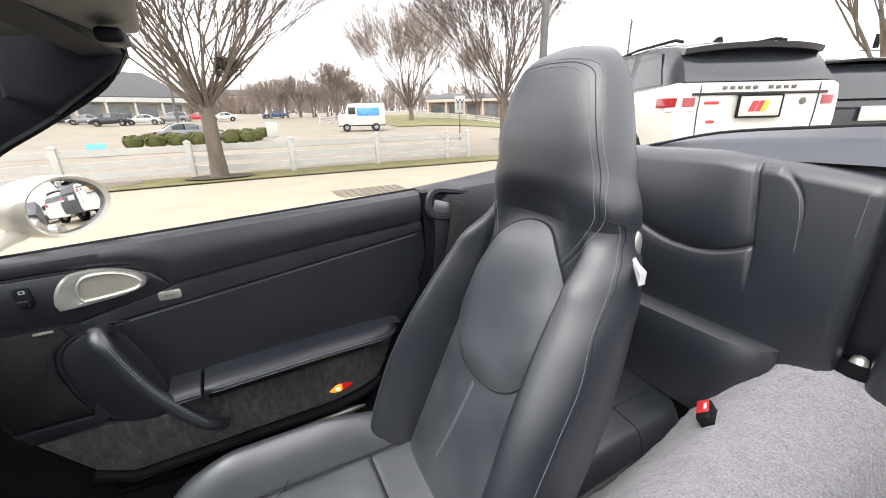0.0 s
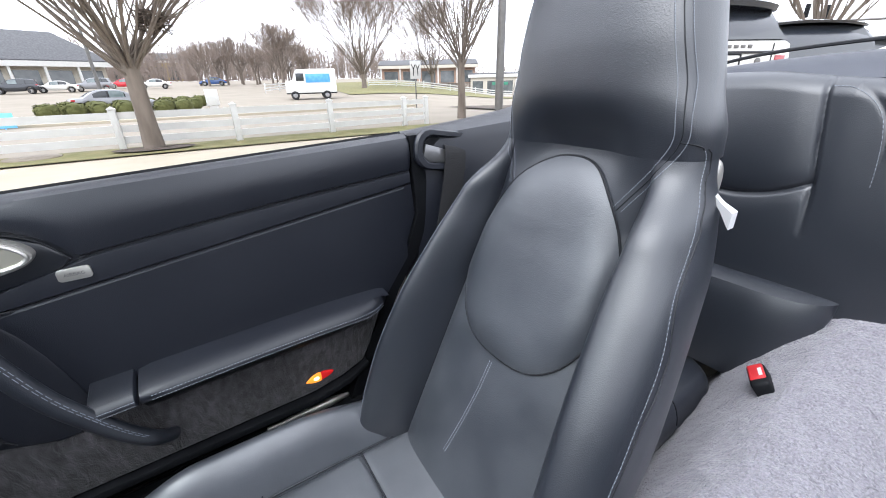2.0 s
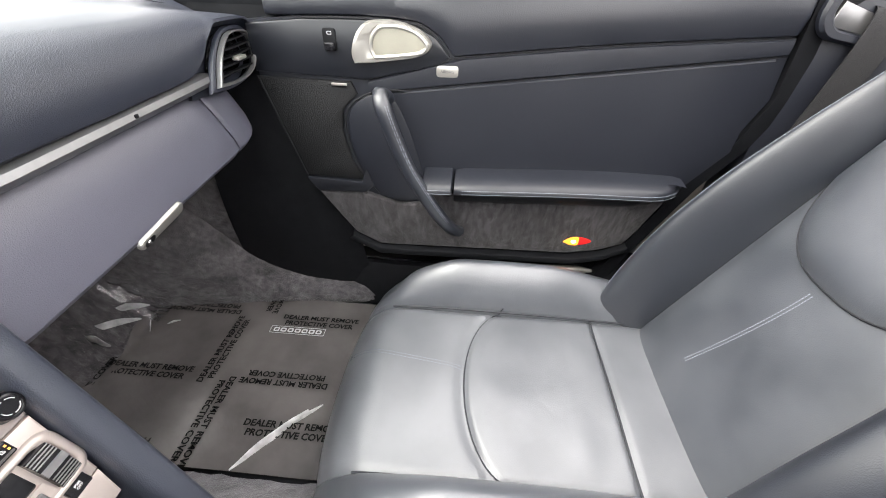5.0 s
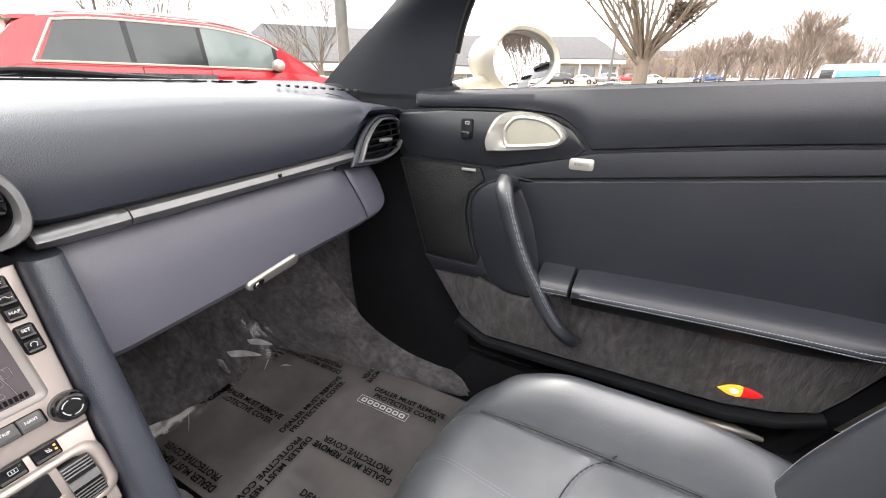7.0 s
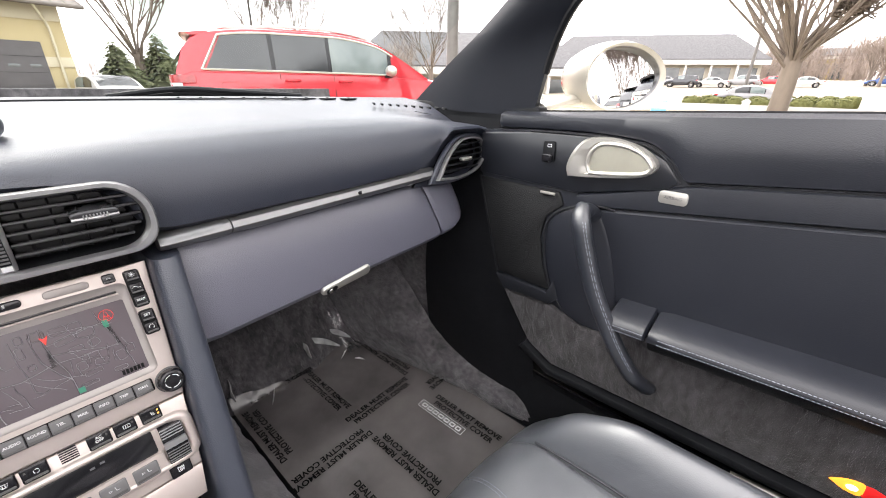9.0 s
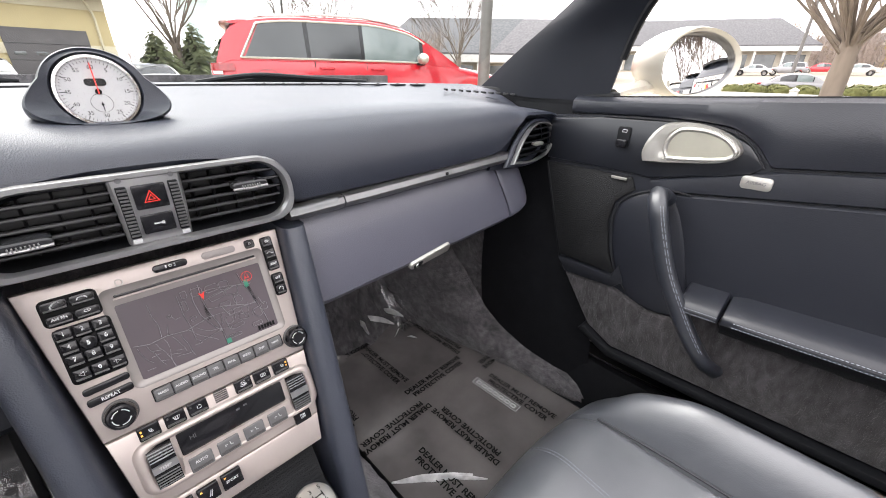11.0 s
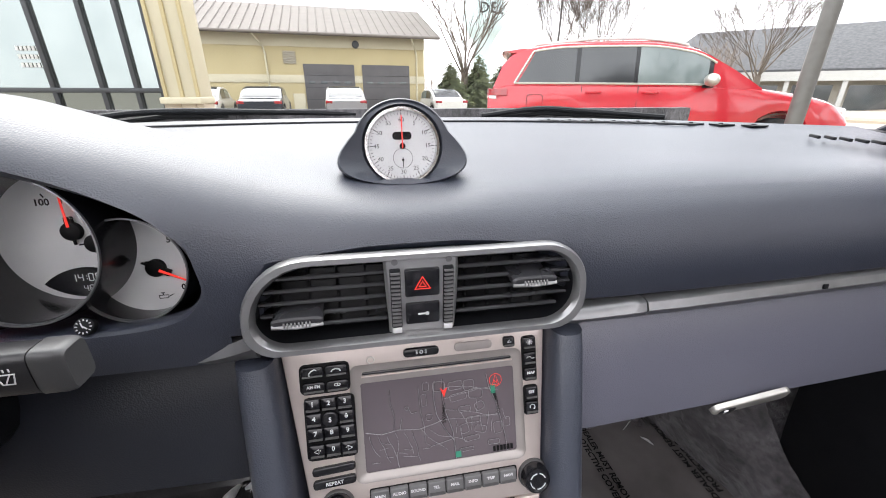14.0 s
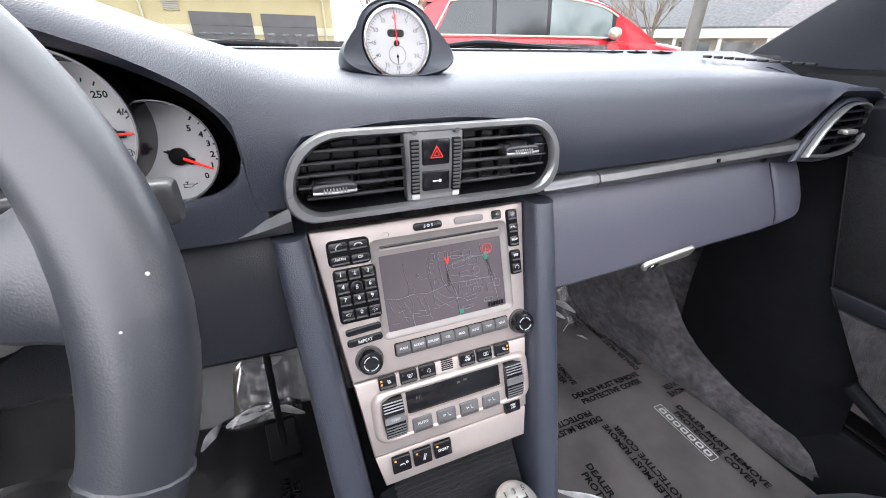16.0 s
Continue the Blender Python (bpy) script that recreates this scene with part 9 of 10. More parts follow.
woods("far_woods", -95, -38, 160, 10, 500, 10, "far bare woodland behind the parked cars")


def conifer(x, y, h, seed):
    r = random.Random(seed)
    z0 = gz(x, y)
    t = thing("conifer", "dark green conifer beside the garage building", "tree", (x, y, z0), "conifers")
    bm = B()
    tube(bm, [(x, y, z0), (x, y, z0 + h * 0.95)], [0.16, 0.02], 8)
    part("trunk", bm, BARK, t)
    bm = B()
    for k in range(900):
        u = r.random() ** 0.6
        zz = z0 + h * lerp(1.0, 0.06, u)
        rad = 0.05 + h * 0.50 * min(u * 1.5, 1.0) * r.uniform(0.5, 1.05)
        a = r.uniform(0, 6.28)
        d = Vector((math.cos(a), math.sin(a), -0.35))
        p, q = Vector((x, y, zz)), Vector((x, y, zz)) + d * rad
        s_ = Vector((-d.y, d.x, 0)) * (0.05 + 0.06 * rad)
        c = lerp(p, q, 0.6)
        loft(bm, [[p, p], [c - s_, c + s_ + Vector((0, 0, 0.05))], [q, q + Vector((0, 0, 0.02))]], False)
        for j in range(3):
            e = lerp(p, q, r.uniform(0.4, 1)) + Vector((r.uniform(-1, 1), r.uniform(-1, 1), r.uniform(-0.6, 0.3))) * 0.14
            loft(bm, [[e, e + Vector((r.uniform(-0.1, 0.1), 0.02, 0.03))], [e + d * 0.16 + s_ * 0.5, e + d * 0.16 - s_ * 0.4]], False)
    part("needles", bm, PINE, t, "dense dark needles", False)


for x, y, h, s in ((5.1, 25.5, 3.1, 1), (7.1, 26.5, 3.6, 2), (9.0, 28.0, 3.2, 3)):
    conifer(x, y, h, s)


# ---- clipped shrubs ----
def shrub(x, y, w, h, seed):
    bm = B()
    r = random.Random(seed)
    z0 = gz(x, y)
    for k in range(190):
        a, b = r.uniform(0, 6.28), math.acos(r.uniform(-0.1, 1))
        k_ = r.uniform(0.86, 1.06)
        n_ = Vector((math.sin(b) * math.cos(a), math.sin(b) * math.sin(a), math.cos(b)))
        sq = 1 / max(abs(n_.x), abs(n_.y), abs(n_.z)) ** 0.55
        c = Vector((x, y, z0 + h * 0.45)) + Vector((n_.x * w / 2, n_.y * w / 2, n_.z * h * 0.55)) * k_ * sq * 0.86
        u_ = n_.orthogonal().normalized() * 0.085
        v_ = n_.cross(u_)
        bm.faces.new([bm.verts.new(c + p) for p in (u_, v_, -u_ + n_ * 0.05, -v_)])
    ball(bm, (x, y, z0 + h * 0.45), (w * 0.47, w * 0.47, h * 0.52), 12, 8)
    return solo("shrub", bm, SHRUB, "clipped yellow-green shrub in the car park", "shrub", "clipped shrubs", smooth=False)


sd = 200
for (x, y, n, dx, dy) in ((30.3, 5.6, 4, 0.1, -1.15), (31.2, 0.3, 2, 0.2, -1.1), (33.6, 5.2, 3, 0.3, -1.3), (33.5, 0.3, 3, 0.4, -0.9), (36.5, 1.2, 4, 0.5, -1.1)):
    for k in range(n):
        sd += 1
        shrub(x + dx * k, y + dy * k, 1.15, 0.85, sd)


# ---- posts, lamps, signs ----
def lamp_post(x, y, h, r_, label, arm=True, collar=True):
    z = gz(x, y)
    t = thing("street_lamp", label, "street lamp", (x, y, z), "street lamps")
    bm = B()
    tube(bm, [(x, y, z), (x, y, z + h)], [r_, r_ * 0.75], 14)
    part("post", bm, POLE, t, "brown metal post")
    if collar:
        bm = B()
        loft(bm, [[(x + k * math.cos(a), y + k * math.sin(a), z + q) for a in [2 * math.pi * j / 20 for j in range(20)]] for k, q in ((r_ * 2.0, 0.0), (r_ * 2.0, 0.10), (r_ * 1.4, 0.20), (r_ * 1.05, 0.26))])
        part("base_collar", bm, POLE, t)
    if arm:
        bm = B()
        box(bm, (x - 0.25, y, z + h + 0.02), (0.7, 0.3, 0.14), 0.03)
        part("lamp_head", bm, POLE, t)


lamp_post(7.85, -6.95, 7.5, 0.105, "brown metal lamp post standing on the pavement")
lamp_post(5.21, 4.44, 6.0, 0.095, "brown metal lamp post ahead of the car")
lamp_post(42.0, 4.2, 7.6, 0.13, "tall lamp post in the far car park")
lamp_post(14.0, 30, 8.0, 0.09, "slim lamp post behind the red car", False, False)


def road_sign(x, y, h, w, hh, label):
    z = gz(x, y)
    t = thing("road_sign", label, "road sign", (x, y, z), "road signs")
    bm = B()
    box(bm, (x, y, z + h / 2), (0.06, 0.06, h), 0.01)
    part("post", bm, POLE, t)
    bm = B()
    box(bm, (x - 0.05, y, z + h - hh / 2), (0.02, w, hh), 0.006)
    p = part("sign_plate", bm, VINYL, t, "white sign plate with black arrows")
    bm = B()
    for s in (-1, 1):
        yc, zc = y + s * w * 0.2, z + h - hh * 0.5
        box(bm, (x - 0.065, yc, zc - hh * 0.12), (0.006, 0.05, hh * 0.42))
        for q in (-1, 1):
            box(bm, (x - 0.065, yc + q * 0.06, zc + hh * 0.16), (0.006, 0.05, hh * 0.3), 0, Matrix.Rotation(radians(-q * 28), 4, "X"))
    part("arrows", bm, INK, p)


road_sign(22.5, -13.0, 2.7, 0.75, 1.0, "white lane arrow sign on a post by the road")
bm = B()
box(bm, (31.0, -2.45, gz(31, -2.45) + 0.85), (0.35, 0.75, 1.0), 0.05)
box(bm, (31.0, -2.45, gz(31, -2.45) + 0.2), (0.22, 0.5, 0.5), 0.02)
kiosk = solo("notice_box", bm, VINYL, "white notice box standing by the car park entrance", "sign box")
bm = B()
box(bm, (24.0, 5.9, gz(24, 5.9) + 0.35), (0.03, 0.75, 0.6), 0.01)
box(bm, (24.03, 5.9, gz(24, 5.9) + 0.1), (0.03, 0.04, 0.5), 0)
solo("yard_sign", bm, material("sky_blue_board", (0.15, 0.45, 0.75), 0.5, color2=(0.2, 0.5, 0.8), scale=5), "small sky-blue yard sign", "sign")
bm = B()
tube(bm, [(37.6, -46.6, gz(37.6, -46.6)), (37.6, -46.6, 12.0)], [0.16, 0.11], 8)
for dz in (0.5, 1.15):
    box(bm, (37.6, -46.6, 12.0 - dz), (0.12, 2.0 - 0.5 * dz, 0.12), 0, Matrix.Rotation(radians(48), 4, "Z"))
solo("utility_pole", bm, BARK, "wooden utility pole with a crossarm", "utility pole")

mast = thing("signal_mast", "dark traffic signal mast reaching over the far road", "traffic signal", (8.2, -44.3, gz(8.2, -44.3)))
bm = B()
tube(bm, [(8.25, -44.27, gz(8.2, -44.3)), (8.22, -44.26, 3.4), (8.10, -44.28, 5.5)], [0.16, 0.13, 0.10], 8)
part("mast_post", bm, POLE, mast)
bm = B()
tube(bm, [(8.29, -44.25, 4.55), (11.3, -43.58, 4.68), (14.0, -42.8, 5.0)], [0.09, 0.075, 0.05], 8)
part("mast_arm", bm, POLE, mast)
for x_, y_, z_ in ((12.07, -43.37, 5.35), (13.2, -43.04, 5.55)):
    bm = B()
    box(bm, (x_, y_, z_), (0.30, 0.26, 0.95), 0.04)
    head_ = part("signal_head", bm, BLACK, mast, "black traffic signal head")
    for k in (-1, 0, 1):
        bm = B()
        tube(bm, [(x_, y_ + 0.12, z_ + 0.30 * k), (x_ - 0.05, y_ + 0.28, z_ + 0.30 * k)], 0.11, 10)
        part("signal_hood", bm, BLACK, head_)
for z_, dz in ((5.45, 0.6), (4.9, 0.5)):
    bm = B()
    tube(bm, [(lerp(8.1, -30, k / 12), lerp(-44.28, -52, k / 12), z_ + 4.0 * k / 12 - dz * math.sin(math.pi * k / 12)) for k in range(13)], 0.022, 4)
    solo("power_line", bm, BLACK, "thin black power line strung from the mast", "cable", "power lines")

# ---- vehicles ----
TYRE = material("tyre_rubber", (0.018, 0.018, 0.019), 0.85, bump=0.4, bump_scale=120)
RIM = material("grey_alloy", (0.35, 0.35, 0.36), 0.35, 0.8, rough_var=0.05)
TINT = material("tinted_glass", (0.020, 0.023, 0.026), 0.06, color2=(0.03, 0.033, 0.036), scale=1.5, spec=0.8)
CAR_GLASS = material("clear_car_glass", (0.10, 0.13, 0.13), 0.05, color2=(0.16, 0.19, 0.19), scale=2.0, spec=0.9)
RED_PAINT = material("red_car_paint", (0.42, 0.010, 0.020), 0.25, color2=(0.46, 0.013, 0.024), scale=1.0, coat=0.8, rough_var=0.05)
WHITE_PAINT = material("white_car_paint", (0.56, 0.55, 0.52), 0.25, color2=(0.53, 0.52, 0.49), scale=1.0, coat=0.6, rough_var=0.05)
DARK_PAINT = material("dark_car_paint", (0.022, 0.025, 0.032), 0.25, coat=0.7, rough_var=0.05)
GREY_PAINT = material("grey_car_paint", (0.22, 0.22, 0.23), 0.3, 0.3, coat=0.6, rough_var=0.05)
BLUE_PRINT = material("blue_print", (0.05, 0.22, 0.6), 0.5, color2=(0.12, 0.35, 0.7), scale=3)
TAIL = material("tail_lamp", (0.20, 0.008, 0.012), 0.12, color2=(0.34, 0.015, 0.018), scale=30, coat=0.8)
HEAD = material("head_lamp", (0.7, 0.72, 0.74), 0.1, rough_var=0.04)

SUV = dict(bottom=[(0, 0.42), (0.5, 0.30), (1, 0.32)], belt=[(0, 1.04), (0.06, 1.13), (0.5, 1.12), (0.70, 1.09), (0.80, 1.03), (0.93, 0.90), (0.98, 0.78), (1, 0.68)],
           roof=[(0.015, 1.10), (0.035, 1.38), (0.09, 1.62), (0.25, 1.715), (0.42, 1.72), (0.55, 1.64), (0.65, 1.40), (0.745, 1.09)], windows=[(0.085, 0.245), (0.257, 0.405), (0.416, 0.60)])
TALL = dict(bottom=[(0, 0.45), (0.5, 0.34), (1, 0.36)], belt=[(0, 1.29), (0.03, 1.315), (0.06, 1.30), (0.5, 1.24), (0.72, 1.18), (0.80, 1.12), (0.97, 0.88), (1, 0.78)],
            roof=[(0.012, 1.34), (0.035, 1.52), (0.085, 1.74), (0.25, 1.80), (0.45, 1.80), (0.58, 1.72), (0.66, 1.52), (0.745, 1.18)], windows=[(0.085, 0.235), (0.262, 0.40), (0.42, 0.60)])
SEDAN = dict(bottom=[(0, 0.40), (0.5, 0.28), (1, 0.30)], belt=[(0, 0.86), (0.05, 0.95), (0.3, 0.95), (0.70, 0.92), (0.97, 0.70), (1, 0.6)],
             roof=[(0.14, 0.97), (0.25, 1.28), (0.38, 1.44), (0.52, 1.44), (0.63, 1.30), (0.75, 0.95)], windows=[(0.25, 0.41), (0.435, 0.61)])


def car(name, x, y, heading, L, W, paint, prof, label, scale=1.0, glass=None, trim=None, roof_paint=None, detail=True, base_z=None, group="parked cars"):
    """A car built round its rear bumper's middle at (x, y), pointing along heading (degrees from +x)."""
    z0 = gz(x, y) if base_z is None else base_z
    t = thing(name, label, "car", (x, y, z0), group)
    M = Matrix.Translation((x, y, z0)) @ Matrix.Rotation(radians(heading), 4, "Z")
    glass = glass or TINT
    tb = lambda key, u: table(u, [p[0] for p in prof[key]], [p[1] for p in prof[key]])
    half = lambda u: W / 2 * (1 - 0.16 * max(0.0, (u - 0.85) / 0.15) ** 2 - 0.07 * max(0.0, (0.06 - u) / 0.06))
    bm = B()
    rings = []
    for i in range(41):
        u = i / 40
        zb, zt, w = tb("bottom", u), tb("belt", u), half(u)
        wheel_cut = 0.0
        for wu in (0.19, 0.81):
            d = abs(u - wu) * L
            if d < 0.42:
                wheel_cut = max(wheel_cut, math.sqrt(0.42 ** 2 - d * d) + 0.34 - zb)
        zb2 = max(zb, zb + wheel_cut)
        zb2 = min(zb2, zt - 0.1)
        zm = lerp(zb2, zt, 0.55)
        half_ring = [(w * 0.90, zb2), (w * 0.985, lerp(zb2, zm, 0.25)), (w, zm), (w * 0.985, lerp(zm, zt, 0.6)), (w * 0.95, zt - 0.02), (w * 0.88, zt + 0.012)]
        ring = [M @ Vector((u * L, a, b)) for a, b in half_ring] + [M @ Vector((u * L, -a, b)) for a, b in half_ring[::-1]]
        rings.append(ring)
    loft(bm, rings)
    part("body", bm, paint, t)
    ru = [p[0] for p in prof["roof"]]
    bm = B()
    rings = []
    side = lambda u, z: half(u) * lerp(0.945, 0.80, max(0.0, (z - 1.0) / 0.75) ** 1.2) if z > 0.95 else half(u) * 0.95
    for i in range(31):
        u = lerp(ru[0], ru[-1], i / 30)
        zt, zb = tb("roof", u), tb("belt", u) - 0.04
        zt = max(zt, zb + 0.03)
        ring = [(side(u, zb), zb), (side(u, lerp(zb, zt, 0.5)), lerp(zb, zt, 0.5)), (side(u, zt) * 0.985, zt - 0.05 * (zt - zb)), (side(u, zt) * 0.90, zt), (side(u, zt) * 0.4, zt + 0.018)]
        rings.append([M @ Vector((u * L, a, b)) for a, b in ring] + [M @ Vector((u * L, -a, b)) for a, b in ring[::-1]])
    loft(bm, rings)
    part("roof", bm, roof_paint or paint, t)
    # side windows
    for s in (1, -1):
        for k, (a, b) in enumerate(prof["windows"]):
            bm = B()
            def win(p, q):
                u = lerp(a + (0.045 * q if k == 0 and prof is not SEDAN else 0.0), b, p)
                zt, zb = tb("roof", u) - 0.085, tb("belt", u) + 0.03
                zt = max(zt, zb + 0.02)
                z = lerp(zb, zt, q)
                return M @ Vector((u * L, s * (side(u, z) + 0.008), z))
            sheet(bm, win, 10, 6)
            part("side_window", bm, CAR_GLASS if k == len(prof["windows"]) - 1 else glass, t, "tinted side window")
        a, b = prof["windows"][0][0], prof["windows"][-1][1]
        bm = B()
        def band(p, q):
            u = lerp(a + 0.004 + (0.045 * q if prof is not SEDAN else 0.0), b + 0.012, p)
            zb = tb("belt", u) + 0.022
            z = lerp(zb, max(tb("roof", u) - 0.078, zb + 0.02), q)
            return M @ Vector((u * L, s * (side(u, z) + 0.004), z))
        sheet(bm, band, 16, 6)
        part("pillar_band", bm, GLOSS_BLACK, t, "black window pillars")
        if trim:
            bm = B()
            us = [lerp(a - 0.01, b + 0.018, k / 24) for k in range(25)]
            lo = [M @ Vector((u * L, s * (side(u, tb("belt", u) + 0.02) + 0.012), tb("belt", u) + 0.02)) for u in us]
            us2 = [lerp(a - 0.01 + (0.05 if prof is not SEDAN else 0), b + 0.018, k / 24) for k in range(25)]
            hi = [M @ Vector((u * L, s * (side(u, max(tb("roof", u) - 0.075, tb("belt", u) + 0.03)) + 0.012), max(tb("roof", u) - 0.075, tb("belt", u) + 0.03))) for u in us2]
            tube(bm, lo, 0.014, 5)
            tube(bm, hi, 0.014, 5)
            tube(bm, [lo[0], hi[0]], 0.014, 5)
            part("window_trim", bm, trim, t, "bright window trim")
        if detail:
            for u in (prof["windows"][-2][0] + 0.02 if len(prof["windows"]) > 2 else 0.28, prof["windows"][-1][0] + 0.015):
                bm = B()
                zc = tb("belt", u) - 0.10
                tube(bm, [M @ Vector((u * L + d, s * (half(u) * 0.985 + o), zc)) for d, o in ((0, 0), (0.02, 0.035), (0.18, 0.035), (0.21, 0))], 0.016, 6)
                part("door_handle", bm, trim if trim and False else paint, t)
                bm = B()
                ua = u - 0.012
                tube(bm, [M @ Vector((ua * L, s * (half(ua) * k_ + 0.002), z_)) for k_, z_ in ((0.955, tb("belt", ua) - 0.01), (0.988, tb("belt", ua) - 0.25), (1.0, lerp(tb("bottom", ua), tb("belt", ua), 0.55)), (0.985, tb("bottom", ua) + 0.15))], 0.006, 4)
                part("door_gap", bm, SEAM, t)
            um = prof["windows"][-1][1] - 0.005
            bm = B()
            zc = tb("belt", um) + 0.08
            ball(bm, (0, 0, 0), (0.09, 0.13, 0.085), 14, 10, M @ Matrix.Translation((um * L, s * (half(um) + 0.10), zc)))
            mp = part("door_mirror", bm, trim or paint, t, "door mirror shell")
            bm = B()
            box(bm, (0, 0, 0), (0.08, 0.16, 0.04), 0.01, M @ Matrix.Translation((um * L, s * (half(um) + 0.02), zc - 0.08)))
            part("mirror_foot", bm, BLACK, mp)
            bm = B()
            for q in range(9):
                pass
            uw = 0.5
            tube(bm, [M @ Vector((u * L, s * (half(u) * 0.93 + 0.01), tb("bottom", u) + 0.06)) for u in [lerp(0.27, 0.73, k / 10) for k in range(11)]], 0.03, 6)
            part("sill_trim", bm, BLACK, t)
    # rear and front screens
    def screen_pane(u0, u1, nm):
        bm = B()
        def f(p, q):
            u = lerp(u0, u1, p)
            z = tb("roof", u) + 0.024 - 0.02
            w = side(u, z) * 0.86 * lerp(-1, 1, q)
            return M @ Vector((u * L, w, z + 0.024 - 0.012 * abs(lerp(-1, 1, q)) ** 3))
        sheet(bm, f, 8, 12)
        part(nm, bm, glass if nm == "rear_window" else CAR_GLASS, t, "glass screen")
    screen_pane(ru[-3] + 0.015, ru[-1] - 0.015, "windscreen")
    # rear window on the steep tail
    if prof is not SEDAN:
        bm = B()
        sheet(bm, lambda p, q: M @ Vector((lerp(0.012, 0.072, p) * L - 0.030, lerp(-1, 1, q) * W * 0.5 * lerp(0.86, 0.74, p), lerp(tb("belt", 0.05) + (0.015 if prof is TALL else 0.05), 1.68 if prof is TALL else 1.58, p))), 6, 10)
        part("rear_window", bm, glass, t, "dark rear window")
        bm = B()
        tall = prof is TALL
        rings = []
        for k in range(17):
            q = lerp(-1, 1, k / 16)
            y_, zt = q * W * 0.40, (1.735 if tall else 1.655) - 0.045 * q * q
            x0, x1 = (0.018 if tall else 0.040) * L + 0.10 * q ** 4, 0.105 * L
            rings.append([M @ Vector(p) for p in ((x1, y_, zt + 0.012), ((x0 + x1) / 2, y_, zt + 0.008), (x0, y_, zt - 0.018), (x0 + 0.02, y_, zt - (0.075 if tall else 0.045)), (x1, y_, zt - (0.10 if tall else 0.03)))])
        loft(bm, rings)
        part("roof_spoiler", bm, roof_paint or paint, t)
    else:
        screen_pane(ru[0] + 0.02, ru[2] - 0.02, "rear_window")
    # wheels
    for wu in (0.19, 0.81):
        for s in (1, -1):
            c = M @ Matrix.Translation((wu * L, s * (W / 2 - 0.13), 0.34)) @ Matrix.Rotation(radians(-90 * s), 4, "X")
            bm = B()
            loft(bm, [[c @ Vector((k * math.cos(a), k * math.sin(a), z)) for a in [2 * math.pi * j / 28 for j in range(28)]] for k, z in ((0.22, -0.12), (0.32, -0.12), (0.345, -0.09), (0.345, 0.09), (0.32, 0.125), (0.235, 0.125))], True, False)
            wheel_part = part("wheel", bm, TYRE, t, "black tyre on alloy rim")
            bm = B()
            loft(bm, [[c @ Vector((k * math.cos(a), k * math.sin(a), z)) for a in [2 * math.pi * j / 24 for j in range(24)]] for k, z in ((0.24, 0.12), (0.225, 0.09), (0.21, 0.05))], True, False)
            for j in range(5):
                a = 2 * math.pi * j / 5
                box(bm, (0, 0, 0), (0.20, 0.06, 0.03), 0.01, c @ Matrix.Rotation(a, 4, "Z") @ Matrix.Translation((0.115, 0, 0.10)))
            prism(bm, circle(0.05, 14), c @ Matrix.Translation((0, 0, 0.08)), 0.04, 0.01)
            part("rim", bm, RIM, wheel_part)
    # lamps
    for s in (1, -1):
        bm = B()
        zc = tb("belt", 0.03) - (0.235 if prof is TALL else 0.10)
        if prof is not SEDAN:
            corner = smooth_path([(-0.012, (0.72 if prof is TALL else 0.60) * W / 2, 0), (-0.010, 0.80 * W / 2, 0), (0.02, 0.915 * W / 2, 0), (0.10, 0.968 * W / 2, 0), (0.26, 0.99 * W / 2, 0)], 3)
            loft(bm, [[M @ Vector((p.x + o, s * (p.y + 0.010), zc + z_)) for o, z_ in ((0.03, -0.02), (0, -0.018), (0, 0.075), (0.03, 0.08))] for p in corner], True, True)
            low = B()
            loft(low, [[M @ Vector((p.x + o, s * (p.y + 0.008), zc + z_)) for o, z_ in ((0.03, -0.065), (0, -0.06), (0, -0.022), (0.03, -0.02))] for p in corner[:-3]], True, True)
            part("reversing_lamp", low, HEAD, t, "pale reversing lamp")
        else:
            box(bm, (0, 0, 0), (0.25, 0.30, 0.14), 0.03, M @ Matrix.Translation((0.12, s * W * 0.40, zc)))
        part("tail_lamp", bm, TAIL, t, "red tail lamp")
        bm = B()
        box(bm, (0, 0, 0), (0.34, 0.28, 0.14), 0.05, M @ Matrix.Translation((0.955 * L, s * W * 0.365, tb("belt", 0.955) - 0.09)) @ Matrix.Rotation(radians(s * -18), 4, "Z"), 3)
        part("head_lamp", bm, HEAD, t, "clear head lamp")
    return t, M


# red estate across the front
red_car, RM = car("red_suv", 2.07, 7.265, -17.0, 5.2, 1.95, RED_PAINT, SUV, "bright red SUV with bright window trim parked ahead", trim=SILVER)
for s in (1, -1):
    bm = B()
    tube(bm, [RM @ Vector((u * 5.2, s * 0.68, z)) for u, z in ((0.11, 1.64), (0.14, 1.69), (0.3, 1.75), (0.42, 1.75), (0.50, 1.71), (0.55, 1.66))], 0.018, 6)
    part("roof_rail", bm, SILVER, red_car, "silver roof rail")
bm = B()
ring_prism(bm, rrect(0.24, 0.20, 0.05, 4), rrect(0.228, 0.188, 0.046, 4), RM @ Matrix.Translation((0.135 * 5.2, -0.972, 0.90)) @ Matrix.Rotation(radians(90), 4, "X"), 0.006)
part("fuel_flap", bm, SEAM, red_car)
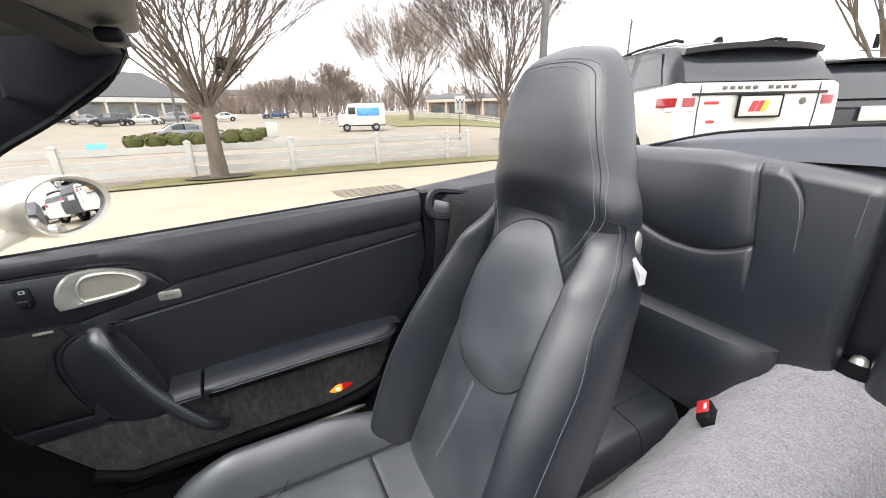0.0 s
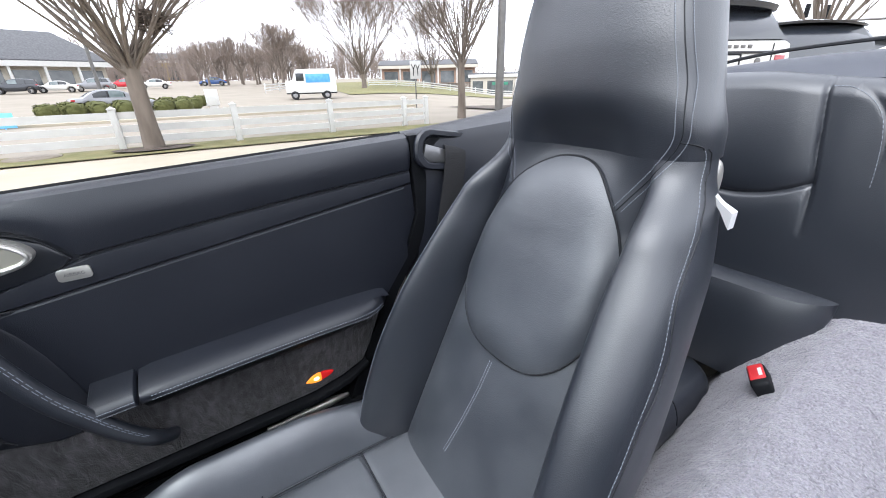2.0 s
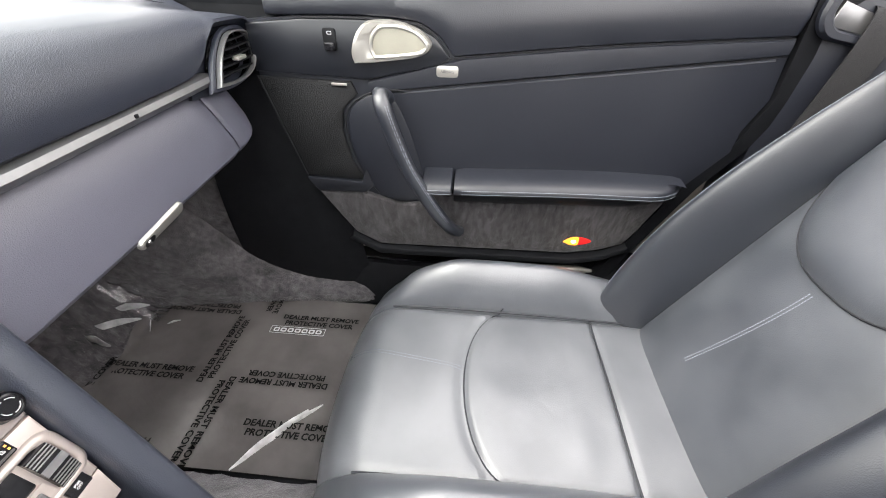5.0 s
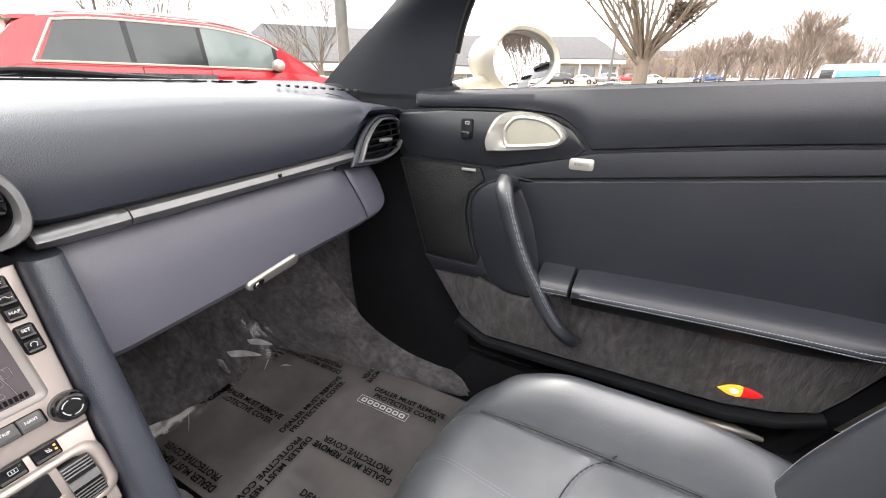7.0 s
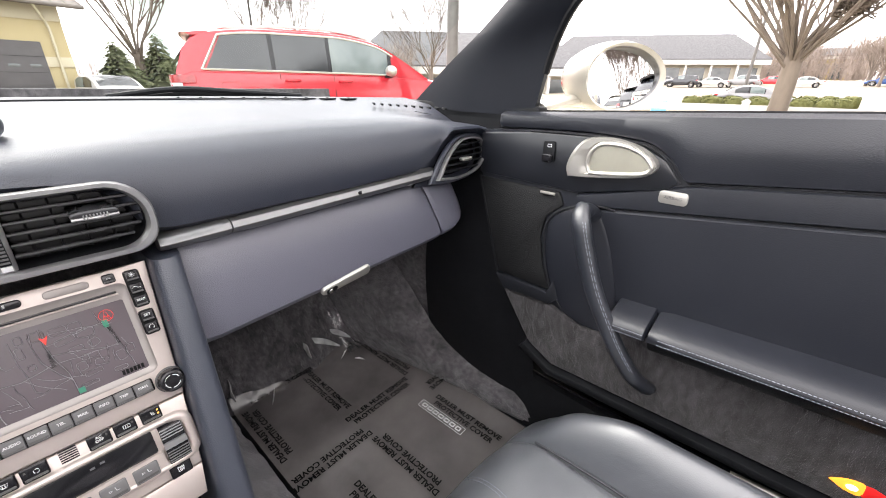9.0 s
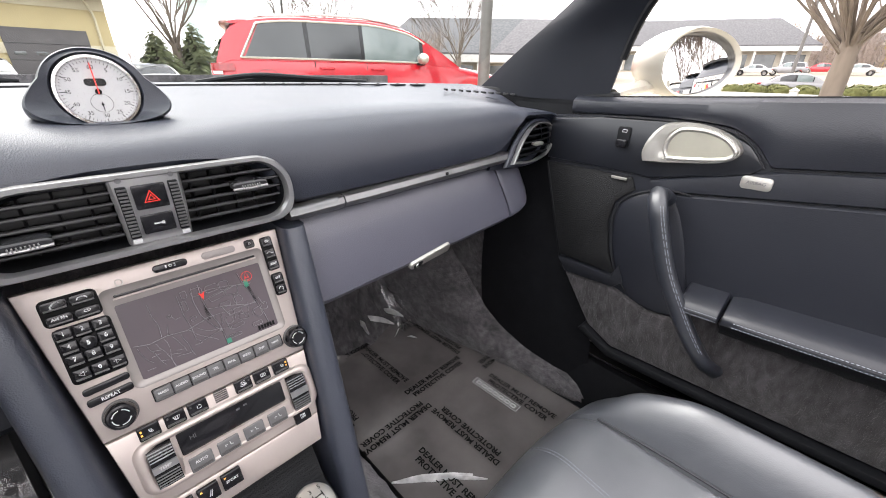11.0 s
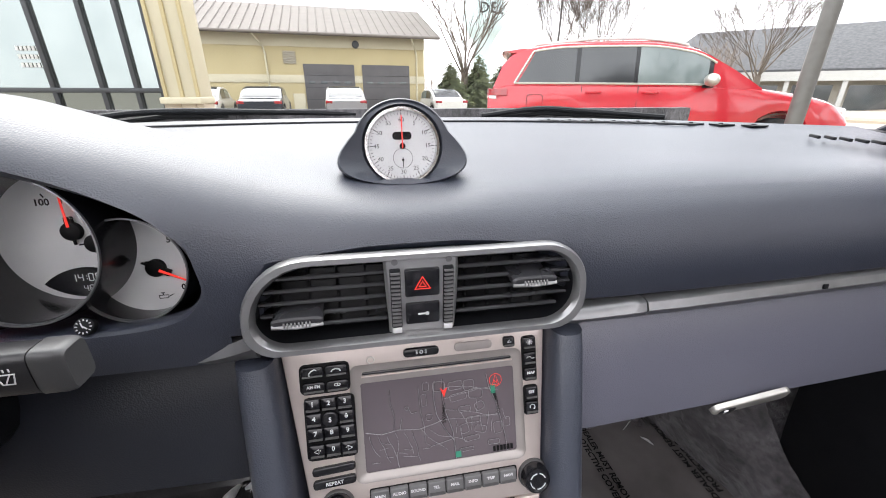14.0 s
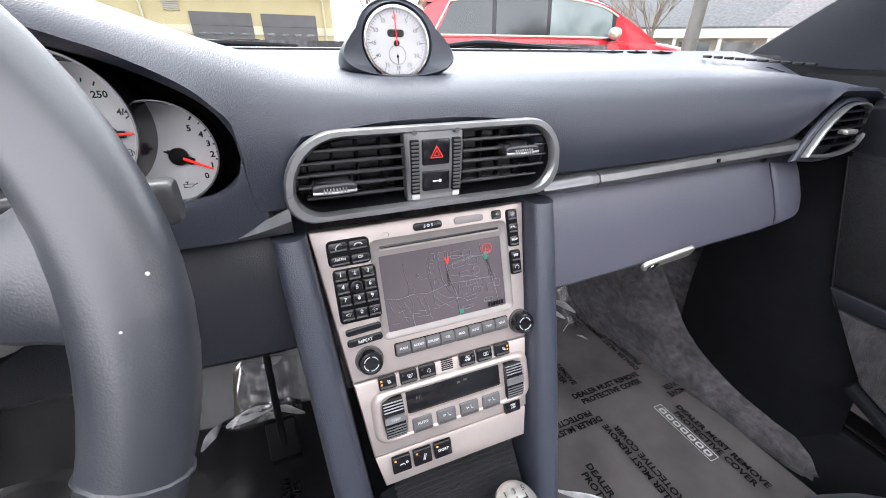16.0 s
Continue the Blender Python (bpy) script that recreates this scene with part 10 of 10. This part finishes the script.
# white SUV behind, with dark roof
white_car, WMx = car("white_suv", 2.25, -5.2, -26, 4.85, 1.95, WHITE_PAINT, TALL, "white SUV with black roof spoiler parked behind", roof_paint=DARK_PAINT, base_z=0.06)
PZ = 1.055
bm = B()
ring_prism(bm, rrect(0.50, 0.25, 0.02, 3), rrect(0.45, 0.20, 0.012, 3), WMx @ Matrix.Translation((-0.030, 0.0, PZ)) @ plane_at((0, 0, 0), (0, -1, 0), (0, 0, 1)), 0.025)
plate = part("plate_frame", bm, BLACK, white_car, "black frame of the dealer plate")
bm = B()
box(bm, (0, 0, 0), (0.02, 0.46, 0.21), 0.004, WMx @ Matrix.Translation((-0.040, 0.0, PZ)))
part("plate", bm, VINYL, plate, "white dealer plate with red and yellow mark")
YELLOW = material("yellow_print", (0.75, 0.42, 0.04), 0.5)
for dy, w, mt in ((0.075, 0.07, RED_PLASTIC), (0.005, 0.05, RED_PLASTIC), (-0.055, 0.06, YELLOW)):
    bm = B()
    loft(bm, [[WMx @ Vector((x, dy + a * w / 2 + b, PZ + c * 0.055)) for a, c, b in ((-1, -1, 0.02), (1, -1, 0.02), (1, 1, -0.02), (-1, 1, -0.02))] for x in (-0.052, -0.055)])
    part("plate_mark", bm, mt, plate, "slanted colour mark")
for k in range(10):
    if k != 5:
        bm = B()
        box(bm, (0, 0, 0), (0.012, 0.050, 0.034), 0.003, WMx @ Matrix.Translation((-0.006, 0.40 - 0.085 * k, 1.250)))
        part("tailgate_bar", bm, POLE, white_car, "dark grey tailgate bar")
bm = B()
box(bm, (0, 0, 0), (0.02, 1.50, 0.028), 0.004, WMx @ Matrix.Translation((-0.008, 0, 1.190)))
part("tailgate_strip", bm, GLOSS_BLACK, white_car, "glossy dark tailgate strip")
for y_, z_, w in ((0.52, 1.10, 0.16), (0.50, 0.90, 0.09)):
    bm = B()
    box(bm, (0, 0, 0), (0.012, w, 0.028), 0.003, WMx @ Matrix.Translation((-0.010, y_, z_)))
    part("tailgate_badge", bm, RED_PLASTIC, white_car, "small red badge bar")
bm = B()
prism(bm, circle(0.035, 20), WMx @ Matrix.Translation((-0.004, -0.50, 1.10)) @ plane_at((0, 0, 0), (0, -1, 0), (0, 0, 1)), 0.012, 0.003)
part("round_badge", bm, POLE, white_car, "dark round badge")
for s in (1, -1):
    bm = B()
    tube(bm, [WMx @ Vector((x, s * 0.62, z)) for x, z in ((0.55, 1.79), (0.70, 1.83), (1.6, 1.85), (2.3, 1.82), (2.45, 1.77))], 0.02, 6)
    part("roof_rail", bm, BLACK, white_car, "black roof rail")
bm = B()
tube(bm, [WMx @ Vector((-0.006, y_, z_)) for y_, z_ in ((0.66, 1.28), (0.665, 1.0), (0.65, 0.7))], 0.006, 4)
tube(bm, [WMx @ Vector((-0.006, y_, z_)) for y_, z_ in ((-0.66, 1.28), (-0.665, 1.0), (-0.65, 0.7))], 0.006, 4)
part("tailgate_gap", bm, SEAM, white_car)
bm = B()
loft(bm, [[WMx @ Vector((0.9 + a, b, 1.79 + c)) for a, b, c in ((-0.14, -0.02, 0), (0.12, -0.02, 0), (0.12, 0.02, 0), (-0.14, 0.02, 0))], [WMx @ Vector((0.84 + a, b, 1.88)) for a, b in ((-0.05, -0.008), (0.03, -0.008), (0.03, 0.008), (-0.05, 0.008))]])
part("roof_antenna", bm, BLACK, white_car)
dark_car, DMx = car("dark_suv", 1.80, -7.0, -30, 4.75, 1.9, DARK_PAINT, SUV, "black SUV parked beside the white one", base_z=0.0)
bm = B()
box(bm, (0, 0, 0), (0.02, 0.44, 0.17), 0.006, DMx @ Matrix.Translation((-0.035, 0.0, 1.00)))
part("plate", bm, VINYL, dark_car, "white dealer plate")
car("white_hatchback", 1.15, -8.95, -34, 4.4, 1.8, WHITE_PAINT, SUV, "white car with red tail lamps parked in the row", base_z=-0.14)
car("grey_hatchback", -0.9, -12.9, -26, 4.4, 1.8, WHITE_PAINT, SEDAN, "white car farther along the row", base_z=-0.30)
# cars by the garage
for x, y, h, pr, pt, lb in ((-4.4, 18.3, 95, SEDAN, DARK_PAINT, "dark car parked by the garage"), (-0.9, 18.5, 95, SEDAN, GREY_PAINT, "silver coupe parked by the garage"), (-6.9, 18.3, 96, SEDAN, WHITE_PAINT, "white car parked by the garage"), (-9.6, 17.0, 96, SEDAN, DARK_PAINT, "dark car parked by the garage"), (4.4, 21.5, 100, SEDAN, WHITE_PAINT, "white car parked by the garage")):
    car("parked_car", x, y, h, 4.4, 1.8, pt, pr, lb, detail=False)
# far car park
for x, y, h, pr, pt, lb in ((34.6, 5.2, -75, SEDAN, GREY_PAINT, "grey saloon among the shrubs"), (72, 13, 95, SUV, DARK_PAINT, "dark SUV before the shops"), (74, 9.5, 95, SEDAN, WHITE_PAINT, "white saloon before the shops"), (76, 6, 95, SUV, GREY_PAINT, "grey car before the shops"),
                            (84, 3, 95, SEDAN, RED_PAINT, "red car before the shops"), (80, -1, 95, SEDAN, WHITE_PAINT, "white car before the shops"), (88, -10, 80, SEDAN, material("blue_car_paint", (0.03, 0.07, 0.2), 0.25, coat=0.6), "blue saloon in the far car park"), (78, 17, 95, SEDAN, GREY_PAINT, "grey car before the shops")):
    car("parked_car", x, y, h, 4.5, 1.8, pt, pr, lb, detail=False)

# delivery van
van = thing("delivery_van", "white step van with a blue side picture", "van", (41, -11, gz(41, -10)))
VM = Matrix.Translation((41.2, -9.6, gz(41, -10))) @ Matrix.Rotation(radians(-104), 4, "Z")
VL = 4.6
bm = B()
loft(bm, [[VM @ Vector((x, s * y, z)) for s, y, z in ((1, 0.95, 0.5), (1, 1.0, 0.9), (1, 0.98, top - 0.12), (1, 0.85, top), (-1, 0.85, top), (-1, 0.98, top - 0.12), (-1, 1.0, 0.9), (-1, 0.95, 0.5))] for x, top in ((0.0, 1.5), (0.12, 1.62), (0.65, 1.70), (0.95, 2.45), (1.15, 2.62), (VL - 0.1, 2.66), (VL, 2.58))])
part("body", bm, WHITE_PAINT, van)
for s in (1, -1):
    bm = B()
    box(bm, (0, 0, 0), (2.2, 0.02, 0.75), 0.005, VM @ Matrix.Translation((2.95, s * 1.0, 1.85)))
    part("side_picture", bm, BLUE_PRINT, van, "blue printed side picture")
    bm = B()
    box(bm, (0, 0, 0), (0.7, 0.02, 0.65), 0.01, VM @ Matrix.Translation((1.35, s * 0.995, 1.95)))
    part("cab_window", bm, TINT, van)
    for wx in (0.75, 3.65):
        bm = B()
        c = VM @ Matrix.Translation((wx, s * 0.86, 0.38)) @ Matrix.Rotation(radians(-90 * s), 4, "X")
        prism(bm, circle(0.38, 24), c @ Matrix.Translation((0, 0, -0.12)), 0.26, 0.03)
        w_ = part("wheel", bm, TYRE, van)
        bm = B()
        prism(bm, circle(0.2, 20), c @ Matrix.Translation((0, 0, 0.13)), 0.02, 0.005)
        part("rim", bm, RIM, w_)
bm = B()
box(bm, (0, 0, 0), (0.02, 1.7, 0.75), 0.01, VM @ Matrix.Translation((0.78, 0, 2.02)) @ Matrix.Rotation(radians(22), 4, "Y"))
part("windscreen", bm, TINT, van)
bm = B()
box(bm, (0, 0, 0), (VL, 2.02, 0.10), 0.01, VM @ Matrix.Translation((VL / 2, 0, 0.55)))
part("bumper_strip", bm, BLACK, van)

# ---- buildings ----
CREAM_WALL = material("cream_wall", (0.40, 0.335, 0.185), 0.85, color2=(0.44, 0.37, 0.21), scale=1.0, bump=0.25, bump_scale=40)
CREAM_PALE = material("pale_cream_wall", (0.47, 0.425, 0.31), 0.85, color2=(0.50, 0.455, 0.34), scale=1.0, bump=0.2, bump_scale=40)
METAL_ROOF = material("brown_metal_roof", (0.150, 0.132, 0.120), 0.75, color2=(0.185, 0.165, 0.150), scale=3, spec=0.25, rough_var=0.08)
GARAGE = material("dark_grey_shutter", (0.065, 0.06, 0.062), 0.6, color2=(0.08, 0.075, 0.075), scale=2)
SHINGLE = material("dark_shingles", (0.060, 0.060, 0.064), 0.9, color2=(0.10, 0.10, 0.105), scale=4, bump=0.6, bump_scale=12)
STONE = material("tan_stone_veneer", (0.36, 0.29, 0.21), 0.9, color2=(0.48, 0.41, 0.32), scale=2, island=0.8, bump=0.5, bump_scale=50)
FRAME = material("black_window_frame", (0.025, 0.027, 0.03), 0.4, rough_var=0.05)
SHOP_WALL = material("pale_shop_wall", (0.40, 0.37, 0.31), 0.85, color2=(0.44, 0.41, 0.35), scale=0.5)
BRICK_FAR = material("far_brown_wall", (0.30, 0.20, 0.15), 0.9, color2=(0.36, 0.25, 0.19), scale=0.5)
YELLOW_WALL = material("yellow_wall", (0.30, 0.23, 0.10), 0.9, color2=(0.34, 0.265, 0.12), scale=0.3)
GLASS_DARK = material("shop_glass", (0.06, 0.07, 0.075), 0.08, color2=(0.11, 0.12, 0.12), scale=0.8, spec=0.8)

MIRROR_GLASS = material("reflecting_glass", (0.22, 0.245, 0.24), 0.03, 0.9, color2=(0.32, 0.345, 0.33), scale=0.6)

# garage building ahead: its wall runs along x with a slight turn
garage = thing("garage_building", "cream garage building with brown metal roof and dark roller doors", "building", (-4, 23.5, -0.5))
GM = Matrix.Translation((-0.1, 23.9, -0.75)) @ Matrix.Rotation(radians(5.5), 4, "Z")
bm = B()
box(bm, (0, 0, 0), (19.0, 0.3, 4.35), 0, GM @ Matrix.Translation((-6.1, 0.15, 2.175)))
part("front_wall", bm, CREAM_WALL, garage)
bm = B()
box(bm, (0, 0, 0), (0.3, 9.0, 4.35), 0, GM @ Matrix.Translation((3.25, 4.65, 2.175)))
part("side_wall", bm, CREAM_WALL, garage)
for z, h, o in ((4.05, 0.62, 0.02), (2.22, 0.38, 0.015)):
    bm = B()
    box(bm, (0, 0, 0), (19.02, 0.04, h), 0.005, GM @ Matrix.Translation((-6.1, -0.015 - o, z)))
    part("wall_band", bm, CREAM_PALE, garage, "pale cream wall band")
bm = B()
E_, RG = 4.35, 6.35
loft(bm, [[GM @ Vector((x, y, z)) for y, z in ((-0.75, E_ - 0.14), (-0.75, E_ + 0.02), (4.6, RG), (9.9, E_ + 0.02), (9.9, E_ - 0.14), (4.6, RG - 0.16))] for x in (-15.8, 4.1)])
roof_g = part("roof", bm, METAL_ROOF, garage, "brown standing-seam metal roof")
for k in range(45):
    bm = B()
    x = -15.6 + 19.6 * k / 44
    a, b = GM @ Vector((x, -0.76, E_ + 0.045)), GM @ Vector((x, 4.6, RG + 0.03))
    tube(bm, [a, b], 0.022, 4)
    part("roof_seam", bm, METAL_ROOF, roof_g)
bm = B()
tube(bm, [GM @ Vector((-15.8, -0.82, E_ - 0.06)), GM @ Vector((4.1, -0.82, E_ - 0.06))], 0.075, 8)
part("gutter", bm, METAL_ROOF, garage, "brown gutter")
for x in (-4.9, 2.95):
    bm = B()
    tube(bm, [GM @ Vector(p) for p in ((x - 0.4, -0.78, E_ - 0.12), (x - 0.05, -0.12, E_ - 0.65), (x, -0.10, E_ - 0.9), (x, -0.10, 0.1))], 0.05, 6)
    part("downpipe", bm, CREAM_PALE, garage)
for x in (-1.82, 1.22):
    bm = B()
    box(bm, (0, 0, 0), (2.62, 0.10, 2.95), 0.01, GM @ Matrix.Translation((x, -0.03, 1.475)))
    d_ = part("roller_door", bm, GARAGE, garage, "dark grey sectional garage door")
    for j in range(4):
        bm = B()
        box(bm, (0, 0, 0), (2.58, 0.02, 0.012), 0, GM @ Matrix.Translation((x, -0.085, 0.6 + 0.6 * j)))
        part("door_joint", bm, SEAM, d_)
    for j in range(4):
        bm = B()
        box(bm, (0, 0, 0), (0.34, 0.02, 0.13), 0.01, GM @ Matrix.Translation((x - 0.95 + 0.63 * j, -0.085, 2.05)))
        part("door_light", bm, GLASS_DARK, d_)
bm = B()
for j in range(7):
    box(bm, (0, 0, 0), (0.62, 0.03, 0.055), 0, GM @ Matrix.Translation((-3.75, -0.05, 2.98 + 0.085 * j)) @ Matrix.Rotation(radians(25), 4, "X"))
part("wall_louvre", bm, SHOP_WALL, garage, "square wall louvre")
bm = B()
prism(bm, circle(0.19, 18), GM @ Matrix.Translation((-0.35, 0.02, 3.92)) @ Matrix.Rotation(radians(90), 4, "X"), 0.16, 0.03)
part("wall_lamp", bm, FRAME, garage, "dark bulkhead lamp")
bm = B()
box(bm, (0, 0, 0), (0.6, 0.06, 1.5), 0.01, GM @ Matrix.Translation((-3.5, -0.03, 0.75)))
part("side_door", bm, CREAM_PALE, garage)

# showroom corner close by: cream pilaster with a stone foot and tall windows
show = thing("showroom", "cream showroom front with black-framed windows and stone base", "building", (-2.6, 7.0, 0))
SY = 7.4
def sx(x):
    return x * SY / 6.5
bm = B()
box(bm, (sx(-2.50), SY + 0.2, 2.6), (sx(0.46), 0.5, 3.65), 0.01)
part("pilaster", bm, CREAM_PALE, show, "cream boarded pilaster")
bm = B()
for x in (-2.30, -2.50, -2.70):
    box(bm, (sx(x), SY - 0.065, 2.6), (0.05, 0.05, 3.65), 0.008)
part("pilaster_battens", bm, CREAM_WALL, show)
bm = B()
box(bm, (sx(-2.5), SY + 0.14, 0.775), (sx(0.52), 0.62, 0.10), 0.02)
part("stone_cap", bm, CREAM_PALE, show)
bm = B()
box(bm, (sx(-2.5), SY + 0.2, 0.25), (sx(0.46), 0.5, 1.0), 0.0)
base_ = part("stone_base", bm, STONE, show)
rng = random.Random(3)
for r_ in range(5):
    x = sx(-2.75)
    while x < sx(-2.24):
        w = rng.uniform(0.12, 0.26)
        w = min(w, sx(-2.24) - x)
        if w > 0.05:
            bm = B()
            box(bm, (x + w / 2, SY - 0.06, 0.26 + 0.11 * r_), (w - 0.008, 0.04 + rng.uniform(0, 0.02), 0.10), 0.008, None, 1)
            part("stone", bm, STONE, base_)
        x += w
for z0, z1 in ((0.94, 4.4), (0.1, 0.90)):
    for x0, x1 in ((-2.80, -3.08), (-3.10, -3.48), (-3.52, -4.05), (-4.09, -4.8), (-4.84, -5.6)):
        bm = B()
        box(bm, ((sx(x0) + sx(x1)) / 2, SY + 0.12, (z0 + z1) / 2), (abs(sx(x0) - sx(x1)), 0.02, z1 - z0))
        part("window_pane", bm, MIRROR_GLASS, show, "reflecting showroom pane")
for x in (-2.78, -3.09, -3.50, -4.07, -4.82):
    bm = B()
    box(bm, (sx(x), SY + 0.10, 2.2), (0.065, 0.10, 4.4), 0.006)
    part("mullion", bm, FRAME, show, "black window frame")
for z in (0.92, 0.06):
    bm = B()
    box(bm, (sx(-4.2), SY + 0.095, z), (sx(2.9), 0.11, 0.07), 0.006)
    part("transom", bm, FRAME, show)
bm = B()
box(bm, (-5.3, SY + 1.4, 2.2), (3.9, 2.2, 4.6), 0)
part("showroom_body", bm, FRAME, show, "dark interior behind the glass")
bm = B()
for k in range(3):
    for j in range(7):
        box(bm, (sx(-4.34 + 0.045 * j), SY + 0.10, 1.26 + 0.11 * k), (0.034, 0.01, 0.06))
part("window_lettering_bars", bm, VINYL, show, "pale lettering bars on the glass")


def shop(name, M, w, d, h, roof_h, wall, label, bays=6, hip=True, colonnade=True, sign=None):
    """A low shop row: wall, hipped roof, bays with glass and posts; local x along the front, front at y = 0."""
    t = thing(name, label, "building", M.translation)
    bm = B()
    box(bm, (0, 0, 0), (w, d, h), 0, M @ Matrix.Translation((0, d / 2, h / 2)))
    part("wall", bm, wall, t)
    bm = B()
    o = 1.6 if colonnade else 0.5
    rings = [[M @ Vector((x * k, y, z)) for x, y in ((-w / 2 - 0.6, y0), (w / 2 + 0.6, y0), (w / 2 + 0.6, y1), (-w / 2 - 0.6, y1))] for k, y0, y1, z in ((1, -o, d + 0.6, h), (1, -o, d + 0.6, h + 0.2), (1 - (0.25 if hip else 0.0), d * 0.42, d * 0.58, h + roof_h))]
    loft(bm, rings)
    part("roof", bm, SHINGLE, t, "dark shingled roof")
    bm = B()
    box(bm, (0, 0, 0), (w + 1.2, 0.12, 0.75), 0, M @ Matrix.Translation((0, -o + 0.02, h - 0.35)))
    part("fascia_board", bm, SHOP_WALL if wall is not SHOP_WALL else VINYL, t, "pale fascia board")
    for k in range(bays):
        x = -w / 2 + w * (k + 0.5) / bays
        bm = B()
        box(bm, (0, 0, 0), (w / bays * 0.72, 0.06, h * 0.66), 0, M @ Matrix.Translation((x, -0.02, h * 0.36)))
        part("shop_window", bm, GLASS_DARK, t, "dark shop window")
        if colonnade:
            bm = B()
            box(bm, (0, 0, 0), (0.32, 0.32, h), 0, M @ Matrix.Translation((-w / 2 + w * k / bays, -o + 0.25, h / 2)))
            part("post", bm, VINYL, t, "white post")
        if sign and k == 1:
            bm = B()
            for j in range(6):
                box(bm, (0, 0, 0), (0.42, 0.04, 0.30), 0, M @ Matrix.Translation((x - 1.3 + 0.52 * j, -o - 0.06, h - 0.35)))
            part("sign_bars", bm, sign, t, "row of plain sign bars")
    return t


def facing(x, y, ang, z=None):
    return Matrix.Translation((x, y, gz(x, y) if z is None else z)) @ Matrix.Rotation(radians(ang), 4, "Z")


shop("dark_roof_shop", facing(38.5, 30.5, -47 - 0, -0.9), 26, 13, 3.4, 4.2, SHOP_WALL, "low shop with a large dark shingle roof and white posts", 7, True, True, RED_PLASTIC)
shop("shop_row", facing(84, 24, -66), 36, 12, 3.9, 4.6, SHOP_WALL, "row of pale shops with a dark roof beyond the car park", 9)
shop("yellow_block", facing(165, 2, -88), 24, 12, 6.0, 2.5, YELLOW_WALL, "yellow block far beyond the car park", 6, True, False)
shop("brown_shop", facing(100, -62, -122), 26, 10, 4.6, 1.6, BRICK_FAR, "brown shop across the grass island", 5, False, True)
shop("pale_shop", facing(86, -76, -132), 16, 10, 5.2, 0.5, SHOP_WALL, "pale shop with a green awning", 4, False, False)
bm = B()
box(bm, (0, 0, 0), (4, 1.2, 0.7), 0.05, facing(82.0, -72.5, -132) @ Matrix.Translation((0, -0.5, 2.8)))
solo("awning", bm, material("green_awning", (0.03, 0.16, 0.10), 0.7), "green awning over a shop front", "awning")

# water tower
tower = thing("water_tower", "pale teal water tower with large dark letters", "water tower", (32.4, 116, -3))
bm = B()
loft(bm, [[(32.4 + r_ * math.cos(a), 116 + r_ * math.sin(a), z) for a in [2 * math.pi * k / 32 for k in range(32)]] for r_, z in ((2.6, -4), (2.4, 8), (2.5, 12.5), (3.6, 14.5), (5.2, 16.5), (5.6, 19), (5.5, 22), (4.6, 24.5), (2.4, 26), (0.1, 26.4))])
part("tank", bm, material("pale_teal_paint", (0.50, 0.62, 0.62), 0.5, color2=(0.56, 0.66, 0.66), scale=0.2), tower)
bm = B()
for k, ch in enumerate("DEL"):
    a = radians(-105 + 24 * k)
    lettering(bm, ch, 3.4, plane_at((32.4 + 5.75 * math.cos(a), 116 + 5.75 * math.sin(a), 20.4), (-math.sin(a), math.cos(a), 0), (0, 0, 1)), bold=0.05)
part("tank_letters", bm, FRAME, tower, smooth=False)
